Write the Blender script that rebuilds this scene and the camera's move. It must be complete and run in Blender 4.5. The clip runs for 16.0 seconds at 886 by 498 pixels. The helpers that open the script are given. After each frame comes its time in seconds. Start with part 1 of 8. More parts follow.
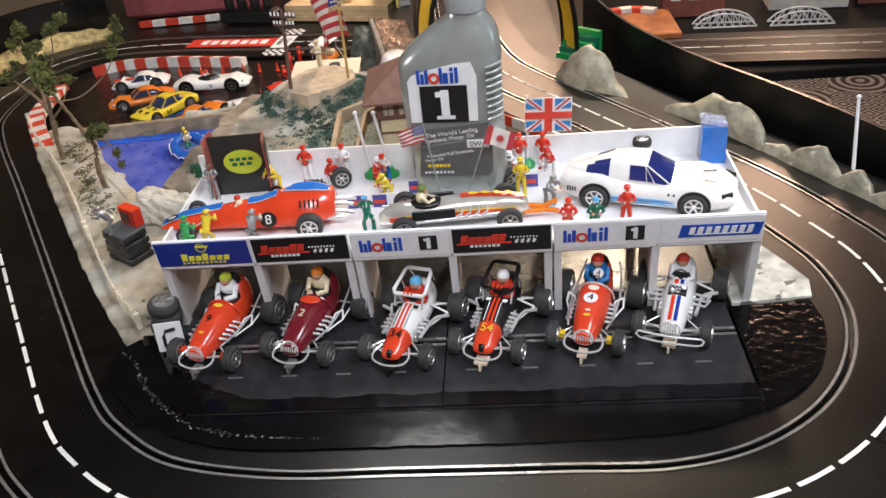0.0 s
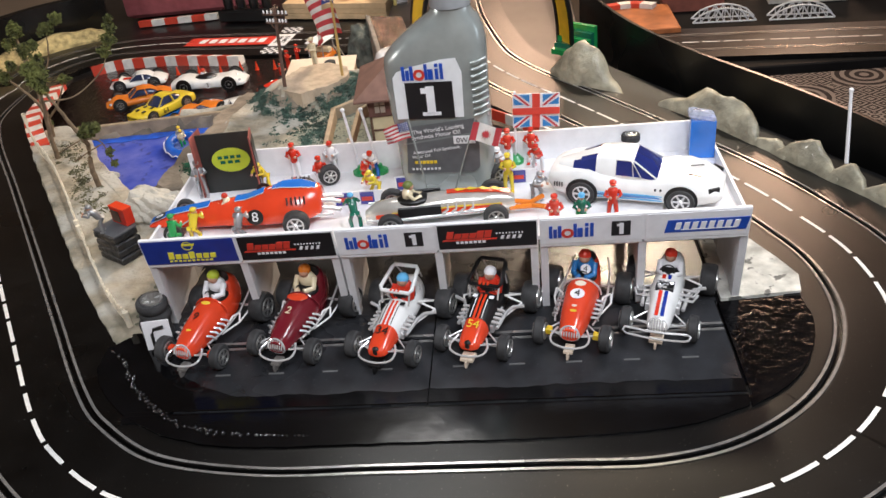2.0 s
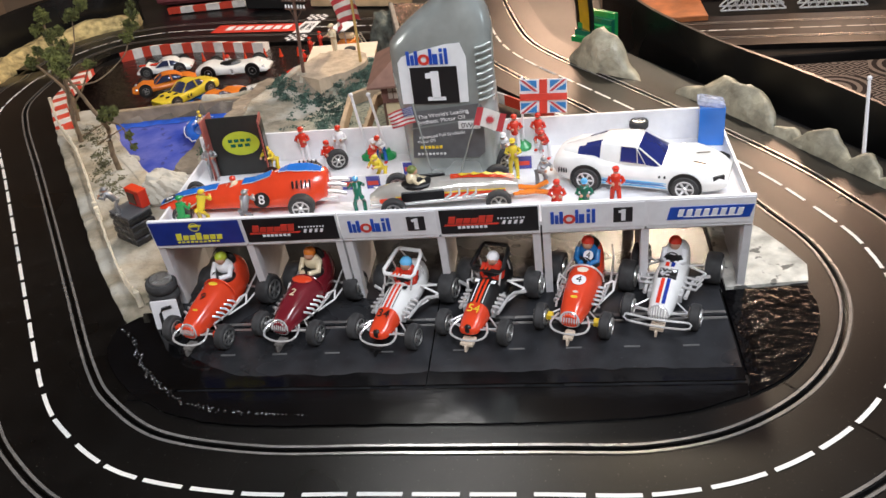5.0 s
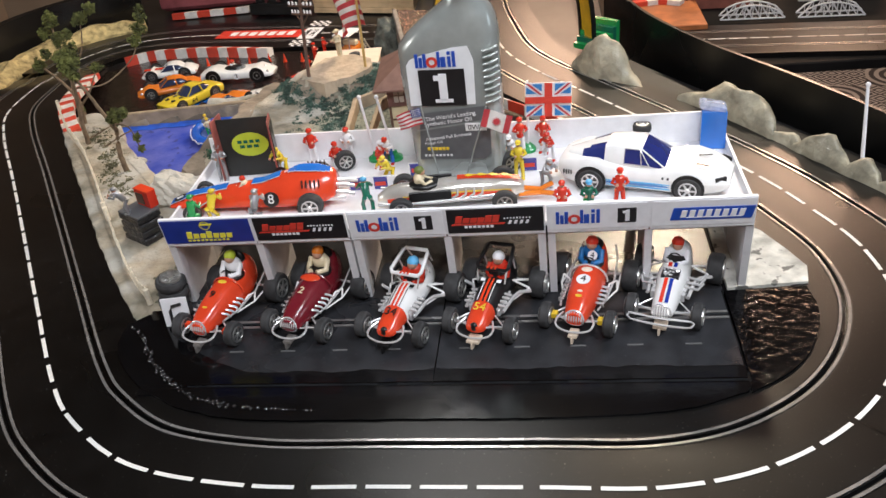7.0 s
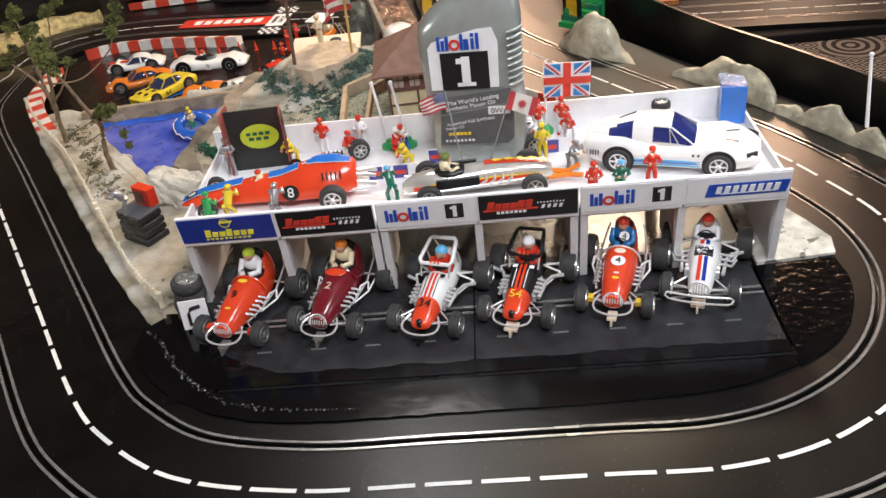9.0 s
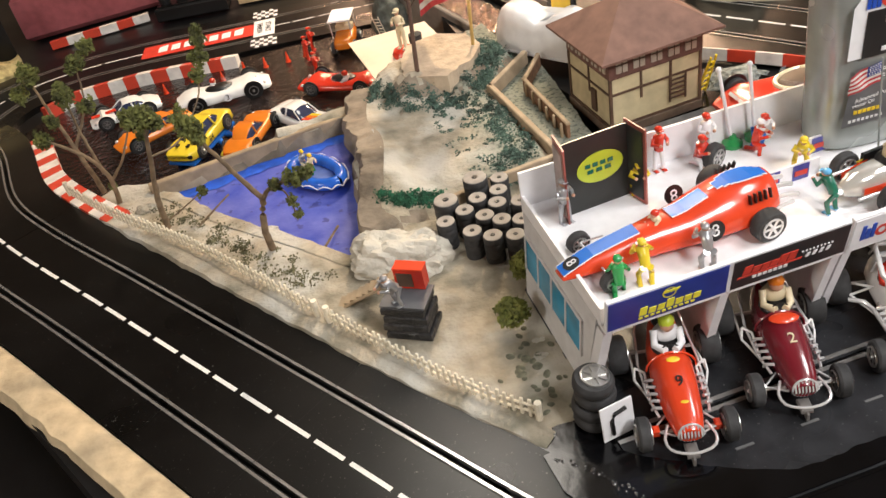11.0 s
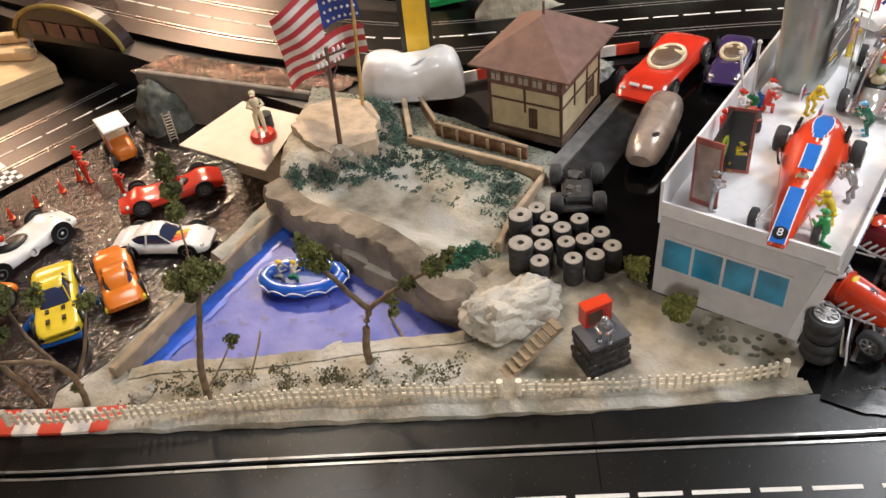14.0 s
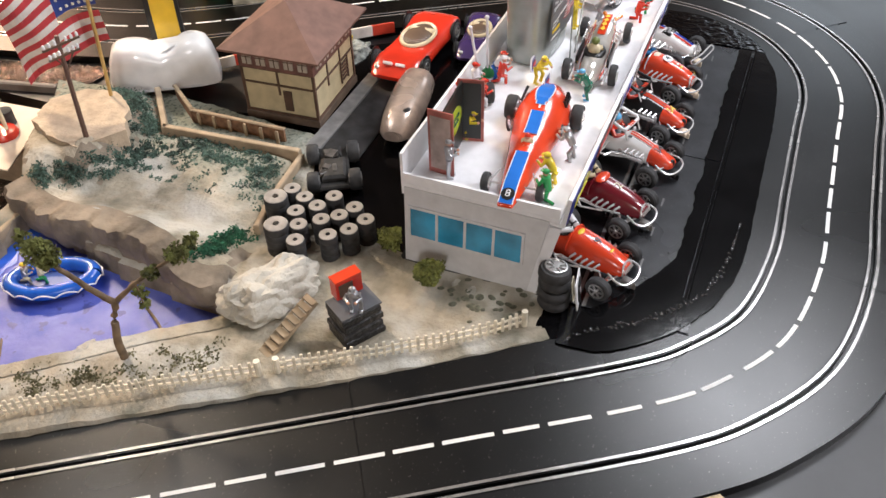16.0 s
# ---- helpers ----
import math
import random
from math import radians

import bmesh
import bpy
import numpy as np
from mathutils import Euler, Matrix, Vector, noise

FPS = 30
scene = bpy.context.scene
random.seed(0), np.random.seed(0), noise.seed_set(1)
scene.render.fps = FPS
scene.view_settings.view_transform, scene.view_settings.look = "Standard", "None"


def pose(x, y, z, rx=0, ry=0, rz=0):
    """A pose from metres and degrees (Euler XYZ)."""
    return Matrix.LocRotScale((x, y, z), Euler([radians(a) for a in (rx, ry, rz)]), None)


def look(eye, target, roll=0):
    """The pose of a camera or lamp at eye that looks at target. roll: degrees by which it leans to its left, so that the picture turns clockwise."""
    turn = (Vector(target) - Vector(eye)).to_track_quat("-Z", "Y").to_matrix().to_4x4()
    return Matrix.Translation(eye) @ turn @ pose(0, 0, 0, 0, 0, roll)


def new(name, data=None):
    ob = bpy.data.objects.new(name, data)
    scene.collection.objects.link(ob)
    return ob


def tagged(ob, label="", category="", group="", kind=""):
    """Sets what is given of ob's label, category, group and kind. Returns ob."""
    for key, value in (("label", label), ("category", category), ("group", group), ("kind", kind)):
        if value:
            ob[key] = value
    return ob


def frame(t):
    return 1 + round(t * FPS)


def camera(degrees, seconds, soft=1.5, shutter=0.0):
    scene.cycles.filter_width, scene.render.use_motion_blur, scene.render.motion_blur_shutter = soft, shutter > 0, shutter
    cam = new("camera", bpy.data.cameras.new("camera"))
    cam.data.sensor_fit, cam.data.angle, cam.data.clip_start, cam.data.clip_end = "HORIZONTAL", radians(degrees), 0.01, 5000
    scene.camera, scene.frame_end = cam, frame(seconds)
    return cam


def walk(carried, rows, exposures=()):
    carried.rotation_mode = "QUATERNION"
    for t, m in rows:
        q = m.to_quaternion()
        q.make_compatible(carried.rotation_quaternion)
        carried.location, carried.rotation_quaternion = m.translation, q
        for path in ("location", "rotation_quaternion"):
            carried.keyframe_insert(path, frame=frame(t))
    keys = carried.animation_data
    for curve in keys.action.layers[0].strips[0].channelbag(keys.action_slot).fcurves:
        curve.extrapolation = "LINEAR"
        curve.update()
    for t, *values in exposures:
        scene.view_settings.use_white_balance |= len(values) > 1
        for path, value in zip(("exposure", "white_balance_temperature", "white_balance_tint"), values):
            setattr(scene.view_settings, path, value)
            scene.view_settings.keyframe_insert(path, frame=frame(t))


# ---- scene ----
cam = camera(55.7, 16.0)
PATH = [
    (0, (0.094, -0.762, 0.574), (-0.083, 0.916, -0.5), -6.0),
    (0.5, (0.101, -0.766, 0.573), (-0.079, 0.913, -0.5), -6.0),
    (1, (0.109, -0.767, 0.573), (-0.079, 0.911, -0.5), -6.4),
    (1.5, (0.111, -0.765, 0.572), (-0.078, 0.911, -0.503), -6.4),
    (2, (0.117, -0.76, 0.57), (-0.08, 0.914, -0.507), -6.7),
    (2.5, (0.124, -0.758, 0.57), (-0.08, 0.916, -0.506), -6.9),
    (3, (0.146, -0.754, 0.568), (-0.067, 0.918, -0.509), -7.2),
    (3.5, (0.176, -0.75, 0.565), (-0.053, 0.918, -0.514), -7.3),
    (4, (0.194, -0.749, 0.562), (-0.051, 0.916, -0.519), -7.3),
    (4.5, (0.181, -0.749, 0.56), (-0.084, 0.91, -0.525), -7.4),
    (5, (0.151, -0.764, 0.564), (-0.129, 0.891, -0.525), -7.5),
    (5.2, (0.142, -0.772, 0.567), (-0.14, 0.883, -0.52), -7.3),
    (7.5, (0.143, -0.783, 0.564), (-0.128, 0.886, -0.505), -7.0),
    (8, (0.15, -0.776, 0.565), (-0.119, 0.894, -0.501), -7.0),
    (8.2, (0.151, -0.774, 0.566), (-0.115, 0.898, -0.5), -7.0),
    (10.3, (-0.3009, -0.6979, 0.5573), (-0.1643, 0.8761, -0.6693), -10.47),
    (10.5, (-0.3489, -0.6339, 0.5513), (-0.1933, 0.9381, -0.6753), -11.57),
    (11, (-0.4718, -0.4653, 0.5692), (-0.2234, 1.0956, -0.6550), -12.18),
    (11.5, (-0.6192, -0.3421, 0.5861), (-0.0303, 1.0929, -0.6763), -14.21),
    (12, (-0.7452, -0.2505, 0.5945), (0.1366, 0.9881, -0.7052), -13.28),
    (12.5, (-0.8180, -0.1974, 0.6066), (0.1459, 0.9751, -0.6954), -10.30),
    (13, (-0.917, -0.071, 0.644), (0.156, 0.991, -0.667), -9.9),
    (13.5, (-0.942, -0.076, 0.65), (0.208, 0.91, -0.657), -7.8),
    (14, (-0.94, -0.093, 0.652), (0.233, 0.875, -0.647), -7.3),
    (14.5, (-0.916, -0.126, 0.656), (0.324, 0.753, -0.644), -5.9),
    (15, (-0.909, -0.148, 0.66), (0.379, 0.646, -0.647), -5.2),
    (15.5, (-0.908, -0.169, 0.656), (0.423, 0.542, -0.656), -3.7),
    (16, (-0.924, -0.169, 0.652), (0.432, 0.422, -0.695), -1.6),
]
EXPOSURES = ((0, -0.20, 6250, 10), (8.2, -0.20, 6250, 10), (10.5, 0.14, 6850, 10), (11, 0.10, 6850, 10), (12.5, -0.10, 6750, 10), (13.5, -0.22, 6650, 11), (14.5, -0.05, 6400, 11), (16, 0.08, 6350, 12))
walk(cam, [(t, look(eye, target, roll)) for t, eye, target, roll in PATH], EXPOSURES)

# ---- world and lights ----
world = bpy.data.worlds.new("room_air")
world.use_nodes = True
world.node_tree.nodes["Background"].inputs[0].default_value = (0.9, 0.8, 0.7, 1)
world.node_tree.nodes["Background"].inputs[1].default_value = 0.003
scene.world = world


def area(name, eye, target, size, power, colour):
    d = bpy.data.lights.new(name, "AREA")
    d.shape, d.size, d.energy, d.color = "DISK", size, power, colour
    ob = new(name, d)
    ob.matrix_world = look(eye, target)
    return ob


area("front_lamp_light", (0.20, -1.10, 1.42), (0.05, 0.1, 0), 0.40, 21, (0.97, 0.97, 1.0))
# unseen light standing in for the warm bright north wall
area("shelf_lamp_light", (0.15, 3.02, 0.95), (-0.3, 0.9, 0), 0.45, 10, (1.0, 0.62, 0.40))
area("back_lamp_light", (0.46, 1.75, 1.27), (-0.3, 0.5, 0), 0.16, 34, (1.0, 0.79, 0.56))
area("wall_lamp_light", (1.35, 3.05, 1.20), (0.0, 0.6, 0), 0.60, 28, (1.0, 0.62, 0.40))
area("ceiling_lamp_light", (-0.22, 1.12, 1.59), (-0.22, 1.05, 0), 0.50, 8, (1.0, 0.96, 0.90))
area("side_lamp_light", (0.82, -0.36, 1.56), (0.0, -0.2, 0), 0.70, 30, (0.95, 0.97, 1.0))
area("west_lamp_light", (-2.40, -0.50, 0.95), (-0.3, 0.1, 0.05), 0.45, 15, (1.0, 0.96, 0.91))
# unseen cool fill, added for a grey sheen on the track
area("window_light", (3.12, -0.45, 0.80), (0.3, -0.3, 0.2), 0.9, 9, (0.82, 0.92, 1.0))

# ---- materials ----
MATS = {}


def mat(name, colour, rough=0.5, metal=0.0, var=0.12, scale=60.0, bump=0.0, bscale=None, coat=0.0, dark=None, alpha=None, spot=None, spec=0.5):
    if name in MATS:
        return MATS[name]
    m = bpy.data.materials.new(name)
    m.use_nodes = True
    nt = m.node_tree
    b = nt.nodes["Principled BSDF"]
    b.inputs["Roughness"].default_value = rough
    b.inputs["Metallic"].default_value = metal
    b.inputs["Coat Weight"].default_value = coat
    b.inputs["Specular IOR Level"].default_value = spec
    b.inputs["Coat Roughness"].default_value = 0.08
    co = nt.nodes.new("ShaderNodeTexCoord")
    n1 = nt.nodes.new("ShaderNodeTexNoise")
    n1.inputs["Scale"].default_value = scale
    n1.inputs["Detail"].default_value = 6
    n2 = nt.nodes.new("ShaderNodeTexNoise")
    n2.inputs["Scale"].default_value = scale * 0.13
    n2.inputs["Detail"].default_value = 3
    for n in (n1, n2):
        nt.links.new(co.outputs["Object"], n.inputs["Vector"])
    mix = nt.nodes.new("ShaderNodeMath")
    mix.operation = "MULTIPLY_ADD"
    mix.inputs[1].default_value = 0.6
    nt.links.new(n1.outputs["Fac"], mix.inputs[0])
    half = nt.nodes.new("ShaderNodeMath")
    half.operation = "MULTIPLY"
    half.inputs[1].default_value = 0.4
    nt.links.new(n2.outputs["Fac"], half.inputs[0])
    nt.links.new(half.outputs[0], mix.inputs[2])
    ramp = nt.nodes.new("ShaderNodeValToRGB")
    lo = dark or tuple(c * (1 - var * 1.6) for c in colour)
    hi = tuple(min(1, c * (1 + var)) for c in colour)
    ramp.color_ramp.elements[0].position, ramp.color_ramp.elements[1].position = 0.36, 0.62
    ramp.color_ramp.elements[0].color = (*lo, 1)
    ramp.color_ramp.elements[1].color = (*hi, 1)
    nt.links.new(mix.outputs[0], ramp.inputs[0])
    nt.links.new(ramp.outputs[0], b.inputs["Base Color"])
    rr = nt.nodes.new("ShaderNodeMapRange")
    rr.inputs["To Min"].default_value, rr.inputs["To Max"].default_value = max(0.02, rough - 0.1), min(1, rough + 0.1)
    nt.links.new(n2.outputs["Fac"], rr.inputs["Value"])
    nt.links.new(rr.outputs[0], b.inputs["Roughness"])
    if spot:
        n4 = nt.nodes.new("ShaderNodeTexNoise")
        n4.inputs["Scale"].default_value = spot[0]
        n4.inputs["Detail"].default_value = 2
        nt.links.new(co.outputs["Object"], n4.inputs["Vector"])
        r4 = nt.nodes.new("ShaderNodeMapRange")
        r4.inputs["From Min"].default_value, r4.inputs["From Max"].default_value = spot[1], spot[1] + (spot[3] if len(spot) > 3 else 0.04)
        nt.links.new(n4.outputs["Fac"], r4.inputs["Value"])
        m4 = nt.nodes.new("ShaderNodeMix")
        m4.data_type = "RGBA"
        m4.inputs[7].default_value = (*spot[2], 1)
        nt.links.new(r4.outputs[0], m4.inputs[0])
        nt.links.new(ramp.outputs[0], m4.inputs[6])
        nt.links.new(m4.outputs[2], b.inputs["Base Color"])
    if bump:
        n3 = nt.nodes.new("ShaderNodeTexNoise")
        n3.inputs["Scale"].default_value = bscale or scale
        n3.inputs["Detail"].default_value = 5
        nt.links.new(co.outputs["Object"], n3.inputs["Vector"])
        bp = nt.nodes.new("ShaderNodeBump")
        bp.inputs["Strength"].default_value = bump
        bp.inputs["Distance"].default_value = 0.004
        nt.links.new(n3.outputs["Fac"], bp.inputs["Height"])
        nt.links.new(bp.outputs[0], b.inputs["Normal"])
    if alpha is not None:
        b.inputs["Alpha"].default_value = alpha
    MATS[name] = m
    return m


M_TRACK = mat("track_plastic", (0.0028, 0.0027, 0.0027), 0.30, var=0.35, scale=30, bump=0.03, bscale=900, spot=(420, 0.70, (0.09, 0.085, 0.08)), spec=0.38)
M_SLOT = mat("slot_dark", (0.006, 0.006, 0.006), 0.6)
M_RAIL = mat("rail_steel", (0.42, 0.41, 0.40), 0.25, 0.7, var=0.15, scale=90)
M_LINE = mat("line_white", (0.70, 0.70, 0.68), 0.6, var=0.06, scale=200)
M_GLOSS = mat("black_enamel", (0.003, 0.003, 0.0035), 0.11, var=0.3, scale=25, bump=0.06, bscale=45, spec=0.32)
M_SPARK = mat("rough_enamel", (0.002, 0.002, 0.0025), 0.08, var=0.3, scale=25, bump=0.34, bscale=95, spec=0.22)
M_BEAD = mat("beaded_enamel", (0.02, 0.02, 0.021), 0.22, coat=1.0, spec=1.0)
M_PIT = mat("pit_plastic", (0.024, 0.025, 0.028), 0.28, var=0.3, scale=40, bump=0.06, bscale=700, spot=(380, 0.70, (0.08, 0.08, 0.08)), spec=0.36)
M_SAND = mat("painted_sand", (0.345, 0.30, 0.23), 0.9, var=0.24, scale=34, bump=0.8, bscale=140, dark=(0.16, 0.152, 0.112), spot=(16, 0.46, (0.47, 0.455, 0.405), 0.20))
M_SHOULDER = mat("painted_plaster", (0.52, 0.49, 0.42), 0.85, var=0.16, scale=30, bump=0.5, bscale=220)
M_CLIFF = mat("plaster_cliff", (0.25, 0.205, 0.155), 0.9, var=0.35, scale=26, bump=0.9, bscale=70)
M_ROCK = mat("painted_rock", (0.40, 0.38, 0.33), 0.6, var=0.3, scale=45, bump=0.8, bscale=120)
M_ROCKG = mat("glossy_rock", (0.36, 0.335, 0.25), 0.42, var=0.3, scale=42, bump=0.8, bscale=80, coat=0.2)
M_POND = mat("painted_water", (0.115, 0.13, 0.42), 0.50, var=0.25, scale=24, bump=0.30, bscale=60, dark=(0.020, 0.050, 0.38), spot=(60, 0.63, (0.04, 0.05, 0.24)))
M_BLUEP = mat("blue_paint", (0.02, 0.11, 0.62), 0.4, var=0.25, scale=60)
M_WOODW = mat("pond_wall_wood", (0.33, 0.25, 0.16), 0.75, var=0.2, scale=50)
M_WOODP = mat("pale_wood", (0.62, 0.44, 0.25), 0.6, var=0.15, scale=30)
M_WHITE = mat("white_card", (0.80, 0.80, 0.82), 0.5, var=0.04, scale=90)
M_WHITEG = mat("white_gloss", (0.80, 0.80, 0.79), 0.22, var=0.05, scale=60, coat=0.4)
M_GREYW = mat("grey_white", (0.60, 0.60, 0.61), 0.6, var=0.08, scale=60)
M_SILVER = mat("silver_plastic", (0.37, 0.40, 0.385), 0.26, 0.42, var=0.08, scale=50)
M_CHROME = mat("chrome", (0.86, 0.86, 0.86), 0.20, 0.55, var=0.06)
M_BLACK = mat("black_satin", (0.006, 0.006, 0.0065), 0.4, var=0.2)
M_TYRE = mat("tyre_rubber", (0.036, 0.036, 0.037), 0.75, var=0.25, scale=120, bump=0.2)
M_RIM = mat("rim_alloy", (0.55, 0.55, 0.54), 0.3, 0.9)
M_GLASS = mat("smoked_glass", (0.03, 0.04, 0.09), 0.08, var=0.1, coat=0.6)
M_SKIN = mat("painted_skin", (0.55, 0.30, 0.20), 0.5)


def paint(name, c, rough=0.25):
    return mat(name, c, rough, var=0.08, scale=40, coat=0.5)


RED = paint("red_paint", (0.62, 0.035, 0.015))
RED2 = paint("orange_red_paint", (0.70, 0.058, 0.018))
MAROON = paint("maroon_paint", (0.16, 0.010, 0.018))
ORANGE = paint("orange_paint", (0.72, 0.20, 0.02))
YELLOW = paint("yellow_paint", (0.72, 0.55, 0.04))
BLUE = paint("blue_gloss_paint", (0.02, 0.16, 0.60))
NAVY = paint("navy_paint", (0.012, 0.035, 0.30))
SKY = paint("sky_blue_paint", (0.12, 0.42, 0.72))
GREEN = paint("green_paint", (0.02, 0.30, 0.08))
DGREEN = paint("dark_green_paint", (0.01, 0.13, 0.08))
LIME = paint("lime_paint", (0.50, 0.62, 0.05))
CREAM = paint("cream_paint", (0.72, 0.62, 0.42))
BROWN = mat("roof_brown", (0.19, 0.10, 0.075), 0.7, var=0.15, scale=60)
BEAM = mat("beam_brown", (0.10, 0.055, 0.035), 0.7, var=0.2)
INFILL = mat("wall_infill", (0.56, 0.48, 0.30), 0.8, var=0.12, scale=50)
M_MOSS = mat("moss", (0.07, 0.12, 0.06), 0.95, var=0.4, scale=120, bump=0.8, bscale=200)
M_LEAF = mat("foliage", (0.12, 0.13, 0.035), 0.9, var=0.5, scale=90)
M_BARK = mat("bark", (0.20, 0.14, 0.085), 0.85, var=0.3, scale=80, bump=0.5)
M_TEAL = mat("teal_window", (0.035, 0.27, 0.46), 0.2, var=0.35, scale=30)
M_PAPER = mat("cream_card", (0.74, 0.62, 0.49), 0.7, var=0.04)
M_FENCE = mat("cream_fence_plastic", (0.80, 0.73, 0.58), 0.55, var=0.15, scale=120)
M_FOIL = mat("crumpled_foil", (0.24, 0.17, 0.14), 0.14, 0.85, var=0.6, scale=120, bump=1.0, bscale=330)
M_FLAGR = mat("flag_red", (0.52, 0.05, 0.06), 0.7)
M_FLAGW = mat("flag_white", (0.75, 0.72, 0.68), 0.7)
M_FLAGB = mat("flag_blue", (0.03, 0.06, 0.28), 0.7)


# ---- mesh helpers ----
def empty(name, m=Matrix()):
    ob = new(name)
    ob.empty_display_size = 0.01
    ob.matrix_world = m
    return ob


def part(name, bm, material, parent=None, label="", smooth=None):
    me = bpy.data.meshes.new(name)
    bm.normal_update()
    bm.to_mesh(me)
    bm.free()
    mats = material if isinstance(material, (list, tuple)) else [material]
    for m in mats:
        me.materials.append(m)
    if smooth is not None:
        me.shade_smooth()
        if smooth < 180:
            me.set_sharp_from_angle(angle=radians(smooth))
    ob = new(name, me)
    if parent is not None:
        ob.parent = parent
    if label:
        ob["label"] = label
    return ob


def B():
    return bmesh.new()


def _new(bm, verts, faces, mi=0):
    vs = [bm.verts.new(v) for v in verts]
    for f in faces:
        try:
            bm.faces.new([vs[i] for i in f]).material_index = mi
        except ValueError:
            pass
    return vs


def box(bm, c, s, rz=0.0, m=None, mi=0, ch=0.0):
    x, y, z = s[0] / 2, s[1] / 2, s[2] / 2
    k = min(ch, x * 0.9, y * 0.9, z * 0.9)
    mm = Matrix.Translation(c) @ Matrix.Rotation(radians(rz), 4, "Z")
    if m is not None:
        mm = mm @ m
    if k <= 0:
        P = [(-x, -y, -z), (x, -y, -z), (x, y, -z), (-x, y, -z), (-x, -y, z), (x, -y, z), (x, y, z), (-x, y, z)]
        F = [(3, 2, 1, 0), (4, 5, 6, 7), (0, 1, 5, 4), (1, 2, 6, 5), (2, 3, 7, 6), (3, 0, 4, 7)]
        return _new(bm, [mm @ Vector(p) for p in P], F, mi)
    rings = [(x - k, y - k, -z), (x, y, -z + k), (x, y, z - k), (x - k, y - k, z)]
    P = []
    for a, b, c2 in rings:
        P += [(-a, -b, c2), (a, -b, c2), (a, b, c2), (-a, b, c2)]
    F = [(3, 2, 1, 0), (12, 13, 14, 15)]
    for r in range(3):
        for i in range(4):
            j = (i + 1) % 4
            F.append((r * 4 + i, r * 4 + j, r * 4 + 4 + j, r * 4 + 4 + i))
    return _new(bm, [mm @ Vector(p) for p in P], F, mi)


def frame_of(d):
    d = Vector(d).normalized()
    up = Vector((0, 0, 1)) if abs(d.z) < 0.95 else Vector((1, 0, 0))
    a = d.cross(up).normalized()
    return a, a.cross(d).normalized()


def tube(bm, pts, r, seg=8, mi=0, caps=True):
    pts = [Vector(p) for p in pts]
    rs = r if isinstance(r, (list, tuple)) else [r] * len(pts)
    rings = []
    for i, p in enumerate(pts):
        d = pts[min(i + 1, len(pts) - 1)] - pts[max(i - 1, 0)]
        a, b = frame_of(d)
        rings.append([bm.verts.new(p + (a * math.cos(t) + b * math.sin(t)) * rs[i]) for t in [2 * math.pi * k / seg for k in range(seg)]])
    for r0, r1 in zip(rings, rings[1:]):
        for k in range(seg):
            bm.faces.new((r0[k], r0[(k + 1) % seg], r1[(k + 1) % seg], r1[k])).material_index = mi
    if caps:
        bm.faces.new(rings[0][::-1]).material_index = mi
        bm.faces.new(rings[-1]).material_index = mi


def lathe(bm, prof, seg=20, m=Matrix(), mi=0):
    """prof: (radius, height) pairs, turned round z, then placed by m."""
    rings = []
    for r, z in prof:
        rings.append([bm.verts.new(m @ Vector((r * math.cos(2 * math.pi * k / seg), r * math.sin(2 * math.pi * k / seg), z))) for k in range(seg)])
    for r0, r1 in zip(rings, rings[1:]):
        for k in range(seg):
            bm.faces.new((r0[k], r0[(k + 1) % seg], r1[(k + 1) % seg], r1[k])).material_index = mi
    bm.faces.new(rings[0][::-1]).material_index = mi
    bm.faces.new(rings[-1]).material_index = mi


def ball(bm, c, r, sx=1, sy=1, sz=1, seg=10, mi=0, m=Matrix()):
    n = seg // 2
    prof = [(math.sin(math.pi * (i + 0.02) / (n + 0.04)) * r, -math.cos(math.pi * (i + 0.02) / (n + 0.04)) * r) for i in range(n + 1)]
    lathe(bm, prof, seg, Matrix.Translation(c) @ m @ Matrix.Diagonal((sx, sy, sz, 1)), mi)


def loft(bm, secs, mi=0, caps=True, close=True):
    rings = [[bm.verts.new(p) for p in s] for s in secs]
    n = len(rings[0])
    for r0, r1 in zip(rings, rings[1:]):
        for k in range(n if close else n - 1):
            bm.faces.new((r0[k], r0[(k + 1) % n], r1[(k + 1) % n], r1[k])).material_index = mi
    if caps and close:
        bm.faces.new(rings[0][::-1]).material_index = mi
        bm.faces.new(rings[-1]).material_index = mi


def prism(bm, poly, z0, z1, mi=0):
    lo = [bm.verts.new((x, y, z0)) for x, y in poly]
    hi = [bm.verts.new((x, y, z1)) for x, y in poly]
    n = len(poly)
    for k in range(n):
        bm.faces.new((lo[k], lo[(k + 1) % n], hi[(k + 1) % n], hi[k])).material_index = mi
    bm.faces.new(hi).material_index = mi
    bm.faces.new(lo[::-1]).material_index = mi


def section(x, w, z0, z1, top=0.7, n=16, p=2.6, yc=0.0):
    """A rounded cross-section across a car at x: half-width w, from z0 to z1, narrower at the top."""
    out = []
    zc, h = (z0 + z1) / 2, (z1 - z0) / 2
    for k in range(n):
        t = 2 * math.pi * k / n
        c, s = math.cos(t), math.sin(t)
        cy = math.copysign(abs(c) ** (2 / p), c)
        sz = math.copysign(abs(s) ** (2 / p), s)
        ww = w * (1 - (1 - top) * (sz + 1) / 2)
        out.append((x, yc + cy * ww, zc + sz * h))
    return out


def inside(x, y, poly):
    hit = False
    for (x0, y0), (x1, y1) in zip(poly, poly[1:] + poly[:1]):
        if (y0 > y) != (y1 > y) and x < (x1 - x0) * (y - y0) / (y1 - y0) + x0:
            hit = not hit
    return hit


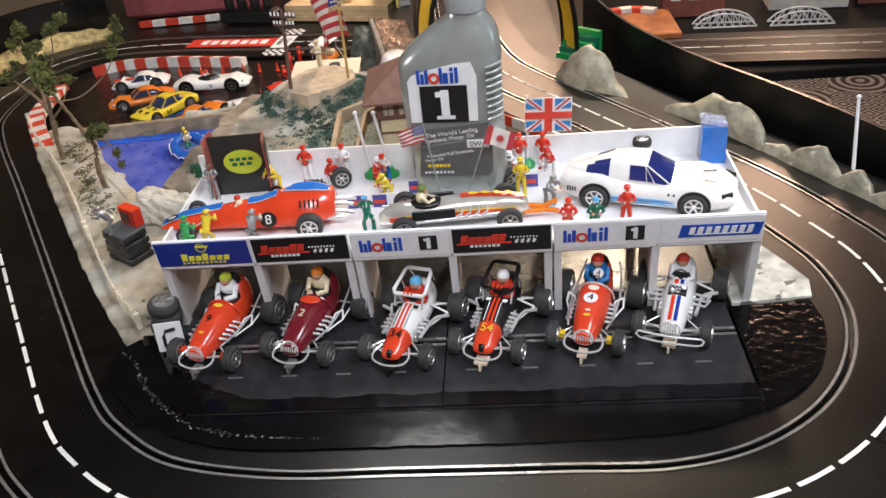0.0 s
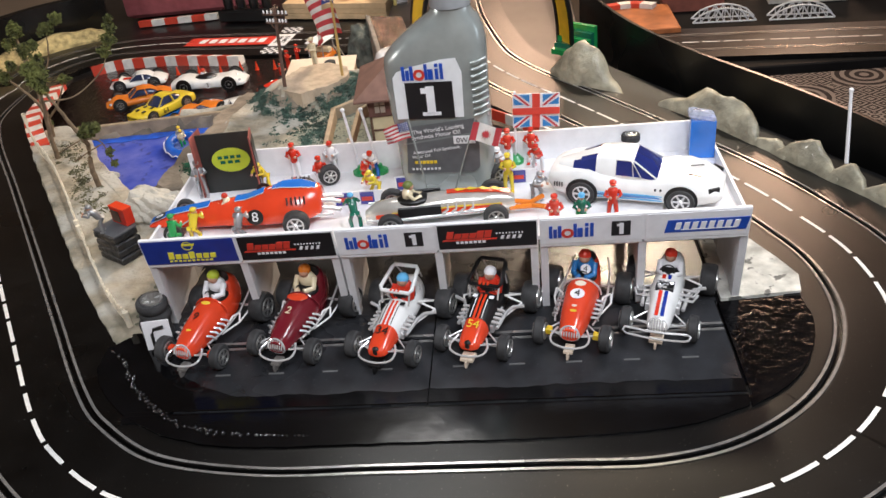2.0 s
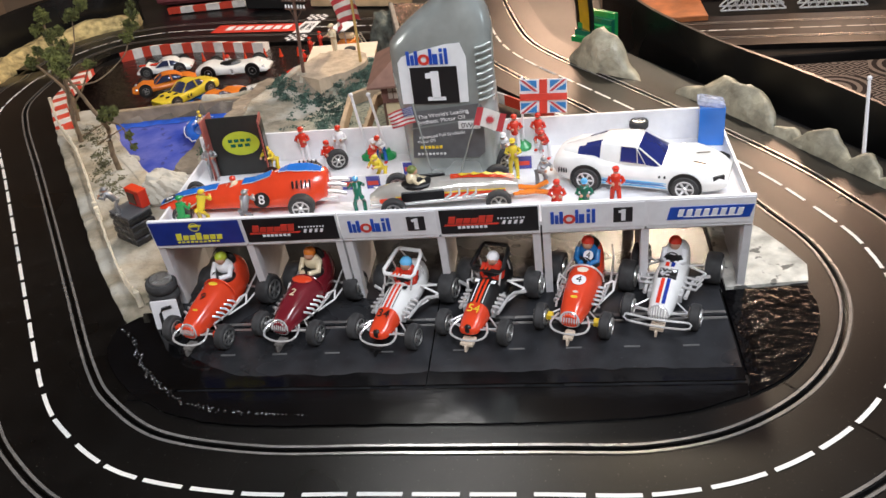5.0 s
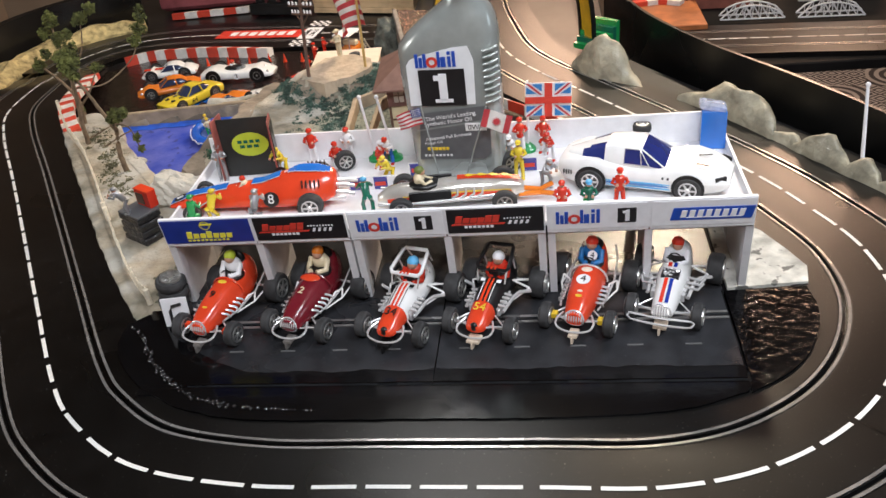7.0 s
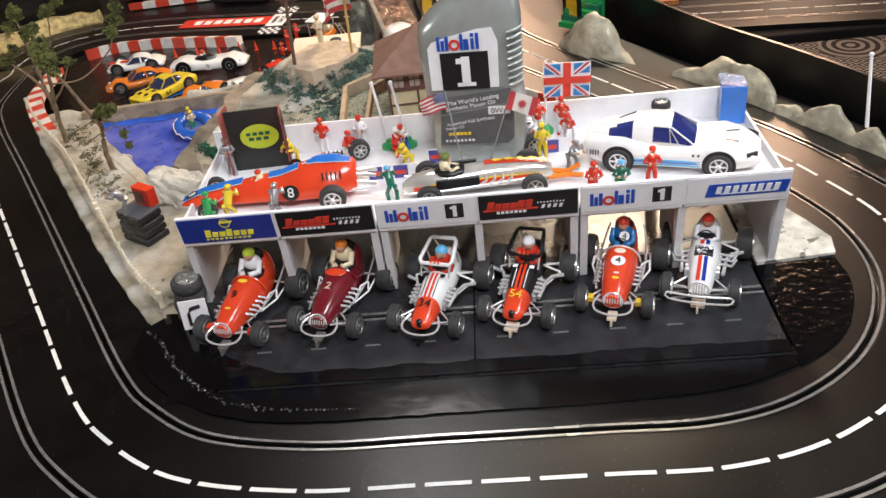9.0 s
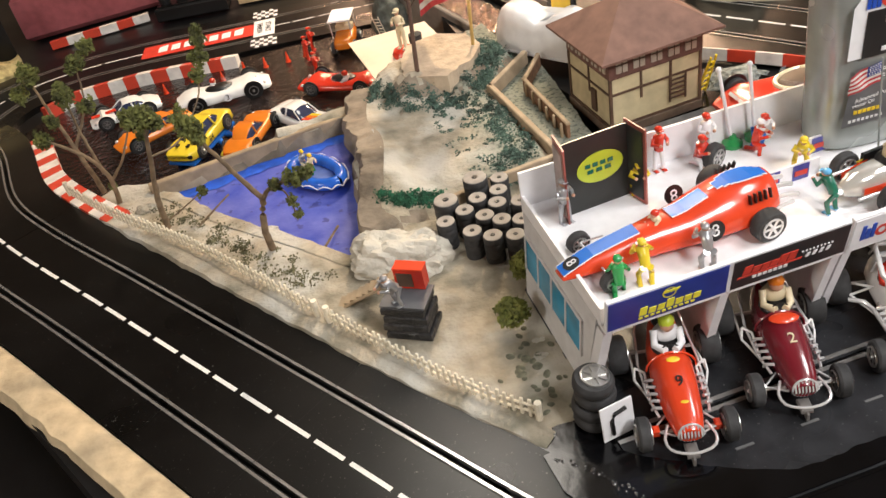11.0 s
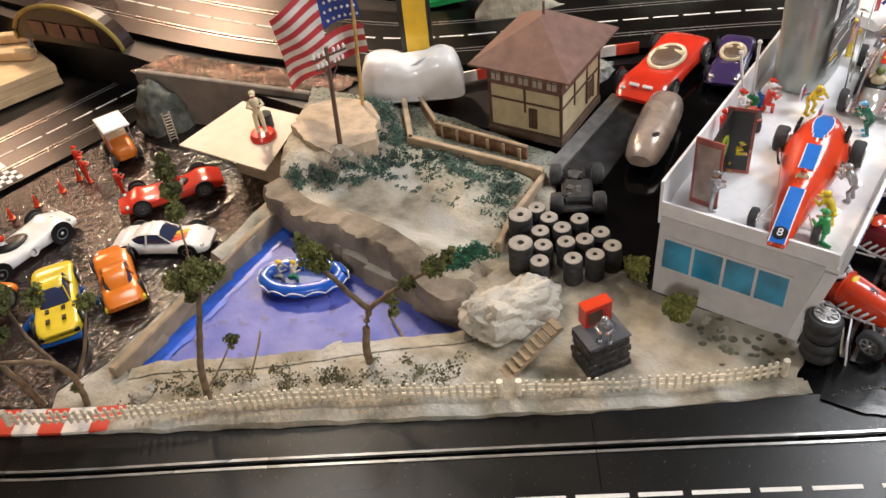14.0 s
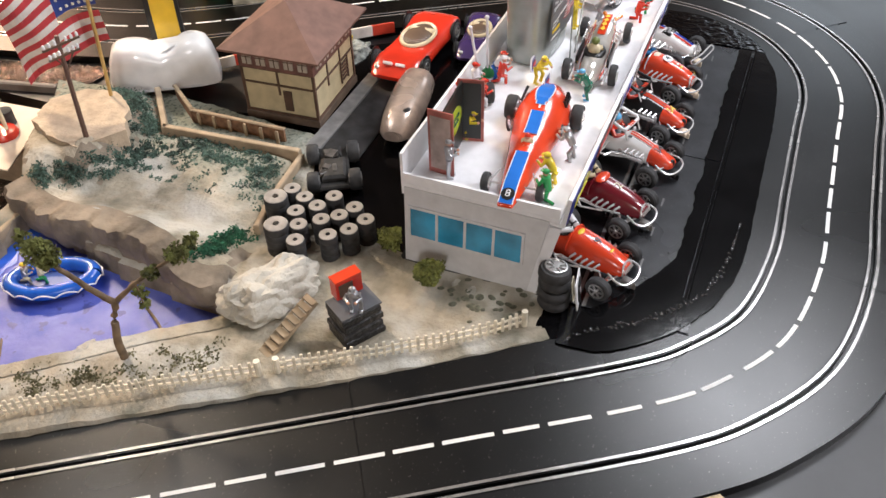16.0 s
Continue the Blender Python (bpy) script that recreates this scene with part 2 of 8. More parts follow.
def edge_dist(x, y, poly, closed=True):
    best = 9.0
    p = Vector((x, y))
    pairs = zip(poly, poly[1:] + poly[:1]) if closed else zip(poly, poly[1:])
    for a, b in pairs:
        a, b = Vector(a), Vector(b)
        d = b - a
        t = max(0, min(1, (p - a).dot(d) / d.length_squared))
        best = min(best, (p - a - d * t).length)
    return best


def spline(pts, step=0.01):
    """A smooth line through the points (Catmull-Rom), at even steps."""
    P = [Vector(p) for p in pts]
    P = [P[0] * 2 - P[1]] + P + [P[-1] * 2 - P[-2]]
    raw = []
    for a, b, c, d in zip(P, P[1:], P[2:], P[3:]):
        n = max(2, int((c - b).length / 0.004))
        for i in range(n):
            t = i / n
            raw.append(0.5 * ((2 * b) + (c - a) * t + (2 * a - 5 * b + 4 * c - d) * t * t + (3 * b - a - 3 * c + d) * t ** 3))
    raw.append(P[-2])
    out, acc = [raw[0]], 0.0
    for a, b in zip(raw, raw[1:]):
        acc += (b - a).length
        if acc >= step:
            out.append(b)
            acc = 0.0
    return out


# ---- room shell ----
FLOOR_Z, CEIL_Z = -0.80, 1.62
M_CARPET = mat("room_floor", (0.10, 0.09, 0.085), 0.9, var=0.3, scale=12)
M_WALLP = mat("room_wall", (0.34, 0.26, 0.19), 0.85, var=0.06, scale=8)
M_CEILP = mat("room_ceiling", (0.18, 0.165, 0.15), 0.9, var=0.05, scale=8)
bm = B()
box(bm, (0, 1.0, FLOOR_Z - 0.05), (7.0, 7.0, 0.1))
tagged(part("floor", bm, M_CARPET), "dark carpeted room floor", "floor", kind="structure")
bm = B()
box(bm, (0, 1.0, CEIL_Z + 0.05), (7.0, 7.0, 0.1))
tagged(part("ceiling", bm, M_CEILP), "plain painted ceiling", "ceiling", kind="structure")
# assumed window frame in the east wall, added round the unseen fill light
win_ = tagged(empty("window_1", pose(3.19, -0.45, 0.80)), "white frame of an assumed window, out of view", "window", kind="structure")
for c, d in (((0, 0, 0.62), (0.05, 1.3, 0.06)), ((0, 0, -0.62), (0.05, 1.3, 0.06)), ((0, 0.62, 0), (0.05, 0.06, 1.18)), ((0, -0.62, 0), (0.05, 0.06, 1.18))):
    bm = B()
    box(bm, c, d, ch=0.004)
    part("window_frame", bm, M_WHITE, win_)

for nm, c, s in (("wall_north", (0, 3.2, 0.41), (6.6, 0.1, 2.42)), ("wall_south", (0, -2.4, 0.41), (6.6, 0.1, 2.42)),
                 ("wall_east", (3.25, 0.4, 0.41), (0.1, 5.5, 2.42)), ("wall_west", (-2.6, 0.4, 0.41), (0.1, 5.5, 2.42))):
    bm = B()
    box(bm, c, s)
    tagged(part(nm, bm, M_WALLP), "tan painted room wall", "wall", kind="structure")

# ---- tables ----
def table(name, x0, x1, y0, y1, z, label, top=None):
    t = empty(name)
    bm = B()
    box(bm, ((x0 + x1) / 2, (y0 + y1) / 2, z - 0.012), (x1 - x0, y1 - y0, 0.024), ch=0.003)
    part("tabletop", bm, top or M_BLACK, t)
    for x in (x0 + 0.08, x1 - 0.08):
        for y in (y0 + 0.08, y1 - 0.08):
            bm = B()
            box(bm, (x, y, (z - 0.024 + FLOOR_Z) / 2), (0.06, 0.06, z - 0.024 - FLOOR_Z), ch=0.004)
            part("leg", bm, M_WOODP, t)
    tagged(t, label, "table")
    return t


LOW = -0.095
table("layout_table", -1.35, 0.27, -0.62, 2.3, LOW - 0.006, "black board table carrying the slot car layout")
table("layout_leaf", 0.272, 0.70, -0.62, 0.62, LOW - 0.006, "black board leaf carrying the outer bend of the layout")
table("side_table", 0.36, 2.4, 1.085, 1.80, -0.175, "dark table carrying a second piece of layout", mat("matt_black_board", (0.006, 0.005, 0.005), 0.75, var=0.4, scale=20, spec=0.15))

# ---- track ----
def ribbon_mesh(bm, line, o0, o1, dz0, dz1=None, mi=0):
    """A strip along a line between two side offsets (to the right of the way: plus)."""
    dz1 = dz0 if dz1 is None else dz1
    prev = None
    for i, p in enumerate(line):
        d = line[min(i + 1, len(line) - 1)] - line[max(i - 1, 0)]
        n = Vector((d.y, -d.x, 0)).normalized()
        a = bm.verts.new(p + n * o0 + Vector((0, 0, dz0)))
        b = bm.verts.new(p + n * o1 + Vector((0, 0, dz1)))
        if prev:
            bm.faces.new((prev[0], prev[1], b, a)).material_index = mi
        prev = (a, b)


SLOT = 0.0515
PROFILE = ((-0.101, -0.012), (-0.101, 0.0), (-SLOT - 0.0075, 0.0), (-SLOT - 0.0018, -0.0005), (-SLOT - 0.0018, -0.007), (-SLOT + 0.0018, -0.007), (-SLOT + 0.0018, -0.0005),
           (-SLOT + 0.0075, 0.0), (SLOT - 0.0075, 0.0), (SLOT - 0.0018, -0.0005), (SLOT - 0.0018, -0.007), (SLOT + 0.0018, -0.007), (SLOT + 0.0018, -0.0005),
           (SLOT + 0.0075, 0.0), (0.101, 0.0), (0.101, -0.012))


def track_section(line, parent, dashes=True):
    bm = B()
    rings = []
    for i, p in enumerate(line):
        d = line[min(i + 1, len(line) - 1)] - line[max(i - 1, 0)]
        n = Vector((d.y, -d.x, 0)).normalized()
        rings.append([p + n * o + Vector((0, 0, z)) for o, z in PROFILE])
    loft(bm, rings, close=False)
    sec = part("track_section", bm, M_TRACK, parent)
    bm = B()
    for s in (-SLOT, SLOT):
        for k in (-1, 1):
            ribbon_mesh(bm, line, s + k * 0.0045 - 0.0015, s + k * 0.0045 + 0.0015, 0.0009)
    part("rail", bm, M_RAIL, sec, "bright steel contact rails")


def track(name, pts, label, dash0=0.0, sect=0.345):
    line = spline(pts, 0.005)
    root = tagged(empty(name), label, "race track", kind="structure")
    n = max(1, round(len(line) * 0.005 / sect))
    k = len(line) / n
    for i in range(n):
        part_line = line[round(i * k):round((i + 1) * k) + 1]
        if i < n - 1:
            d = part_line[-1] - part_line[-2]
            part_line = part_line[:-1] + [part_line[-1] - d * 0.09]
        if len(part_line) > 2:
            track_section(part_line, root)
    acc, seg = dash0, []
    PITCH = 0.0508
    for a, b in zip(line, line[1:]):
        acc += (b - a).length
        ph = acc % PITCH
        if ph < 0.034:
            seg.append(a)
        elif seg:
            if len(seg) > 1:
                bm = B()
                ribbon_mesh(bm, seg + [b], -0.0022, 0.0022, 0.0006)
                part("lane_dash", bm, M_LINE, root)
            seg = []
    return line


MAIN = [(-1.075, 1.10, -0.086), (-1.03, 1.00, -0.065), (-0.985, 0.87, -0.035), (-0.935, 0.68, -0.014), (-0.868, 0.549, -0.009), (-0.735, 0.351, -0.006), (-0.6, 0.1480, -0.003), (-0.504, 0.003, -0.001), (-0.4035, -0.147, 0), (-0.345, -0.211, 0),
        (-0.262, -0.264, 0), (-0.145, -0.287, 0), (-0.02, -0.288, 0), (0.12, -0.288, 0), (0.228, -0.287, 0), (0.32, -0.262, 0), (0.403, -0.206, 0), (0.461, -0.128, 0),
        (0.492, -0.033, 0), (0.488, 0.07, 0), (0.454, 0.163, 0), (0.404, 0.262, 0), (0.297, 0.428, 0), (0.20, 0.568, 0), (0.112, 0.690, 0), (0.055, 0.80, 0), (0.018, 0.95, 0),
        (-0.010, 1.12, 0), (-0.03, 1.4, 0), (-0.05, 1.9, 0)]
# the dashes start so that one ends at the joint before the front bend
_l = spline(MAIN, 0.005)
_k = min(range(len(_l)), key=lambda i: (_l[i].xy - Vector((-0.4035, -0.147))).length)
_s = sum((b - a).length for a, b in zip(_l[:_k], _l[1:_k + 1]))
main_line = track("road_main", MAIN, "matt black plastic slot car track with steel rails", dash0=(0.034 - _s) % 0.0508)
FARROW = [(-1.075, 1.10, -0.086), (-1.065, 1.19, LOW + 0.006), (-1.0, 1.275, LOW + 0.006), (-0.89, 1.318, LOW + 0.006), (-0.74, 1.318, LOW + 0.006), (-0.5, 1.282, LOW + 0.006), (-0.3, 1.252, LOW + 0.006), (0.1, 1.2, LOW + 0.006)]
far_line = track("road_far", FARROW, "black slot car straight with start line")

# ---- plateau ----
plateau = tagged(empty("ground"), "black board carrying track and pit lane", "ground", kind="structure")
front_poly = [(-0.95, 0.46), (-0.80, 0.62), (-0.60, 0.31), (-0.35, -0.05), (-0.30, 0.17), (-0.05, 0.30), (-0.10, 0.56), (-0.16, 0.66), (-0.168, 0.78), (-0.172, 1.09), (-0.172, 2.2), (0.15, 2.2), (0.20, 0.9), (0.30, 0.72),
              (0.46, 0.48), (0.63, 0.22), (0.685, -0.10), (0.66, -0.32), (0.48, -0.50), (0.2, -0.56), (-0.3, -0.52), (-0.5, -0.35)]
bm = B()
prism(bm, front_poly, LOW - 0.004, -0.0125)
part("board", bm, M_BLACK, plateau)
# glossy painted infield in front of the pits
paint_poly = [(-0.365, -0.045), (-0.345, -0.085), (-0.27, -0.155), (-0.16, -0.188), (0.0, -0.19), (0.22, -0.19), (0.30, -0.168), (0.36, -0.12), (0.395, -0.05), (0.40, 0.02), (0.385, 0.06),
              (0.30, 0.16), (0.10, 0.46), (-0.05, 0.50), (-0.12, 0.35), (-0.22, 0.30), (-0.28, 0.18)]
bm = B()
prism(bm, paint_poly, -0.0122, -0.0012)
part("painted_infield", bm, M_GLOSS, plateau, "glossy black enamelled infield")


def brushed(line, amount=0.0012):
    """A brushed, slightly wavering edge through the given corners."""
    return [(p.x + amount * noise.noise(p * 90), p.y + amount * noise.noise(p * 90 + Vector((7, 3, 0)))) for p in spline([(x, y, 0) for x, y in line], 0.004)]


bm = B()
prism(bm, brushed([(-0.360, -0.046), (-0.356, -0.085), (-0.335, -0.120), (-0.298, -0.157), (-0.250, -0.186)]) + [(-0.250, -0.156), (-0.246, -0.1530), (-0.14, -0.1530)]
      + brushed([(-0.150, -0.148), (-0.190, -0.134), (-0.225, -0.118), (-0.266, -0.092), (-0.300, -0.065), (-0.306, -0.038)]), -0.001, 0.0022)
part("enamel_sheet", bm, M_GLOSS, plateau, "glossy black enamel brushed over the pit lane end")
bm = B()
prism(bm, [(-0.250, -0.1602), (-0.250, -0.186)] + brushed([(-0.250, -0.1865), (-0.19, -0.203), (-0.12, -0.207), (0.0, -0.206), (0.15, -0.205), (0.25, -0.196), (0.316, -0.172)]) + [(0.318, -0.1602)], -0.001, 0.0022)
part("enamel_sheet", bm, M_GLOSS, plateau, "glossy black enamel brushed up to the track")

pit = tagged(empty("pit_lane"), "black plastic pit lane strip with steel rails", "pit lane", kind="structure")
for x0, x1 in ((-0.298, 0.012), (0.0135, 0.318)):
    line = [Vector((x0 + (x1 - x0) * i / 6, -0.1045, 0.0005)) for i in range(7)]
    bm = B()
    rings = []
    for p in line:
        rings.append([p + Vector((0, -o, z)) for o, z in PROFILE[:14]] + [p + Vector((0, -SLOT - 0.012, 0)), p + Vector((0, -SLOT - 0.012, -0.012))])
    loft(bm, rings, close=False)
    sec = part("pit_section", bm, M_PIT, pit)
    bm = B()
    for k in (-1, 1):
        ribbon_mesh(bm, line, -SLOT + k * 0.0048 - 0.0021, -SLOT + k * 0.0048 + 0.0021, 0.0009)
    part("rail", bm, M_RAIL, sec, "steel contact rails")
    bm = B()
    fine = [Vector((x0 + (x1 - x0) * i / 90, -0.1045, 0.0005)) for i in range(91)]
    for o0, o1 in ((0.030, SLOT - 0.003), (SLOT + 0.003, SLOT + 0.0125)):
        rows = []
        for q in fine:
            w = 0.004 * noise.noise(q * 22) + 0.0022 * noise.noise(q * 90) if o0 < 0.04 else 0.0
            rows.append([q + Vector((0, -(o0 + w), 0.0012)), q + Vector((0, -o1, 0.0012))])
        loft(bm, rows, close=False)
    for o in (SLOT - 0.003, SLOT + 0.003):
        tube(bm, [q + Vector((0, -o - 0.0006 * noise.noise(q * 60), 0.0012)) for q in fine], 0.0009, 6)
    part("enamel_coat", bm, M_GLOSS, sec, "glossy black enamel over the outer lane")
    for i in range(5):
        bm = B()
        x = x0 + 0.03 + i * 0.058
        box(bm, (x, -0.1005, 0.0010), (0.016, 0.0022, 0.0008))
        part("lane_dash", bm, mat("faded_grey", (0.12, 0.12, 0.12), 0.6), pit)
bm = B()
box(bm, (0.01, 0.075, -0.001), (0.62, 0.165, 0.004))
part("garage_floor", bm, M_PIT, pit)

bm = B()
prism(bm, [(0.321, -0.012), (0.405, -0.007)] + brushed([(0.409, -0.008), (0.410, -0.050), (0.392, -0.103), (0.360, -0.145), (0.318, -0.174)]) + [(0.3185, -0.1602), (0.321, -0.158)], -0.0011, 0.0020)
part("rough_enamel", bm, M_SPARK, plateau, "rough sparkling black enamel")
# pale plaster patch at the pit end
bm = B()
prism(bm, [(0.325, -0.008), (0.412, 0.0), (0.418, 0.03), (0.404, 0.066), (0.384, 0.108), (0.33, 0.17), (0.325, 0.17)], -0.003, 0.003)
tagged(part("plaster_verge", bm, mat("dirty_plaster", (0.58, 0.57, 0.52), 0.8, var=0.25, scale=45, bump=1.0, bscale=75, dark=(0.30, 0.30, 0.27), spot=(60, 0.62, (0.13, 0.13, 0.12)))), "pale textured plaster verge beside the pit garages", "verge", kind="structure")

# ---- terrain beside the pits ----
POND = [(-0.675, 0.598), (-0.372, 0.632), (-0.385, 0.60), (-0.418, 0.484), (-0.424, 0.412), (-0.43, 0.335), (-0.425, 0.262), (-0.468, 0.316), (-0.536, 0.398), (-0.595, 0.470), (-0.642, 0.55)]
TERR = [(-0.372, 0.655), (-0.385, 0.60), (-0.392, 0.545), (-0.382, 0.493), (-0.402, 0.41), (-0.42, 0.355), (-0.40, 0.315), (-0.325, 0.335), (-0.30, 0.345), (-0.19, 0.362), (-0.197, 0.50), (-0.200, 0.555), (-0.135, 0.62), (-0.13, 0.78), (-0.25, 0.74), (-0.345, 0.72)]
SANDP = [(-0.352, -0.036), (-0.43, 0.065), (-0.493, 0.158), (-0.595, 0.314), (-0.727, 0.517), (-0.775, 0.60), (-0.735, 0.635), (-0.675, 0.62), (-0.35, 0.66), (-0.13, 0.80), (-0.10, 0.60), (-0.12, 0.36), (-0.21, 0.32), (-0.27, 0.30), (-0.29, 0.17), (-0.296, 0.0), (-0.30, -0.02)]


def hills(x, y):
    n = noise.noise(Vector((x * 18, y * 18, 0))) * 0.004 + noise.noise(Vector((x * 60, y * 60, 3))) * 0.0018
    if inside(x, y, TERR):
        d = edge_dist(x, y, TERR)
        tuck = 0.012 * max(0, 1 - d / 0.013) if x < -0.355 else 0.0
        z = 0.012 - tuck + 0.018 * math.exp(-((x + 0.39) ** 2 / 0.0012 + (y - 0.46) ** 2 / 0.02))
        top = math.hypot((x + 0.245) / 1.35, y - 0.645)
        z += 0.024 * max(0, min(1, (0.085 - top) / 0.03))
        z += 0.016 * max(0, min(1, (0.045 - math.hypot(x + 0.30, y - 0.585)) / 0.03))
        z -= 0.010 * max(0, min(1, (0.40 - y) / 0.06))
        return z + n
    if inside(x, y, POND):
        return -0.034 + n * 0.3
    e = edge_dist(x, y, POND)
    z = 0.001 + n - 0.006 * max(0, (0.02 - e) / 0.02)
    if y > 0.45 and x < -0.5:
        z -= 0.012 * min(1, (y - 0.45) / 0.15)
    return z


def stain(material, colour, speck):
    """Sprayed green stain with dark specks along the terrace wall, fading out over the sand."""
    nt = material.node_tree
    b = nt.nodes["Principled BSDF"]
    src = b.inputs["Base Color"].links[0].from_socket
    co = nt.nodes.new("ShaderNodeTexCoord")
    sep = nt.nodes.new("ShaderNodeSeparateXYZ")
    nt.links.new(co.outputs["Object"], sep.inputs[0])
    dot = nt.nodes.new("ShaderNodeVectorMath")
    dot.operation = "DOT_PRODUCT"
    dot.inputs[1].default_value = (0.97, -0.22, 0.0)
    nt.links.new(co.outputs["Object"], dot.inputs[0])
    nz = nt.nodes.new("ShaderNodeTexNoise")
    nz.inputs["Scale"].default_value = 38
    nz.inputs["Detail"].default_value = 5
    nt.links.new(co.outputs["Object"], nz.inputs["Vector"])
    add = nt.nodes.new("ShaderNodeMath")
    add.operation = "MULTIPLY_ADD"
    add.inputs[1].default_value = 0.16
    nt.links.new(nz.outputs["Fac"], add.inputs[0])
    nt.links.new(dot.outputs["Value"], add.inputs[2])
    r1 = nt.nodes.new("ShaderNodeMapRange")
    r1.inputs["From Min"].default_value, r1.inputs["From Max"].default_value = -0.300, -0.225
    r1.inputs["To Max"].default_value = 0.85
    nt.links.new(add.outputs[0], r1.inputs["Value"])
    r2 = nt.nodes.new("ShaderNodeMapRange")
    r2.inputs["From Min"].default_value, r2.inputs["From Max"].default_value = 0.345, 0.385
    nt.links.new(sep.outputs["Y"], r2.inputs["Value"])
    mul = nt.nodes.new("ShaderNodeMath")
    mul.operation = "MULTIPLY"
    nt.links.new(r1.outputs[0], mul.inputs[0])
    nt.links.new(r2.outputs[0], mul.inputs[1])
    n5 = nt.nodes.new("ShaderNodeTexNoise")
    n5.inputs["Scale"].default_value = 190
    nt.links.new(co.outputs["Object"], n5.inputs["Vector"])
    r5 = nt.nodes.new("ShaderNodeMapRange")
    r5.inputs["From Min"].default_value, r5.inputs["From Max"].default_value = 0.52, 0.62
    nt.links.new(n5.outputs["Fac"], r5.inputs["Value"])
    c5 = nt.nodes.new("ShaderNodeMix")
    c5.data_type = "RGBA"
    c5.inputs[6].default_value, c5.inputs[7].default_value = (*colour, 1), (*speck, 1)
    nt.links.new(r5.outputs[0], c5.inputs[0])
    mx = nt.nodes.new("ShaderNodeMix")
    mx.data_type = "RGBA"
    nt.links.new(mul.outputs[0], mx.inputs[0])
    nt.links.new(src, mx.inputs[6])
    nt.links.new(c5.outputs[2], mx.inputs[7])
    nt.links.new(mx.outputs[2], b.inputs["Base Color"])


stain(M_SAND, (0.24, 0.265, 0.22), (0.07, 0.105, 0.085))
step = 0.0065
bm = B()
grid = {}
nx, ny = int(0.70 / step), int(0.86 / step)
for i in range(nx):
    for j in range(ny):
        x, y = -0.79 + i * step, -0.045 + j * step
        if inside(x, y, SANDP) or edge_dist(x, y, SANDP) < step * 0.8:
            grid[i, j] = bm.verts.new((x, y, hills(x, y)))
def snap(x, y, poly):
    best, at = 9.0, (x, y)
    p = Vector((x, y))
    for a, b in zip(poly, poly[1:] + poly[:1]):
        a, b = Vector(a), Vector(b)
        d = b - a
        t = max(0, min(1, (p - a).dot(d) / d.length_squared))
        q = a + d * t
        if (q - p).length < best:
            best, at = (q - p).length, (q.x, q.y)
    return at


for (i, j), v in grid.items():
    if any((i + a, j + b) not in grid for a, b in ((1, 0), (-1, 0), (0, 1), (0, -1), (1, 1), (-1, -1), (1, -1), (-1, 1))):
        x, y = snap(v.co.x, v.co.y, SANDP)
        w = 0.0022 * noise.noise(Vector((x * 90, y * 90, 1)))
        v.co = (x + w, y + w, -0.009 if y < 0.62 and x < -0.3 else v.co.z)
for (i, j) in list(grid):
    q = [grid.get(k) for k in ((i, j), (i + 1, j), (i + 1, j + 1), (i, j + 1))]
    if all(q):
        f = bm.faces.new(q)
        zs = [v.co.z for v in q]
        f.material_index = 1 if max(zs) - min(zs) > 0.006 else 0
slab = [(-0.305, 0.60), (-0.296, 0.655), (-0.276, 0.698), (-0.228, 0.712), (-0.188, 0.682), (-0.178, 0.638), (-0.204, 0.596), (-0.232, 0.585), (-0.250, 0.566)]
sb = B()
pts = []
for (ax, ay), (bx, by) in zip(slab, slab[1:] + slab[:1]):
    for k in range(6):
        t = k / 6
        x, y = ax + (bx - ax) * t, ay + (by - ay) * t
        w = 0.004 * noise.noise(Vector((x * 80, y * 80, 5)))
        pts.append((x + w, y - w))
prism(sb, pts, 0.020, 0.046)
tagged(part("flat_rock", sb, mat("tan_slab", (0.50, 0.40, 0.29), 0.9, var=0.18, scale=50, bump=0.5, bscale=130)), "flat tan rock slab on top of the hill", "rock")
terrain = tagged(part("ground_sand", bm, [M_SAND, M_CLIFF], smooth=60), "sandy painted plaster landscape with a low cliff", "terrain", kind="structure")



def skirt(name, line, shift, foot, material, label, rough_, inset=0.012, bulge=0.0):
    """An uneven earth face along a line, from the ground's rim down to a foot height."""
    ln = spline([(x, y, 0) for x, y in line], 0.004)
    bm = B()
    rows = []
    for i, p in enumerate(ln):
        d = ln[min(i + 1, len(ln) - 1)] - ln[max(i - 1, 0)]
        n = Vector((-d.y, d.x, 0)).normalized()
        inn = p - n * inset
        top = hills(inn.x, inn.y) + 0.0012
        row = [inn + Vector((0, 0, top))]
        for k in range(9):
            t = k / 8
            q = p + n * (shift * (0.35 + 0.65 * math.sin(math.pi * (t + 0.15) * 0.78) - 0.25 * t * bulge) + rough_ * noise.noise(Vector((p.x * 40, p.y * 40, t * 0.9))) + rough_ * 0.35 * noise.noise(Vector((p.x * 130, p.y * 130, t * 2.2))))
            row.append(Vector((q.x, q.y, top - 0.001 + (foot - top) * t)))
        rows.append(row)
    loft(bm, rows, close=False)
    return tagged(part(name, bm, material, smooth=60), label, "bank", kind="structure")


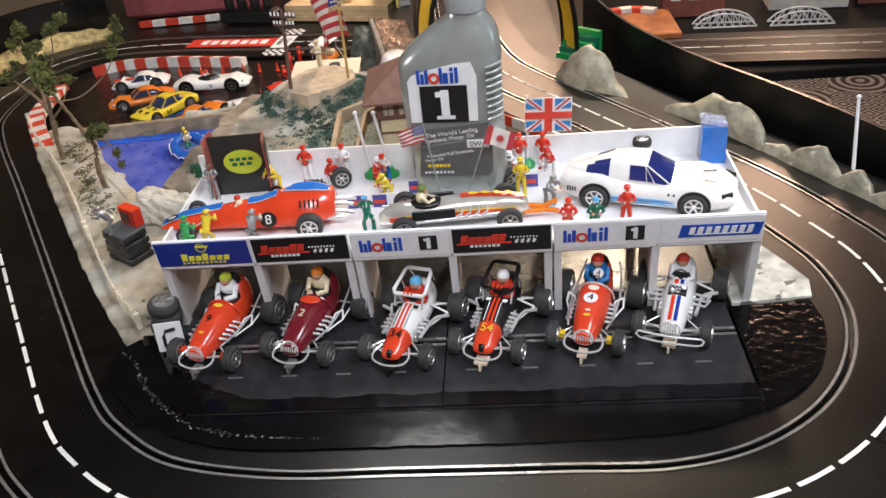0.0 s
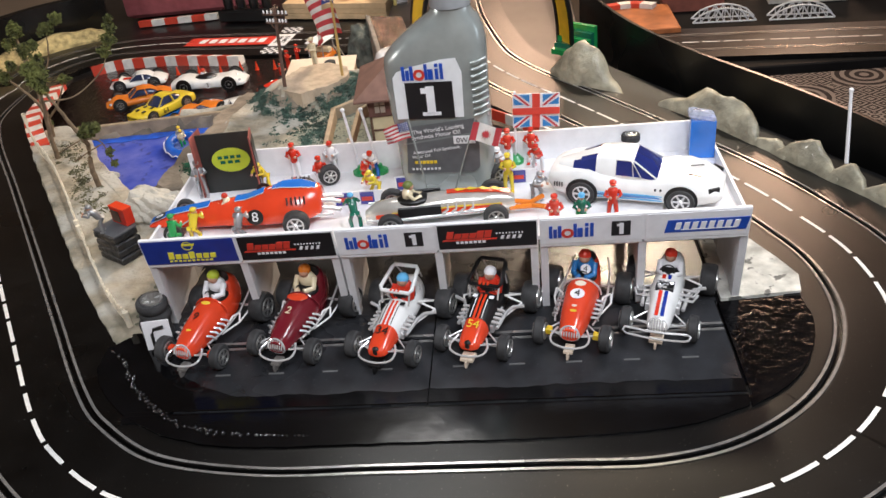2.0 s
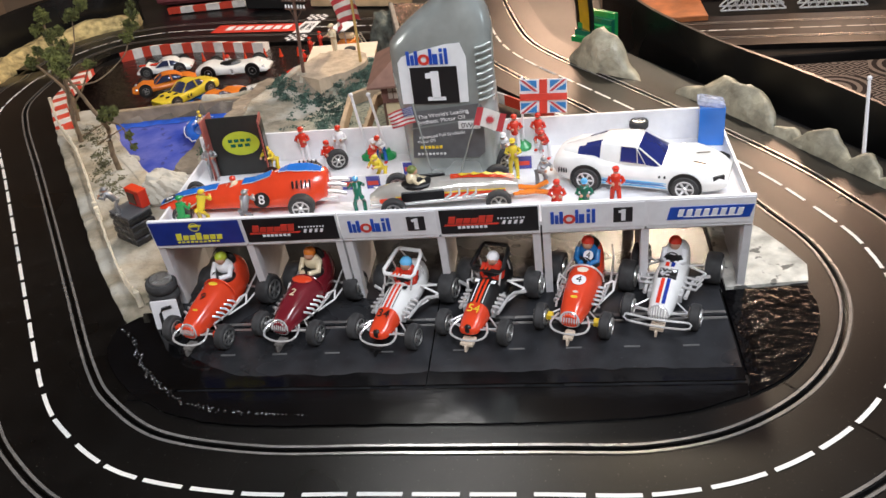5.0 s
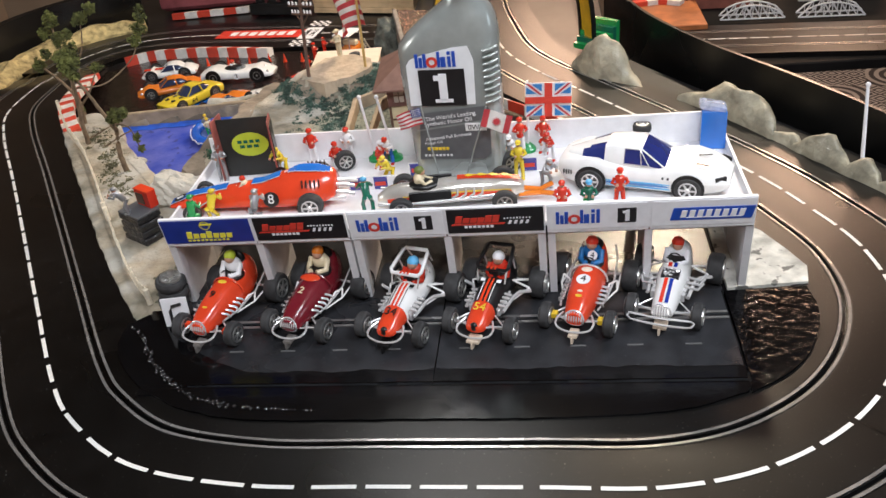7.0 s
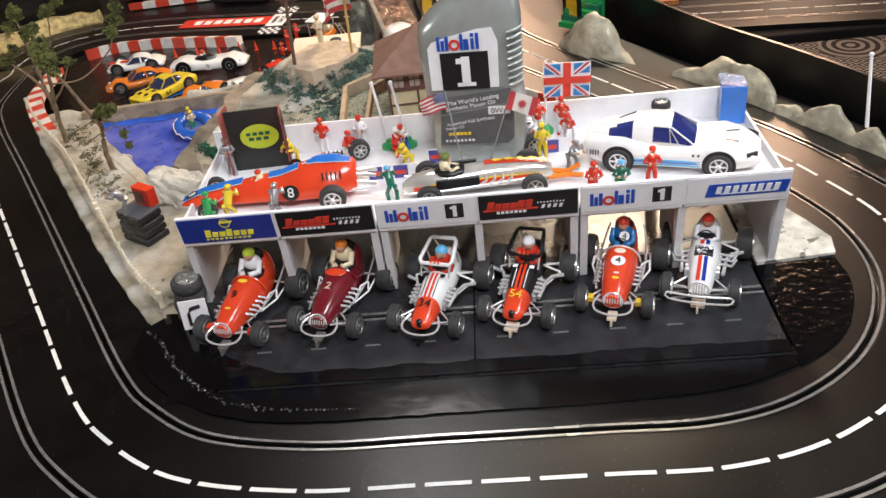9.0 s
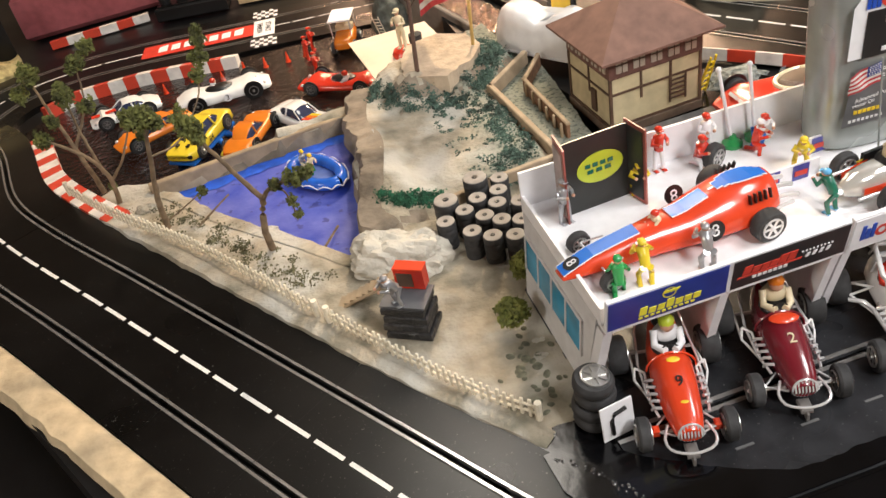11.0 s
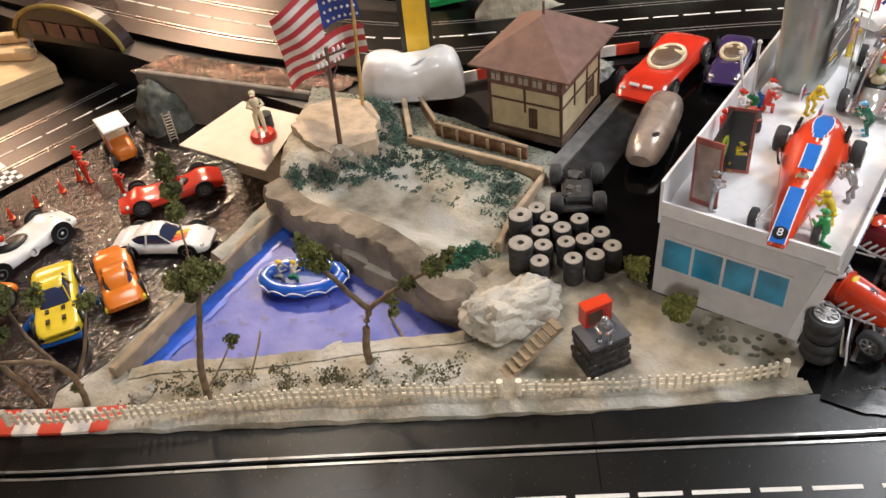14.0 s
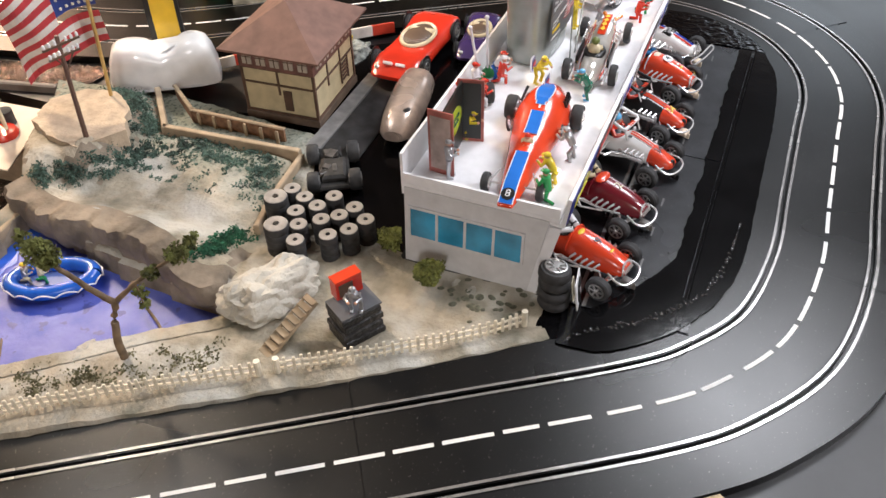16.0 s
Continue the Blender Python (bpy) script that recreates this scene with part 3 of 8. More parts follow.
skirt("cliff_face", [(-0.366, 0.660), (-0.385, 0.60), (-0.392, 0.545), (-0.385, 0.493), (-0.402, 0.41), (-0.42, 0.355), (-0.405, 0.318)][::-1], 0.020, -0.036, M_CLIFF, "grey-brown plaster cliff face above the pond", 0.010, 0.018, 1.6)
skirt("pond_bank", [(-0.425, 0.258), (-0.468, 0.312), (-0.536, 0.394), (-0.595, 0.466), (-0.642, 0.546), (-0.672, 0.592)][::-1], 0.010, -0.031, M_SAND, "sandy bank along the pond edge", 0.003)
skirt("sand_edge", [(-0.352, -0.036), (-0.43, 0.065), (-0.493, 0.158), (-0.595, 0.314), (-0.727, 0.517), (-0.775, 0.60)], 0.0035, -0.014, M_SAND, "sandy rim of the ground along the track", 0.0022)
bm = B()
prism(bm, [(x * 1.0, y) for x, y in POND], -0.032, -0.028)
tagged(part("water", bm, M_POND), "painted lavender blue pond surface with brush strokes", "pond", kind="structure")
bm = B()
a, b = Vector((-0.676, 0.597)), Vector((-0.374, 0.634))
edge = []
for i in range(25):
    p = a.lerp(b, i / 24)
    w = 0.015 + 0.007 * noise.noise(Vector((i * 0.7, 2, 0)))
    edge.append((p, w))
for (p, w), (q, w2) in zip(edge, edge[1:]):
    _new(bm, [(p.x, p.y, -0.027), (q.x, q.y, -0.027), (q.x + 0.002, q.y - w2 * 1.6, -0.0268), (p.x + 0.002, p.y - w * 1.6, -0.0268)], [(0, 1, 2, 3)])
tagged(part("water_edge", bm, M_BLUEP), "strong blue paint along the pond wall", "pond", kind="structure")
bm = B()
d = (b - a).normalized()
ang = math.degrees(math.atan2(d.y, d.x))
mid = (a + b) / 2
box(bm, (mid.x, mid.y + 0.006, -0.045), ((b - a).length + 0.02, 0.010, 0.085), rz=ang, ch=0.0015)
tagged(part("retaining_wall", bm, M_WOODW), "tan wooden plank wall behind the pond", "wall", kind="structure")
# lower paddock
bm = B()
prism(bm, [(-0.93, 0.60), (-0.68, 0.62), (-0.36, 0.66), (-0.12, 0.80), (-0.13, 1.14), (-0.55, 1.17), (-0.85, 1.2), (-0.95, 1.1), (-0.93, 0.9)], LOW - 0.004, LOW + 0.0005)
tagged(part("paddock", bm, mat("crumpled_black_sheet", (0.014, 0.009, 0.008), 0.09, var=0.4, scale=30, bump=1.0, bscale=95, spec=0.85)), "shiny dark crinkled sheet of the paddock floor", "paddock", kind="structure")

# ---- pit building ----
X0, X1 = -0.298, 0.337
DECK = 0.094
bld = empty("pit_garage", pose(0, 0, 0))
tagged(bld, "white card pit garage building with six open bays", "building")
# the shell leans a little: the roof sits inside and ahead of the feet
RX0, RX1, RZ, RY0, RY1 = -0.2915, 0.3420, 0.1055, -0.0215, 0.150
FOOT = [-0.299, -0.190, -0.083, 0.024, 0.131, 0.238, 0.345]
BAY, RBAY = (X1 - X0) / 6, (RX1 - RX0) / 6
bm = B()
box(bm, ((RX0 + RX1) / 2, (RY0 + RY1) / 2, RZ - 0.003), (RX1 - RX0, RY1 - RY0, 0.006), ch=0.001)
part("roof", bm, M_WHITE, bld)
bm = B()
box(bm, ((RX0 + RX1) / 2, RY1 + 0.0015, 0.1163), (RX1 - RX0, 0.003, 0.0526))
part("back_wall", bm, M_WHITE, bld)


def leaning(name, x0, x1, y0, y1, z1, xt0, xt1, yt0, yt1, material, parent, z0=0.0):
    """A wall or post whose top is shifted against its foot."""
    bm = B()
    loft(bm, [[(x0, y0, z0), (x1, y0, z0), (x1, y1, z0), (x0, y1, z0)], [(xt0, yt0, z1), (xt1, yt0, z1), (xt1, yt1, z1), (xt0, yt1, z1)]])
    return part(name, bm, material, parent)


# side walls set in a greyer tone than the white front card
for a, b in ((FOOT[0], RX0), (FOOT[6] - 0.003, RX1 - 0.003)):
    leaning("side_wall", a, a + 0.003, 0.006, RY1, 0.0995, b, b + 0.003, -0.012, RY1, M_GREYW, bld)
    bm = B()
    box(bm, (b + 0.0015, (RY0 + RY1) / 2, RZ + 0.006), (0.003, RY1 - RY0, 0.012))
    part("kerb_strip", bm, M_WHITE, bld)
for i in range(7):
    bm = B()
    box(bm, (RX0 + i * RBAY + (0.006 if i == 0 else -0.006 if i == 6 else 0), RY1 - 0.004, 0.0497), (0.012, 0.008, 0.0994), ch=0.0008)
    part("rear_post", bm, M_WHITE, bld)
    dx = [0.004] if i == 0 else [-0.004] if i == 6 else [-0.0052, 0.0052] if i in (2, 4) else [0.0]
    for d in dx:
        f, t = FOOT[i] + d, RX0 + i * RBAY + d
        leaning("post", f - 0.004, f + 0.004, -0.004, 0.008, 0.0925, t - 0.004, t + 0.004, -0.0245, -0.0125, M_WHITE, bld)
        leaning("post_fin", f - 0.0011, f + 0.0011, 0.008, 0.085, 0.0925, t - 0.0011, t + 0.0011, -0.0125, 0.065, M_WHITE, bld)
for i in range(6):
    bm = B()
    box(bm, (RX0 + (i + 0.5) * RBAY, -0.0165, 0.0915), (RBAY - 0.010, 0.008, 0.005))
    box(bm, (RX0 + (i + 0.5) * RBAY, -0.0195, 0.0963), (RBAY - 0.002, 0.0156, 0.005), ch=0.001)
    part("lintel", bm, M_WHITE, bld)
# the fascia boards tip forward a little
TIP = Matrix.Translation((0, -0.0257, 0.0973)) @ Matrix.Rotation(radians(8), 4, "X") @ Matrix.Translation((0, 0.0257, -0.0973))
for i in range(3):
    bm = B()
    box(bm, (RX0 + (2 * i + 1) * RBAY, -0.0257, 0.1148), (2 * RBAY - 0.002, 0.0039, 0.0351), ch=0.0006)
    part("fascia", bm, M_WHITE, bld).matrix_local = TIP
LEAN = Matrix.Rotation(math.atan2(RX0 - FOOT[0], 0.0995), 4, "Y")
wx = FOOT[0] + (RX0 - FOOT[0]) * 0.56
for i in range(4):
    bm = B()
    box(bm, (wx - 0.0008, 0.030 + i * 0.0325, 0.0565), (0.0012, 0.0295, 0.036), m=LEAN)
    w = part("window", bm, M_TEAL, bld, "printed teal glazed door panel")
    for y in ((0.0138, 0.0463) if i == 0 else (0.0463 + i * 0.0325,)):
        bm = B()
        box(bm, (wx - 0.0010, y, 0.0565), (0.0022, 0.003, 0.040), m=LEAN)
        part("frame", bm, M_GREYW, w)
bm = B()
box(bm, (FOOT[0] + (RX0 - FOOT[0]) * 0.76 - 0.001, 0.0788, 0.0762), (0.0022, 0.133, 0.003), m=LEAN)
part("window_head", bm, M_GREYW, bld)

# ---- oil bottle ----
bot = empty("oil_bottle", pose(0.025, 0.117, DECK, 0, 0, -4))
tagged(bot, "grey plastic motor oil bottle standing on the garage roof", "bottle")


def ring(hw, hd, z, n=28, p=3.2, xo=0.0):
    out = []
    for k in range(n):
        t = 2 * math.pi * k / n
        c, s = math.cos(t), math.sin(t)
        out.append((xo + math.copysign(abs(c) ** (2 / p), c) * hw, math.copysign(abs(s) ** (2 / p), s) * hd, z))
    return out


bm = B()
loft(bm, [ring(0.049, 0.026, 0.0, xo=0.003), ring(0.053, 0.030, 0.004, xo=0.003), ring(0.054, 0.031, 0.02, xo=0.003), ring(0.0545, 0.031, 0.07, xo=0.002), ring(0.0555, 0.031, 0.12), ring(0.056, 0.031, 0.152), ring(0.0555, 0.030, 0.163, xo=0.001),
          ring(0.050, 0.028, 0.175, xo=0.006), ring(0.041, 0.0255, 0.188, xo=0.013), ring(0.031, 0.022, 0.200, p=2.6, xo=0.019), ring(0.0225, 0.020, 0.208, p=2.2, xo=0.021), ring(0.0205, 0.0195, 0.2145, p=2, xo=0.0215)])
part("body", bm, M_SILVER, bot, smooth=50)
bm = B()
lathe(bm, [(0.0205, 0.213), (0.0215, 0.214), (0.0215, 0.232), (0.020, 0.235)], 28, Matrix.Translation((0.0215, 0, 0)))
part("cap", bm, mat("cap_grey", (0.30, 0.31, 0.32), 0.4), bot, smooth=40)

# ---- cars ----
M_RIMD = mat("dark_rim", (0.035, 0.035, 0.036), 0.4, 0.3)


def wheel(parent, x, y, r, w, material=M_RIM, name="wheel"):
    """A wheel on its axle along y."""
    m = Matrix.Translation((x, y, r)) @ Matrix.Rotation(radians(90), 4, "X")
    bm = B()
    lathe(bm, [(r * 0.62, -w / 2), (r * 0.9, -w / 2), (r, -w / 2 + w * 0.18), (r, w / 2 - w * 0.18), (r * 0.9, w / 2), (r * 0.62, w / 2)], 22, m)
    wh = part(name, bm, M_TYRE, parent, smooth=35)
    bm = B()
    face = B()
    for s in (-1, 1):
        lathe(face, [(r * 0.60, s * (w / 2 - 0.0012)), (0.0004, s * (w / 2 - 0.0012))][::s], 18, m)
        lathe(bm, [(r * 0.66, s * (w / 2 - 0.0004)), (r * 0.64, s * (w / 2 + 0.0011)), (r * 0.57, s * (w / 2 + 0.0011)), (r * 0.54, s * (w / 2 - 0.0012))][::s], 18, m)
        lathe(bm, [(r * 0.20, s * (w / 2 - 0.0012)), (r * 0.18, s * (w / 2 + 0.0006)), (r * 0.10, s * (w / 2 + 0.0016)), (0.0004, s * (w / 2 + 0.0016))][::s], 14, m)
        for k in range(6):
            a = 2 * math.pi * k / 6
            c = m @ Vector((r * 0.37 * math.cos(a), r * 0.37 * math.sin(a), s * (w / 2 - 0.0001)))
            box(bm, c, (r * 0.42, 0.0012, r * 0.15), m=Matrix.Rotation(-a, 4, "Y"))
    part("rim_face", face, M_RIMD, wh)
    part("rim", bm, material, wh, smooth=30)
    return wh


def glyph_text(txt, size, material, m, parent, name="number"):
    cu = bpy.data.curves.new(name, "FONT")
    cu.body, cu.size, cu.align_x, cu.align_y, cu.extrude = txt, size, "CENTER", "CENTER", 0.0002
    tmp = new(name, cu)
    bpy.context.view_layer.update()
    me = bpy.data.meshes.new_from_object(tmp.evaluated_get(bpy.context.evaluated_depsgraph_get()))
    bpy.data.objects.remove(tmp)
    me.materials.clear()
    me.materials.append(material)
    ob = new(name, me)
    ob.parent = parent
    ob.matrix_local = m
    return ob


def disc(r, material, m, parent, name="roundel"):
    bm = B()
    lathe(bm, [(r, -0.0002), (r, 0.0002)], 24)
    ob = part(name, bm, material, parent)
    ob.matrix_local = m
    return ob


def roundel(parent, m, txt, r, bg=None, fg=None):
    disc(r, bg or M_WHITE, m, parent)
    glyph_text(txt, r * (1.7 if len(txt) == 1 else 1.3), fg or M_BLACK, m @ Matrix.Translation((0, 0, 0.0006)), parent)


SIDE_R = Matrix.Rotation(radians(90), 4, "X")                       # faces -y
SIDE_L = Matrix.Rotation(radians(180), 4, "Z") @ SIDE_R             # faces +y


def driver_head(bm, c, helmet_i, suit_i, skin_i, k=1.0):
    x, y, z = c
    ball(bm, (x - 0.002 * k, y, z - 0.008 * k), 0.0085 * k, 0.75, 1.0, 0.95, mi=suit_i)
    for s in (-1, 1):
        tube(bm, [(x - 0.001 * k, y + s * 0.0078 * k, z - 0.0045 * k), (x + 0.005 * k, y + s * 0.0085 * k, z - 0.012 * k), (x + 0.012 * k, y + s * 0.003 * k, z - 0.011 * k)], 0.0025 * k, 8, mi=suit_i)
    ball(bm, (x + 0.0010 * k, y, z + 0.0008 * k), 0.0046 * k, mi=skin_i)
    ball(bm, (x - 0.0006 * k, y, z + 0.0026 * k), 0.0054 * k, 1.08, 1.0, 0.92, mi=helmet_i)


def rail_part(name, runs, r, material, parent, label=""):
    bm = B()
    for run in runs:
        tube(bm, run, r, 7)
    return part(name, bm, material, parent, label, smooth=50)


ROUND = [(-0.052, 0.0035, 0.020, 0.030), (-0.046, 0.0093, 0.014, 0.043), (-0.037, 0.0130, 0.010, 0.051), (-0.031, 0.0142, 0.010, 0.049), (-0.026, 0.0157, 0.010, 0.040), (-0.012, 0.0168, 0.010, 0.036), (-0.0065, 0.0174, 0.010, 0.0405),
         (0.0, 0.0169, 0.010, 0.0405), (0.012, 0.0160, 0.010, 0.0385), (0.026, 0.0145, 0.011, 0.0355), (0.037, 0.0125, 0.012, 0.032), (0.044, 0.0104, 0.013, 0.0288), (0.0485, 0.0074, 0.015, 0.0258)]
WEDGE = [(-0.050, 0.0066, 0.014, 0.028), (-0.042, 0.0121, 0.011, 0.038), (-0.032, 0.0143, 0.010, 0.040), (-0.024, 0.0152, 0.010, 0.033), (-0.012, 0.0154, 0.010, 0.0315), (-0.004, 0.0156, 0.010, 0.036), (0.006, 0.0150, 0.010, 0.035), (0.018, 0.0136, 0.010, 0.032), (0.025, 0.0128, 0.0105, 0.030)]
NOSE = [(0.025, 0.0127, 0.0103, 0.0303), (0.034, 0.0121, 0.011, 0.0275), (0.042, 0.0112, 0.012, 0.0245), (0.048, 0.0095, 0.013, 0.0222), (0.0505, 0.0067, 0.0145, 0.0205)]


def hood_z(S, x):
    for (xa, _, _, za), (xb, _, _, zb) in zip(S, S[1:]):
        if xa <= x <= xb:
            return za + (zb - za) * (x - xa) / (xb - xa)
    return S[-1][3]


def hood_strip(name, S, x0, x1, y0, y1, material, parent, lift=0.0007):
    """A painted band lying along the curve of the hood."""
    bm = B()
    n = 8
    for k in range(n):
        xa, xb = x0 + (x1 - x0) * k / n, x0 + (x1 - x0) * (k + 1) / n
        za, zb = hood_z(S, xa) + lift, hood_z(S, xb) + lift
        _new(bm, [(xa, y0, za), (xb, y0, zb), (xb, y1, zb), (xa, y1, za)], [(0, 1, 2, 3)])
    return part(name, bm, material, parent)


def midget(m, body, suit, helmet, label, txt="", accent=None, style="round", nose=None, cage=None, numcol=None, back="", guide=None):
    """A front-engined open-wheel racer, nose along +x, 0.105 long."""
    car = tagged(empty("midget_racer", m), label, "slot car", group="open-wheel racers in the pit bays")
    S = ROUND if style == "round" else WEDGE + NOSE[1:]
    bm = B()
    loft(bm, [section(x, w, a, b, 0.74, 20, 2.7) for x, w, a, b in (ROUND if style == "round" else WEDGE)])
    shell = part("body", bm, body, car, smooth=55)
    if style != "round":
        bm = B()
        loft(bm, [section(x, w, a, b, 0.74, 20, 2.7) for x, w, a, b in NOSE])
        part("nose_cap", bm, nose, car, "orange-red nose cap" if nose is RED2 else "", smooth=55)
    bm = B()
    ball(bm, (-0.0185, 0, 0.0365 if style == "round" else 0.0315), 0.0125, 0.85, 0.92, 0.36, 18)
    part("cockpit", bm, M_BLACK, car, smooth=60)
    bm = B()
    driver_head(bm, (-0.021, 0, 0.0540 if style == "round" else 0.0445), 1, 0, 2, 1.10)
    drv = part("driver", bm, [suit, helmet, M_SKIN], car, "painted plastic driver torso", smooth=50)
    if back:
        roundel(drv, pose(-0.0138, 0.002, 0.0470, 62, 0, 90), back, 0.0045)
    # cowl lip, headrest pad
    if style == "round":
        lip = [(-0.0068, 0.0172 * math.cos(t), 0.0258 + 0.0155 * math.sin(t)) for t in (math.pi * k / 10 for k in range(11))]
        rail_part("cowl_lip", [lip], 0.0009, M_CHROME if accent is GOLD else body, car)
        bm = B()
        ball(bm, (-0.0315, 0, 0.049), 0.0085, 0.45, 1.0, 0.9, 12)
        part("headrest", bm, M_BLACK, car, smooth=60)
    # steering wheel
    lathe_bm = B()
    tube(lathe_bm, [(-0.0095, 0.0055 * math.cos(t), 0.0415 + 0.0055 * math.sin(t) - (0.004 if style != "round" else 0)) for t in (2 * math.pi * k / 14 for k in range(15))], 0.0006, 6)
    part("steering_wheel", lathe_bm, M_BLACK, car)
    for s in (-1, 1):
        if style == "round":
            rail_part("exhaust", [[(0.030, s * 0.0165, 0.020), (0.012, s * 0.0200, 0.0195), (-0.018, s * 0.0210, 0.0205), (-0.046, s * 0.0180, 0.027), (-0.052, s * 0.0150, 0.036)]], 0.0010, M_CHROME, car, "long chrome exhaust pipe")
            for k in range(5):
                rail_part("header", [[(0.028 - k * 0.0062, s * 0.0146, 0.0265), (0.0255 - k * 0.0062, s * 0.0188, 0.0245), (0.023 - k * 0.0062, s * 0.0196, 0.0198)]], 0.0011, M_CHROME, car)
            rail_part("radius_rod", [[(0.012, s * 0.0185, 0.0165), (-0.008, s * 0.0255, 0.0165)], [(-0.008, s * 0.0255, 0.0165), (-0.013, s * 0.0245, 0.0235)], [(-0.013, s * 0.0245, 0.0235), (-0.010, s * 0.0180, 0.0205)], [(-0.010, s * 0.0180, 0.0205), (0.012, s * 0.0185, 0.0165)], [(-0.008, s * 0.0255, 0.0165), (-0.034, s * 0.0235, 0.0150)]], 0.0009, M_WHITEG, car)
        else:
            for k in range(4):
                if style == "cage":
                    rail_part("header", [[(0.021 - k * 0.0058, s * 0.0128, 0.0255), (0.0195 - k * 0.0058, s * 0.0190, 0.0235)]], 0.0013, M_CHROME, car)
                elif k < 3:
                    rail_part("header", [[(0.012 - k * 0.0075, s * 0.0125, 0.0235), (0.010 - k * 0.0075, s * 0.024, 0.0205), (0.001 - k * 0.0075, s * 0.0275, 0.0215)]], 0.0012, M_CHROME, car)
            rail_part("exhaust", [[(0.022, s * 0.0175, 0.0190), (-0.002, s * 0.0190, 0.0190), (-0.010, s * 0.0225, 0.0195), (-0.014, s * 0.0325, 0.0200)]], 0.0017, M_CHROME, car, "chrome exhaust pipe")
            rail_part("radius_rod", [[(0.004, s * 0.0165, 0.0165), (-0.022, s * 0.0280, 0.0165), (-0.034, s * 0.0245, 0.0185)], [(-0.018, s * 0.0135, 0.0255), (-0.033, s * 0.0255, 0.0185)], [(-0.022, s * 0.0280, 0.0165), (-0.020, s * 0.0135, 0.024)]], 0.0010, M_WHITEG, car)
            bm = B()
            for k in range(5):
                box(bm, (0.020 - k * 0.0062, s * 0.0128, 0.0175), (0.0046, 0.0040, 0.0085), ch=0.0008)
            part("engine_side", bm, M_CHROME, car)
        rail_part("front_link", [[(0.026, s * 0.0115, 0.0165), (0.036, s * 0.0225, 0.0140)], [(0.044, s * 0.0090, 0.0165), (0.036, s * 0.0225, 0.0140)]], 0.0008, M_CHROME, car)
    if style == "wedge":
        rail_part("front_bumper", [spline([(0.055, -0.026, 0.019), (0.0575, -0.0275, 0.017), (0.0595, -0.024, 0.0155), (0.061, 0, 0.015), (0.0595, 0.024, 0.0155), (0.0575, 0.0275, 0.017), (0.055, 0.026, 0.019), (0.0565, 0, 0.0185), (0.055, -0.026, 0.019)], 0.002)], 0.0010, M_CHROME, car, "chrome double loop bumper")
    else:
        rail_part("front_bumper", [spline([(0.036, -0.0125, 0.018), (0.046, -0.0165, 0.0165), (0.0535, -0.0145, 0.0150), (0.0568, -0.0075, 0.0142), (0.0578, 0, 0.0140), (0.0568, 0.0075, 0.0142), (0.0535, 0.0145, 0.0150), (0.046, 0.0165, 0.0165), (0.036, 0.0125, 0.018)], 0.002)], 0.0010, M_CHROME, car, "chrome nerf bar")
    if style == "cage":
        bm = B()
        ball(bm, (0.0482, 0, 0.0185), 0.0042, 0.7, 1.0, 1.15, 14)
        part("intake", bm, M_BLACK, car, smooth=60)
    else:
        gz, gx = (0.0205, 0.0) if style == "round" else (0.0190, 0.002)
        for k in range(-3, 4):
            h = 0.0135 * math.sqrt(max(0.1, 1 - (k / 4.2) ** 2))
            rail_part("grille_bar", [[(0.0475 + gx, k * 0.0022, gz - h / 2), (0.0500 + gx, k * 0.0022, gz), (0.0465 + gx, k * 0.0022, gz + h / 2)]], 0.0006, M_CHROME, car)
        rail_part("grille_surround", [[(0.0482 + gx - 0.0025 * abs(math.sin(t)), 0.0083 * math.cos(t), gz + 0.0078 * math.sin(t)) for t in (2 * math.pi * k / 18 for k in range(19))]], 0.0008, M_CHROME, car)
    for x, y, z in ((0.036, 0.026, 0.0118), (-0.036, 0.032, 0.0148)):
        rail_part("axle", [[(x, -y, z), (x, y, z)]], 0.0013, M_CHROME, car)
    if accent:
        for s in (-1, 1):
            bm = B()
            box(bm, (0.036, s * 0.0205, 0.0135), (0.006, 0.005, 0.0065), ch=0.001)
            part("spindle", bm, accent, car)
    bm = B()
    box(bm, (0.0505, 0, 0.0072), (0.011, 0.0115 if style != "round" else 0.008, 0.004), ch=0.0008)
    box(bm, (0.0555, 0, 0.0042), (0.006, 0.0018, 0.0065), ch=0.0004)
    part("guide_flag", bm, guide or M_PAPER, car, "guide blade under the nose")
    for s in (-1, 1):
        wheel(car, 0.036, s * 0.0285, 0.0118, 0.0085)
        wheel(car, -0.036, s * 0.033, 0.0148, 0.0135)
    if cage:
        col, loop = cage
        ring_ = [(-0.003, -0.0130, 0.0455), (-0.003, 0.0130, 0.0455), (-0.006, 0.0150, 0.0470), (-0.029, 0.0125, 0.0535), (-0.032, 0.0105, 0.0545), (-0.032, -0.0105, 0.0545), (-0.029, -0.0125, 0.0535), (-0.006, -0.0150, 0.0470), (-0.003, -0.0130, 0.0455)]
        rail_part("roll_cage", [ring_], 0.0019, col, car, "flat halo loop of the roll cage")
        for s in (-1, 1):
            rail_part("cage_strut", [[(-0.004, s * 0.0135, 0.0450), (0.001, s * 0.0128, 0.034)], [(-0.032, s * 0.0105, 0.0540), (-0.042, s * 0.0095, 0.037)], [(-0.020, s * 0.0137, 0.0505), (-0.026, s * 0.0137, 0.034)]], 0.0009, loop, car)
        for q, c in ((-0.0036, RED2), (0.0, RED2), (0.0036, RED2)):
            bm = B()
            box(bm, (-0.0032, q, 0.0473), (0.0042, 0.0018, 0.0006))
            part("stripe", bm, c, car)
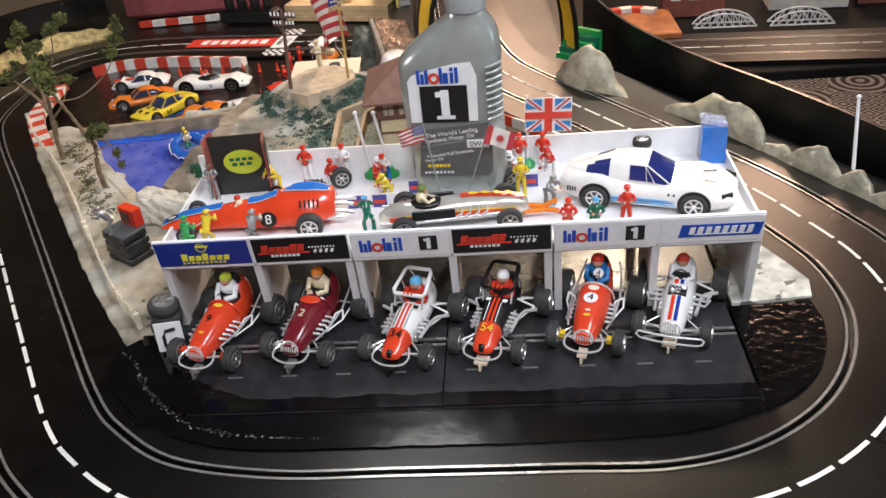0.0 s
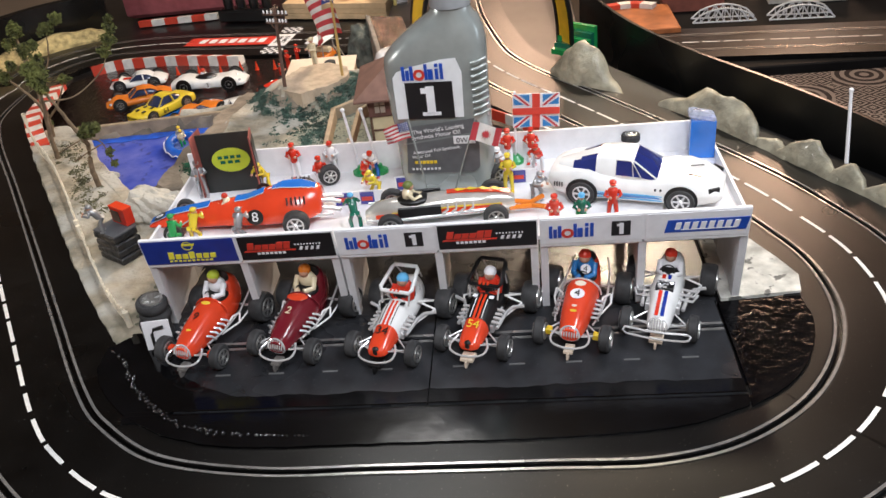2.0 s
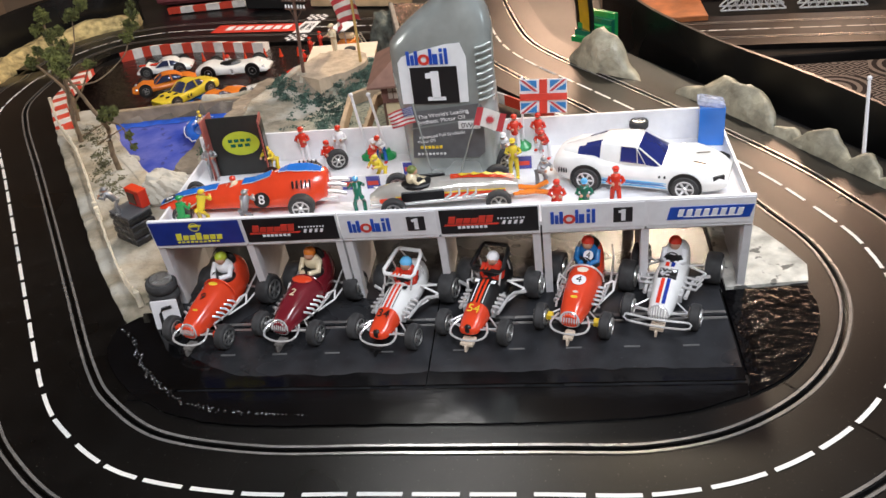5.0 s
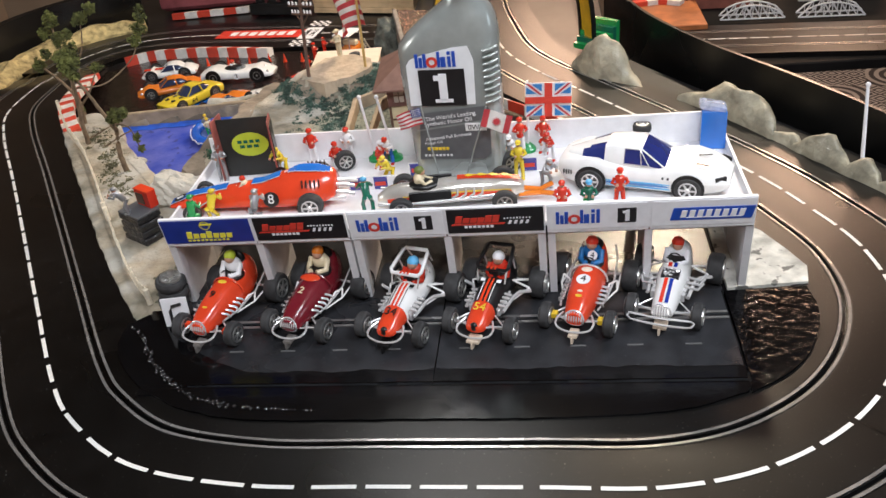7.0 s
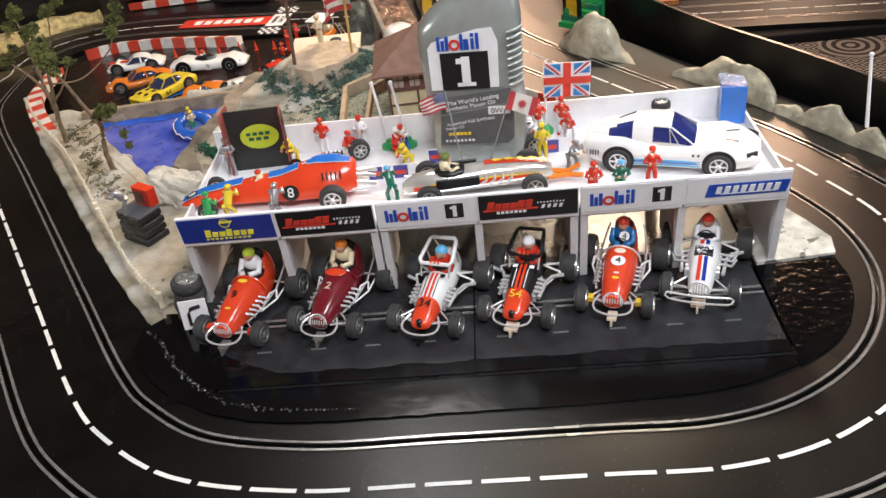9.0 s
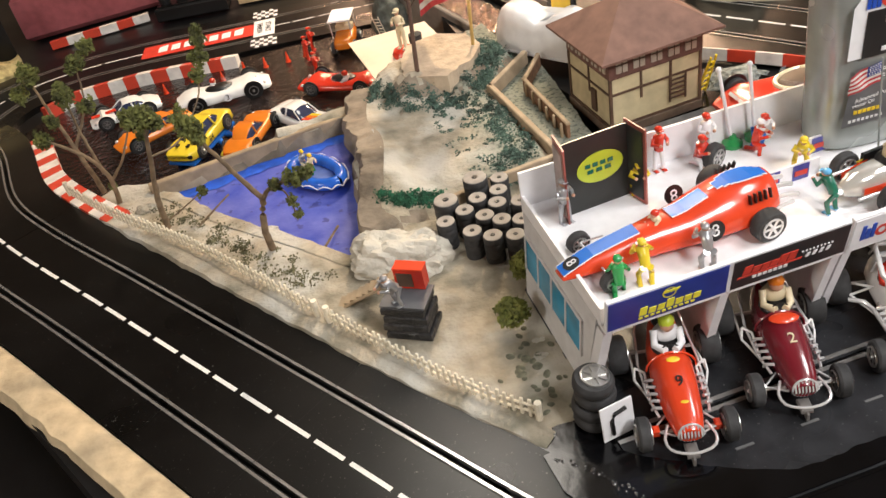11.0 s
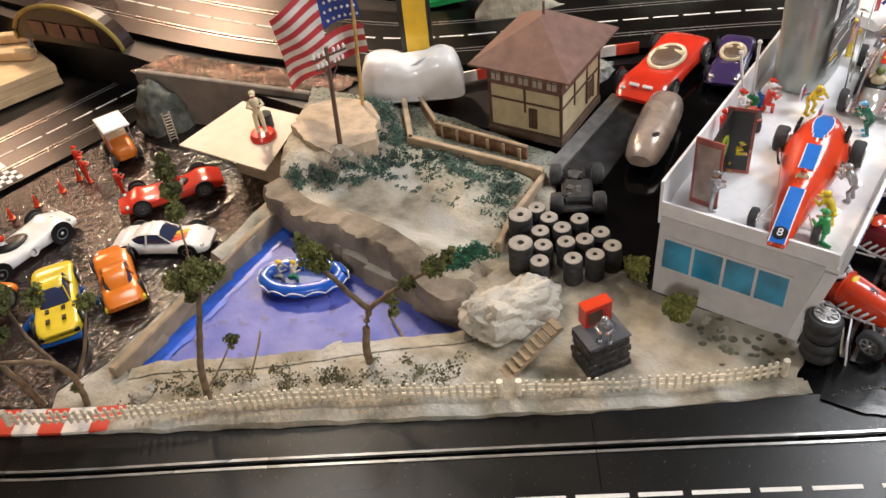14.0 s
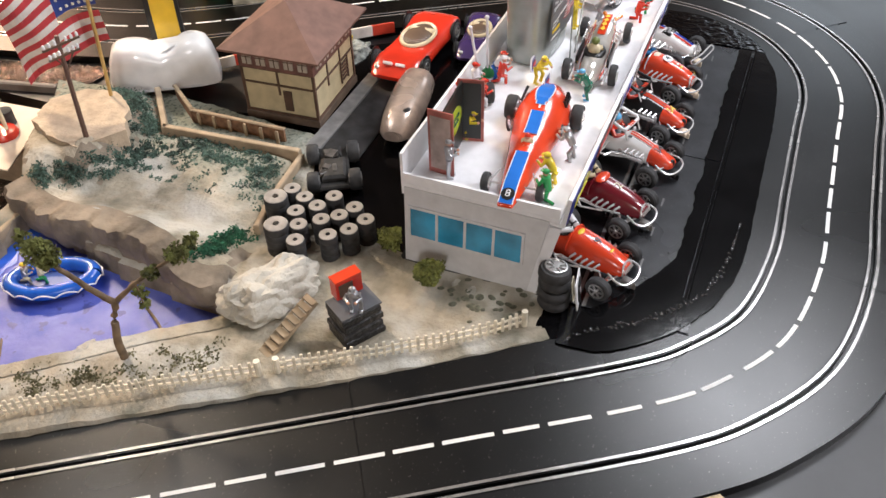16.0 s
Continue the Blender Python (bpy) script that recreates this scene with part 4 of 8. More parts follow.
    if style == "cage":
        for q in (-0.0019, 0.0019):
            hood_strip("stripe", S, -0.002, 0.026, q - 0.0011, q + 0.0011, RED2, car)
        for s in (-1, 1):
            hood_strip("panel", S, -0.001, 0.003, s * 0.0075 - 0.0022, s * 0.0075 + 0.0022, M_WHITE if body is M_BLACK else M_BLACK, car)
            hood_strip("pinstripe", S, 0.004, 0.025, s * 0.0052 - 0.0004, s * 0.0052 + 0.0004, M_WHITE if body is M_BLACK else M_BLACK, car)
        glyph_text(txt, 0.0115, numcol, pose(0.0325, 0, hood_z(S, 0.0325) + 0.0012, 16, 0, 90), car)
    elif style == "wedge":
        for q, c in ((-0.0024, RED), (0.0024, NAVY)):
            for x0, x1 in ((0.016, 0.042), (-0.004, 0.002)):
                hood_strip("stripe", S, x0, x1, q - 0.0016, q + 0.0016, c, car)
        bm = B()
        box(bm, (0.009, 0, hood_z(S, 0.009) - 0.0012), (0.0115, 0.0155, 0.004), ch=0.0005)
        bay_ = part("engine_opening", bm, M_BLACK, car)
        rng = random.Random(8)
        bm = B()
        for k in range(16):
            box(bm, (0.009 + rng.uniform(-0.005, 0.005), rng.uniform(-0.0065, 0.0065), hood_z(S, 0.009) + 0.0006), (0.0018, 0.0020, 0.0018), rz=rng.uniform(0, 90), ch=0.0003)
        part("engine", bm, M_CHROME, bay_, "bright engine pieces in the hood opening")
    elif accent is GOLD:
        roundel(car, pose(0.013, 0, hood_z(S, 0.013) + 0.0008, 8, 0, 90), txt, 0.0062)
        for x, c, w in ((0.031, GOLD, 0.0032), (0.026, M_PAPER, 0.0026)):
            bm = B()
            ball(bm, (x, 0, hood_z(S, x) + 0.0001), w, 0.6, 1.0, 0.2, 10)
            part("decal", bm, c, car, smooth=60)
        bm = B()
        ball(bm, (-0.001, 0, 0.0402), 0.0050, 0.8, 1.0, 0.2, 12)
        part("decal", bm, M_PAPER, car, smooth=60)
    else:
        glyph_text(txt, 0.0115, numcol, pose(0.017, 0, hood_z(S, 0.017) + 0.0010, 11, 0, 90), car)
        for x, c, w in (((0.031, GOLD, 0.0028), (-0.001, GOLD, 0.0048)) if body is RED2 else ((-0.001, RED2, 0.0105),)):
            bm = B()
            ball(bm, (x, 0, hood_z(S, x) - 0.0002), w, 0.55, 1.0, 0.2, 12)
            part("decal", bm, c, car, smooth=60)
    return car


GOLD = mat("yellow_decal", (0.80, 0.55, 0.03), 0.5)
bays = [(-0.248, -0.077, -105), (-0.146, -0.074, -106), (-0.038, -0.084, -107), (0.057, -0.080, -107), (0.160, -0.074, -106), (0.250, -0.063, -108)]


def bay(i):
    x, y, a = bays[i]
    return pose(x, y, 0.001, 0, 0, a) @ Matrix.Scale(1.2, 4) @ pose(-0.036, 0, 0)


midget(bay(0), RED2, M_WHITE, LIME, "orange-red open-wheel racer with white driver and chrome grille", "9", RED2, numcol=M_BLACK, guide=mat("guide_grey", (0.16, 0.15, 0.14), 0.5))
midget(bay(1), MAROON, CREAM, ORANGE, "dark maroon open-wheel racer with cream driver", "2", numcol=CREAM, guide=mat("guide_grey", (0.16, 0.15, 0.14), 0.5))
midget(bay(2), M_WHITEG, RED, SKY, "white and red caged open-wheel racer", "34", None, "cage", RED2, (M_WHITEG, M_CHROME), M_BLACK, guide=M_BLACK)
midget(bay(3), M_BLACK, RED, M_WHITE, "black and orange caged open-wheel racer", "54", None, "cage", RED2, (M_BLACK, M_CHROME), GOLD)
midget(bay(4), RED2, paint("driver_blue", (0.02, 0.15, 0.40)), RED, "orange open-wheel racer with blue driver and chrome grille", "4", GOLD, back="4")
midget(bay(5), M_WHITEG, M_WHITE, RED, "white open-wheel racer with red and blue stripes", "", None, "wedge", M_WHITEG)


def sports_car(name, m, L, Wd, H, body, label, cabin="coupe", rim=M_RIM, glass=M_GLASS, group="", nose=0.55, tail=0.75, wheel_r=0.0125, low=0.004, square=3.4, flat=0.84):
    """A closed or open sports car, nose along +x, from lofted sections, with arches, cabin, lamps and four wheels."""
    car = tagged(empty(name, m), label, "slot car", group=group)
    a, w = L / 2, Wd / 2
    hb = H * (0.62 if cabin != "open" else 0.72)
    S = [(-a, w * 0.78, low + H * 0.14, hb * tail * 0.98), (-a * 0.95, w * 0.90, low + 0.001, hb * tail * 1.05), (-a * 0.80, w * 0.98, low, hb * 1.06), (-a * 0.60, w, low, max(hb * 1.10, wheel_r * 1.98)), (-a * 0.38, w * 0.95, low, hb * 0.98),
         (-a * 0.1, w * 0.92, low, hb * 0.92), (a * 0.2, w * 0.93, low, hb * 0.93), (a * 0.45, w * 0.98, low, hb * 0.98), (a * 0.62, w, low, max(hb * 0.98, wheel_r * 1.92)), (a * 0.80, w * 0.95, low + 0.001, hb * 0.84), (a * 0.93, w * 0.84, low + 0.002, hb * (nose + 0.08)), (a, w * 0.66, low + H * 0.14, hb * nose)]
    bm = B()
    loft(bm, [section(x, ww, z0, z1, flat, 24, square) for x, ww, z0, z1 in S])
    part("body", bm, body, car, smooth=50)
    if cabin == "coupe":
        C = [(-a * 0.62, w * 0.60, hb * 0.85, hb * 1.06), (-a * 0.40, w * 0.74, hb * 0.85, H * 0.93), (-a * 0.20, w * 0.74, hb * 0.85, H), (a * 0.02, w * 0.74, hb * 0.85, H * 0.98), (a * 0.16, w * 0.74, hb * 0.85, hb * 1.22), (a * 0.30, w * 0.70, hb * 0.80, hb * 0.96)]
        bm = B()
        loft(bm, [section(x, ww, z0, z1, 0.70, 16, 4) for x, ww, z0, z1 in C])
        cab = part("cabin", bm, glass, car, "dark glazed cabin", smooth=45)
        bm = B()
        R = [(-a * 0.60, w * 0.44, hb * 1.02, hb * 1.10), (-a * 0.40, w * 0.56, H * 0.90, H * 0.955), (-a * 0.20, w * 0.56, H * 0.96, H * 1.02), (a * 0.0, w * 0.55, H * 0.95, H * 1.0), (a * 0.035, w * 0.52, H * 0.92, H * 0.95)]
        loft(bm, [section(x, ww, z0, z1, 0.9, 12, 4) for x, ww, z0, z1 in R])
        for s in (-1, 1):
            tube(bm, [(a * 0.03, s * w * 0.53, H * 0.95), (a * 0.28, s * w * 0.66, hb * 0.95)], 0.0009, 6)
            tube(bm, [(-a * 0.22, s * w * 0.56, H * 0.97), (-a * 0.25, s * w * 0.76, hb * 0.9)], 0.0016, 6)
        part("roof", bm, body, cab, smooth=45)
    else:
        bm = B()
        ball(bm, (-a * 0.08, 0, hb * 0.93), a * (0.30 if cabin == "open" else 0.36), 1.0, 0.62, 0.24, 18)
        part("cockpit", bm, M_BLACK if cabin == "open" else mat("tan_trim", (0.10, 0.06, 0.035), 0.6), car, smooth=60)
        bm = B()
        for k in range(9):
            t0, t1 = (math.pi * (k + q) / 9 - math.pi / 2 for q in (0, 1))
            P = [(a * 0.02 + a * 0.20 * math.cos(t), w * 0.56 * math.sin(t), hb * 0.90 + z) for t, z in ((t0, 0), (t1, 0), (t1, H * 0.25), (t0, H * 0.25))]
            _new(bm, P, [(0, 1, 2, 3)])
        part("windscreen", bm, mat("clear_plastic", (0.7, 0.75, 0.78), 0.05, alpha=0.25), car, smooth=60)
        bm = B()
        if cabin == "open":
            driver_head(bm, (-a * 0.16, w * 0.22, hb + 0.008), 1, 0, 2)
            part("driver", bm, [M_WHITE, RED, M_SKIN], car, smooth=50)
        else:
            for q in (-1, 1):
                bm = B()
                box(bm, (-a * 0.20, q * w * 0.27, hb * 1.02), (a * 0.10, w * 0.42, H * 0.22), ch=0.002)
                box(bm, (-a * 0.08, q * w * 0.27, hb * 0.98), (a * 0.20, w * 0.42, H * 0.08), ch=0.0015)
                part("seat", bm, CREAM, car)
            rail_part("cockpit_rim", [[(-a * 0.08 + a * 0.37 * math.cos(t), a * 0.235 * math.sin(t), hb * 0.99) for t in (2 * math.pi * k / 28 for k in range(29))]], 0.0032, CREAM, car)
    for s in (-1, 1):
        bm = B()
        ball(bm, (a * 0.86, s * w * 0.60, hb * 0.70), 0.0042, 0.9, 1.0, 0.7, 10)
        part("headlight", bm, M_CHROME, car, smooth=60)
        for k in (-1, 1):
            bm = B()
            ball(bm, (-a * 0.985, s * w * (0.52 + k * 0.12), hb * 0.62), 0.0026, 0.5, 1, 1, 8)
            part("tail_light", bm, RED, car, smooth=60)
    bm = B()
    box(bm, (a * 0.985, 0, low + H * 0.16), (0.002, w * 0.9, H * 0.10))
    part("grille", bm, M_BLACK, car)
    for x in (-a * 0.60, a * 0.60):
        for s in (-1, 1):
            bm = B()
            lathe(bm, [(wheel_r * 1.16, 0), (wheel_r * 1.16, 0.0014)], 22, Matrix.Translation((x, s * (w * 0.985) - (0.0007 if s > 0 else 0.0009), wheel_r)) @ Matrix.Rotation(radians(90), 4, "X") @ Matrix.Translation((0, 0, -0.0007)))
            part("wheel_arch", bm, M_BLACK, car)
            wheel(car, x, s * (w + 0.0004 - wheel_r * 0.22), wheel_r * 0.94, wheel_r * 0.46, rim)
    return car


PAD = LOW + 0.001
c = sports_car("sports_racer", pose(-0.572, 1.006, PAD, 0, 0, 1), 0.172, 0.068, 0.036, M_WHITEG, "white open sports racer with black number roundel", "open", wheel_r=0.0150)
roundel(c, pose(0.004, -0.0348, 0.0155, 90, 0, 0), "3", 0.0075)
roundel(c, pose(0.060, 0.0, 0.0245, 10, 0, 90), "3", 0.0075)
c = sports_car("muscle_car", pose(-0.622, 0.832, PAD + 0.016, 0, 0, 238), 0.145, 0.060, 0.038, YELLOW, "yellow hardtop muscle car raised on a blue stand", "coupe", nose=0.84, tail=0.88, wheel_r=0.0118, square=6.0, flat=0.93)
for x in (0.030, 0.050):
    for q in (-0.010, 0.010):
        bm = B()
        box(bm, (x, q, 0.0238), (0.008, 0.005, 0.0022), ch=0.0004)
        part("hood_scoop", bm, M_BLACK, c)
bm = B()
box(bm, (0.0705, 0, 0.0150), (0.004, 0.050, 0.0060), ch=0.001)
part("bumper", bm, M_BLACK, c)
glyph_text("64", 0.014, M_BLACK, pose(0.01, 0.0285, 0.014, 90, 0, 180), c)
glyph_text("64", 0.014, M_BLACK, pose(0.01, -0.0285, 0.014, 90, 0, 0), c)
bm = B()
for s in (-1, 1):
    for t in (-1, 1):
        tube(bm, [(-0.622 + s * 0.045, 0.832 + t * 0.028, PAD), (-0.622 + s * 0.028, 0.832 + t * 0.016, PAD + 0.018)], 0.005, 8)
box(bm, (-0.622, 0.832, PAD + 0.014), (0.13, 0.05, 0.006), rz=55, ch=0.001)
tagged(part("display_stand", bm, BLUE), "bright blue plastic display stand under a yellow car", "stand")
c = sports_car("touring_car", pose(-0.542, 0.815, PAD + 0.004, 0, 0, 62), 0.135, 0.056, 0.034, ORANGE, "orange coupe with a yellow rear bumper", "coupe", nose=0.70, wheel_r=0.0118, square=4.6, flat=0.88)
bm = B()
box(bm, (-0.060, 0, 0.010), (0.008, 0.054, 0.008), ch=0.002)
part("bumper", bm, YELLOW, c)
c = sports_car("rally_car", pose(-0.452, 0.822, PAD, 0, 0, -60), 0.145, 0.058, 0.034, M_WHITEG, "white coupe with orange and yellow flashes", "coupe", nose=0.66, wheel_r=0.0120, square=4.2, flat=0.88)
for q, col in ((0.0, ORANGE), (0.008, YELLOW), (-0.008, RED2)):
    bm = B()
    box(bm, (0.032, q, 0.0212), (0.030, 0.006, 0.0006), rz=20)
    part("decal", bm, col, c)
sports_car("sports_coupe", pose(-0.368, 0.902, PAD + 0.006, 0, 0, 148), 0.158, 0.060, 0.028, RED, "glossy red open sports racer", "open")
sports_car("touring_car", pose(-0.700, 0.908, PAD + 0.012, 0, 0, 205), 0.140, 0.056, 0.034, ORANGE, "orange and black coupe beside a yellow car", "coupe")
c = sports_car("race_coupe", pose(-0.755, 1.045, PAD, 0, 0, 190), 0.130, 0.058, 0.032, M_WHITEG, "white race coupe with red and blue stripes", "coupe")
bm = B()
box(bm, (0.035, 0, 0.0212), (0.05, 0.012, 0.0006))
part("stripe", bm, RED, c)
c = sports_car("convertible", pose(0.124, 0.322, 0.006, 0, 0, 180), 0.200, 0.084, 0.046, RED, "bright red convertible with cream seats", "cabrio", wheel_r=0.016)
bm = B()
box(bm, (0.0885, 0, 0.013), (0.004, 0.050, 0.009), ch=0.002)
part("bumper", bm, M_CHROME, c)
bm = B()
box(bm, (0.080, 0.010, 0.0245), (0.004, 0.014, 0.008), m=Matrix.Rotation(radians(40), 4, "Y"))
box(bm, (0.080, -0.010, 0.0245), (0.004, 0.014, 0.008), m=Matrix.Rotation(radians(40), 4, "Y"))
part("number_panel", bm, M_WHITE, c)
sports_car("vintage_car", pose(0.190, 0.245, 0.003, 0, 0, 190), 0.14, 0.058, 0.040, paint("purple_paint", (0.05, 0.03, 0.12)), "dark purple vintage car with tan interior", "cabrio")

TINT = mat("blue_glass", (0.02, 0.03, 0.16), 0.08, var=0.1, coat=0.6)
vette = tagged(empty("sports_coupe", pose(0.235, 0.068, DECK, 0, 0, -17) @ Matrix.Diagonal((1, 1, 0.97, 1))), "white fastback coupe with pale blue side stripes on the garage roof", "slot car")
S = [(-0.0920, 0.024, 0.016, 0.0240, 0.0300, 0.018, 0.0310), (-0.0850, 0.031, 0.011, 0.0240, 0.0340, 0.024, 0.0345), (-0.0700, 0.0352, 0.008, 0.0240, 0.0385, 0.027, 0.0365), (-0.0560, 0.0366, 0.008, 0.0240, 0.0405, 0.028, 0.0370),
     (-0.0350, 0.0350, 0.007, 0.0232, 0.0362, 0.027, 0.0360), (-0.0100, 0.0340, 0.0065, 0.0226, 0.0326, 0.027, 0.0340), (0.0120, 0.0340, 0.0065, 0.0226, 0.0326, 0.027, 0.0340), (0.0350, 0.0356, 0.007, 0.0228, 0.0366, 0.0275, 0.0345),
     (0.0530, 0.0364, 0.008, 0.0228, 0.0388, 0.0275, 0.0338), (0.0700, 0.0350, 0.009, 0.0222, 0.0348, 0.026, 0.0308), (0.0840, 0.0305, 0.011, 0.0210, 0.0275, 0.022, 0.0268), (0.0915, 0.0245, 0.0140, 0.0195, 0.0225, 0.018, 0.0228)]
rings = []
for x, w, zb, zc, zs, wt, zm in S:
    half = [(w * 0.84, zb), (w * 0.965, zb + (zc - zb) * 0.38), (w, zc - 0.0006), (w * 0.995, zc + 0.0008), (wt + (w - wt) * 0.62, zc + (zs - zc) * 0.62), (wt + 0.002, zs - 0.0012), (wt - 0.001, zs), (wt * 0.62, zm - 0.0004)]
    rings.append([(x, -y, z) for y, z in half] + [(x, 0, zm)] + [(x, y, z) for y, z in half[::-1]])
bm = B()
loft(bm, rings)
part("body", bm, M_WHITEG, vette, smooth=32)
# glasshouse: windscreen, roof, wrap-round rear window
G = [(0.0350, 0.0275, 0.0252, 0.0340), (0.0100, 0.0272, 0.0196, 0.0572), (-0.0080, 0.0274, 0.0196, 0.0598), (-0.0250, 0.0268, 0.0188, 0.0580), (-0.0300, 0.0262, 0.0182, 0.0566), (-0.0480, 0.0232, 0.0150, 0.0485), (-0.0560, 0.0212, 0.0120, 0.0440), (-0.0740, 0.0100, 0.0050, 0.0372)]
rings = []
for x, wb, wt, zt in [(x - 0.010, wb, wt, 0.034 + (zt - 0.034) * 0.80) for x, wb, wt, zt in G]:
    z0 = 0.0325
    half = [(wb, z0), (wb * 0.99, z0 + (zt - z0) * 0.16), (wt + 0.0012, z0 + (zt - z0) * 0.90), (wt - 0.002, zt), (wt * 0.5, zt + 0.0006)]
    rings.append([(x, -y, z) for y, z in half] + [(x, 0, zt + 0.0008)] + [(x, y, z) for y, z in half[::-1]])
glass_at = {0: range(1, 9), 1: (1, 8), 4: (1, 2, 3, 6, 7, 8), 5: (1, 2, 7, 8)}
white, glazed = B(), B()
for i, (r0, r1) in enumerate(zip(rings, rings[1:])):
    for k in range(len(r0) - 1):
        _new(glazed if k in glass_at.get(i, ()) else white, [r0[k], r0[k + 1], r1[k + 1], r1[k]], [(0, 1, 2, 3)])
for b_ in (white, glazed):
    bmesh.ops.remove_doubles(b_, verts=b_.verts, dist=0.00005)
    bmesh.ops.recalc_face_normals(b_, faces=b_.faces)
roof_ = part("roof", white, M_WHITEG, vette, "white fastback roof", smooth=40)
part("window", glazed, TINT, roof_, "blue tinted wrap-round glass", smooth=40)
for s in (-1, 1):
    rail_part("windscreen_pillar", [[(0.0005, s * 0.0205, 0.0515), (0.0245, s * 0.0268, 0.0348)]], 0.0010, M_WHITEG, roof_)
    rail_part("window_frame", [[(0.0090, s * 0.0276, 0.0345), (0.0000, s * 0.0228, 0.0488), (-0.0025, s * 0.0214, 0.0518), (-0.0180, s * 0.0212, 0.0520), (-0.0185, s * 0.0270, 0.0360), (0.0090, s * 0.0276, 0.0350)], [(0.0005, s * 0.0277, 0.0350), (-0.0015, s * 0.0225, 0.0505)]], 0.0006, M_CHROME, roof_)
    for k in range(4):
        bm = B()
        box(bm, (-0.083 + k * 0.0028, s * 0.0335, 0.023), (0.0011, 0.0030, 0.005))
        part("vent_slot", bm, M_BLACK, vette)
    for z, h, c in ((0.0175, 0.0012, SKY), (0.0150, 0.0024, paint("stripe_blue", (0.10, 0.25, 0.55))), (0.0118, 0.0014, SKY)):
        bm = B()
        box(bm, (-0.002, s * (0.0336 if z < 0.016 else 0.0342), z), (0.068, 0.0014, h), ch=0.0002)
        part("stripe", bm, c, vette)
    bm = B()
    box(bm, (0.0845, s * 0.0235, 0.0205), (0.012, 0.0030, 0.0055), rz=-s * 32, ch=0.0012)
    part("bumper", bm, M_CHROME, vette)
    bm = B()
    box(bm, (0.062, s * 0.012, 0.0352), (0.014, 0.0012, 0.0010), rz=s * 18)
    part("hood_gash", bm, M_BLACK, vette)
    bm = B()
    box(bm, (0.0828, s * 0.0262, 0.0250), (0.0125, 0.0020, 0.0085), rz=-s * 38, ch=0.0008)
    part("lamp_recess", bm, M_BLACK, vette)
    for k in range(2):
        bm = B()
        box(bm, (0.0245 + k * 0.0055, s * 0.0347, 0.0255), (0.0022, 0.0022, 0.0028), ch=0.0006)
        part("side_vent", bm, M_BLACK, vette)
    for x in (-0.053, 0.051):
        bm = B()
        lathe(bm, [(0.0172, 0), (0.0172, 0.0014)], 24, Matrix.Translation((x, s * 0.0360, 0.0158)) @ Matrix.Rotation(radians(90), 4, "X") @ Matrix.Translation((0, 0, -0.0007)))
        part("wheel_arch", bm, M_BLACK, vette)
        wheel(vette, x, s * 0.0326, 0.0148, 0.0105, M_CHROME)

# long red roadster with blue stripe on the roof deck
long_red = tagged(empty("indy_roadster", pose(-0.206, 0.054, DECK, 0, 0, 184) @ Matrix.Scale(1.07, 4)), "long orange-red roadster with a blue stripe on the garage roof", "slot car")
S = [(-0.0885, 0.021, 0.012, 0.034), (-0.086, 0.026, 0.008, 0.037), (-0.070, 0.036, 0.006, 0.0405), (-0.050, 0.037, 0.005, 0.0415), (-0.030, 0.034, 0.005, 0.0365), (-0.010, 0.030, 0.005, 0.0305), (0.015, 0.024, 0.005, 0.0285), (0.045, 0.0195, 0.005, 0.0245),
     (0.070, 0.015, 0.006, 0.021), (0.088, 0.0115, 0.007, 0.015), (0.097, 0.009, 0.008, 0.011)]
bm = B()
loft(bm, [section(x, w, a, b, 0.46, 20, 2.8) for x, w, a, b in S])
part("body", bm, RED2, long_red, smooth=50)
bm = B()
TOPZ = [(-0.088, 0.0355), (-0.070, 0.0405), (-0.050, 0.0418), (-0.030, 0.0368), (-0.010, 0.0308), (0.015, 0.0288), (0.045, 0.0248), (0.070, 0.0212), (0.088, 0.0152), (0.097, 0.0115)]


def top_z(x):
    for (xa, za), (xb, zb) in zip(TOPZ, TOPZ[1:]):
        if xa <= x <= xb:
            return za + (zb - za) * (x - xa) / (xb - xa)
    return TOPZ[-1][1]


for x0, x1 in ((-0.084, -0.034), (-0.030, 0.002), (0.030, 0.096)):
    bm = B()
    under = B()
    n = 10
    for k in range(n):
        xa, xb = x0 + (x1 - x0) * k / n, x0 + (x1 - x0) * (k + 1) / n
        w = 0.0065 if x0 > -0.05 else 0.011 * math.sin(math.pi * min(1, (k + 1.2) / n)) ** 0.5 * 0.8
        _new(bm, [(xa, -w, top_z(xa) + 0.0008), (xb, -w, top_z(xb) + 0.0008), (xb, w, top_z(xb) + 0.0008), (xa, w, top_z(xa) + 0.0008)], [(0, 1, 2, 3)])
        e = w + 0.0011
        _new(under, [(xa, -e, top_z(xa) + 0.0004), (xb, -e, top_z(xb) + 0.0004), (xb, e, top_z(xb) + 0.0004), (xa, e, top_z(xa) + 0.0004)], [(0, 1, 2, 3)])
    st_ = part("stripe", bm, BLUE, long_red, "blue centre stripe")
    part("stripe_edge", under, M_WHITE, st_, "white stripe edging")
bm = B()
driver_head(bm, (0.013, 0, 0.0332), 1, 0, 2, 0.62)
part("driver", bm, [CREAM, RED, M_SKIN], long_red, smooth=50)
roundel(long_red, pose(0.086, 0, 0.0168, 19, 0, 90), "8", 0.0068, M_BLACK, M_WHITE)
roundel(long_red, pose(-0.022, 0.0292, 0.021, 76, 0, 180), "8", 0.0085, M_BLACK, M_WHITE)
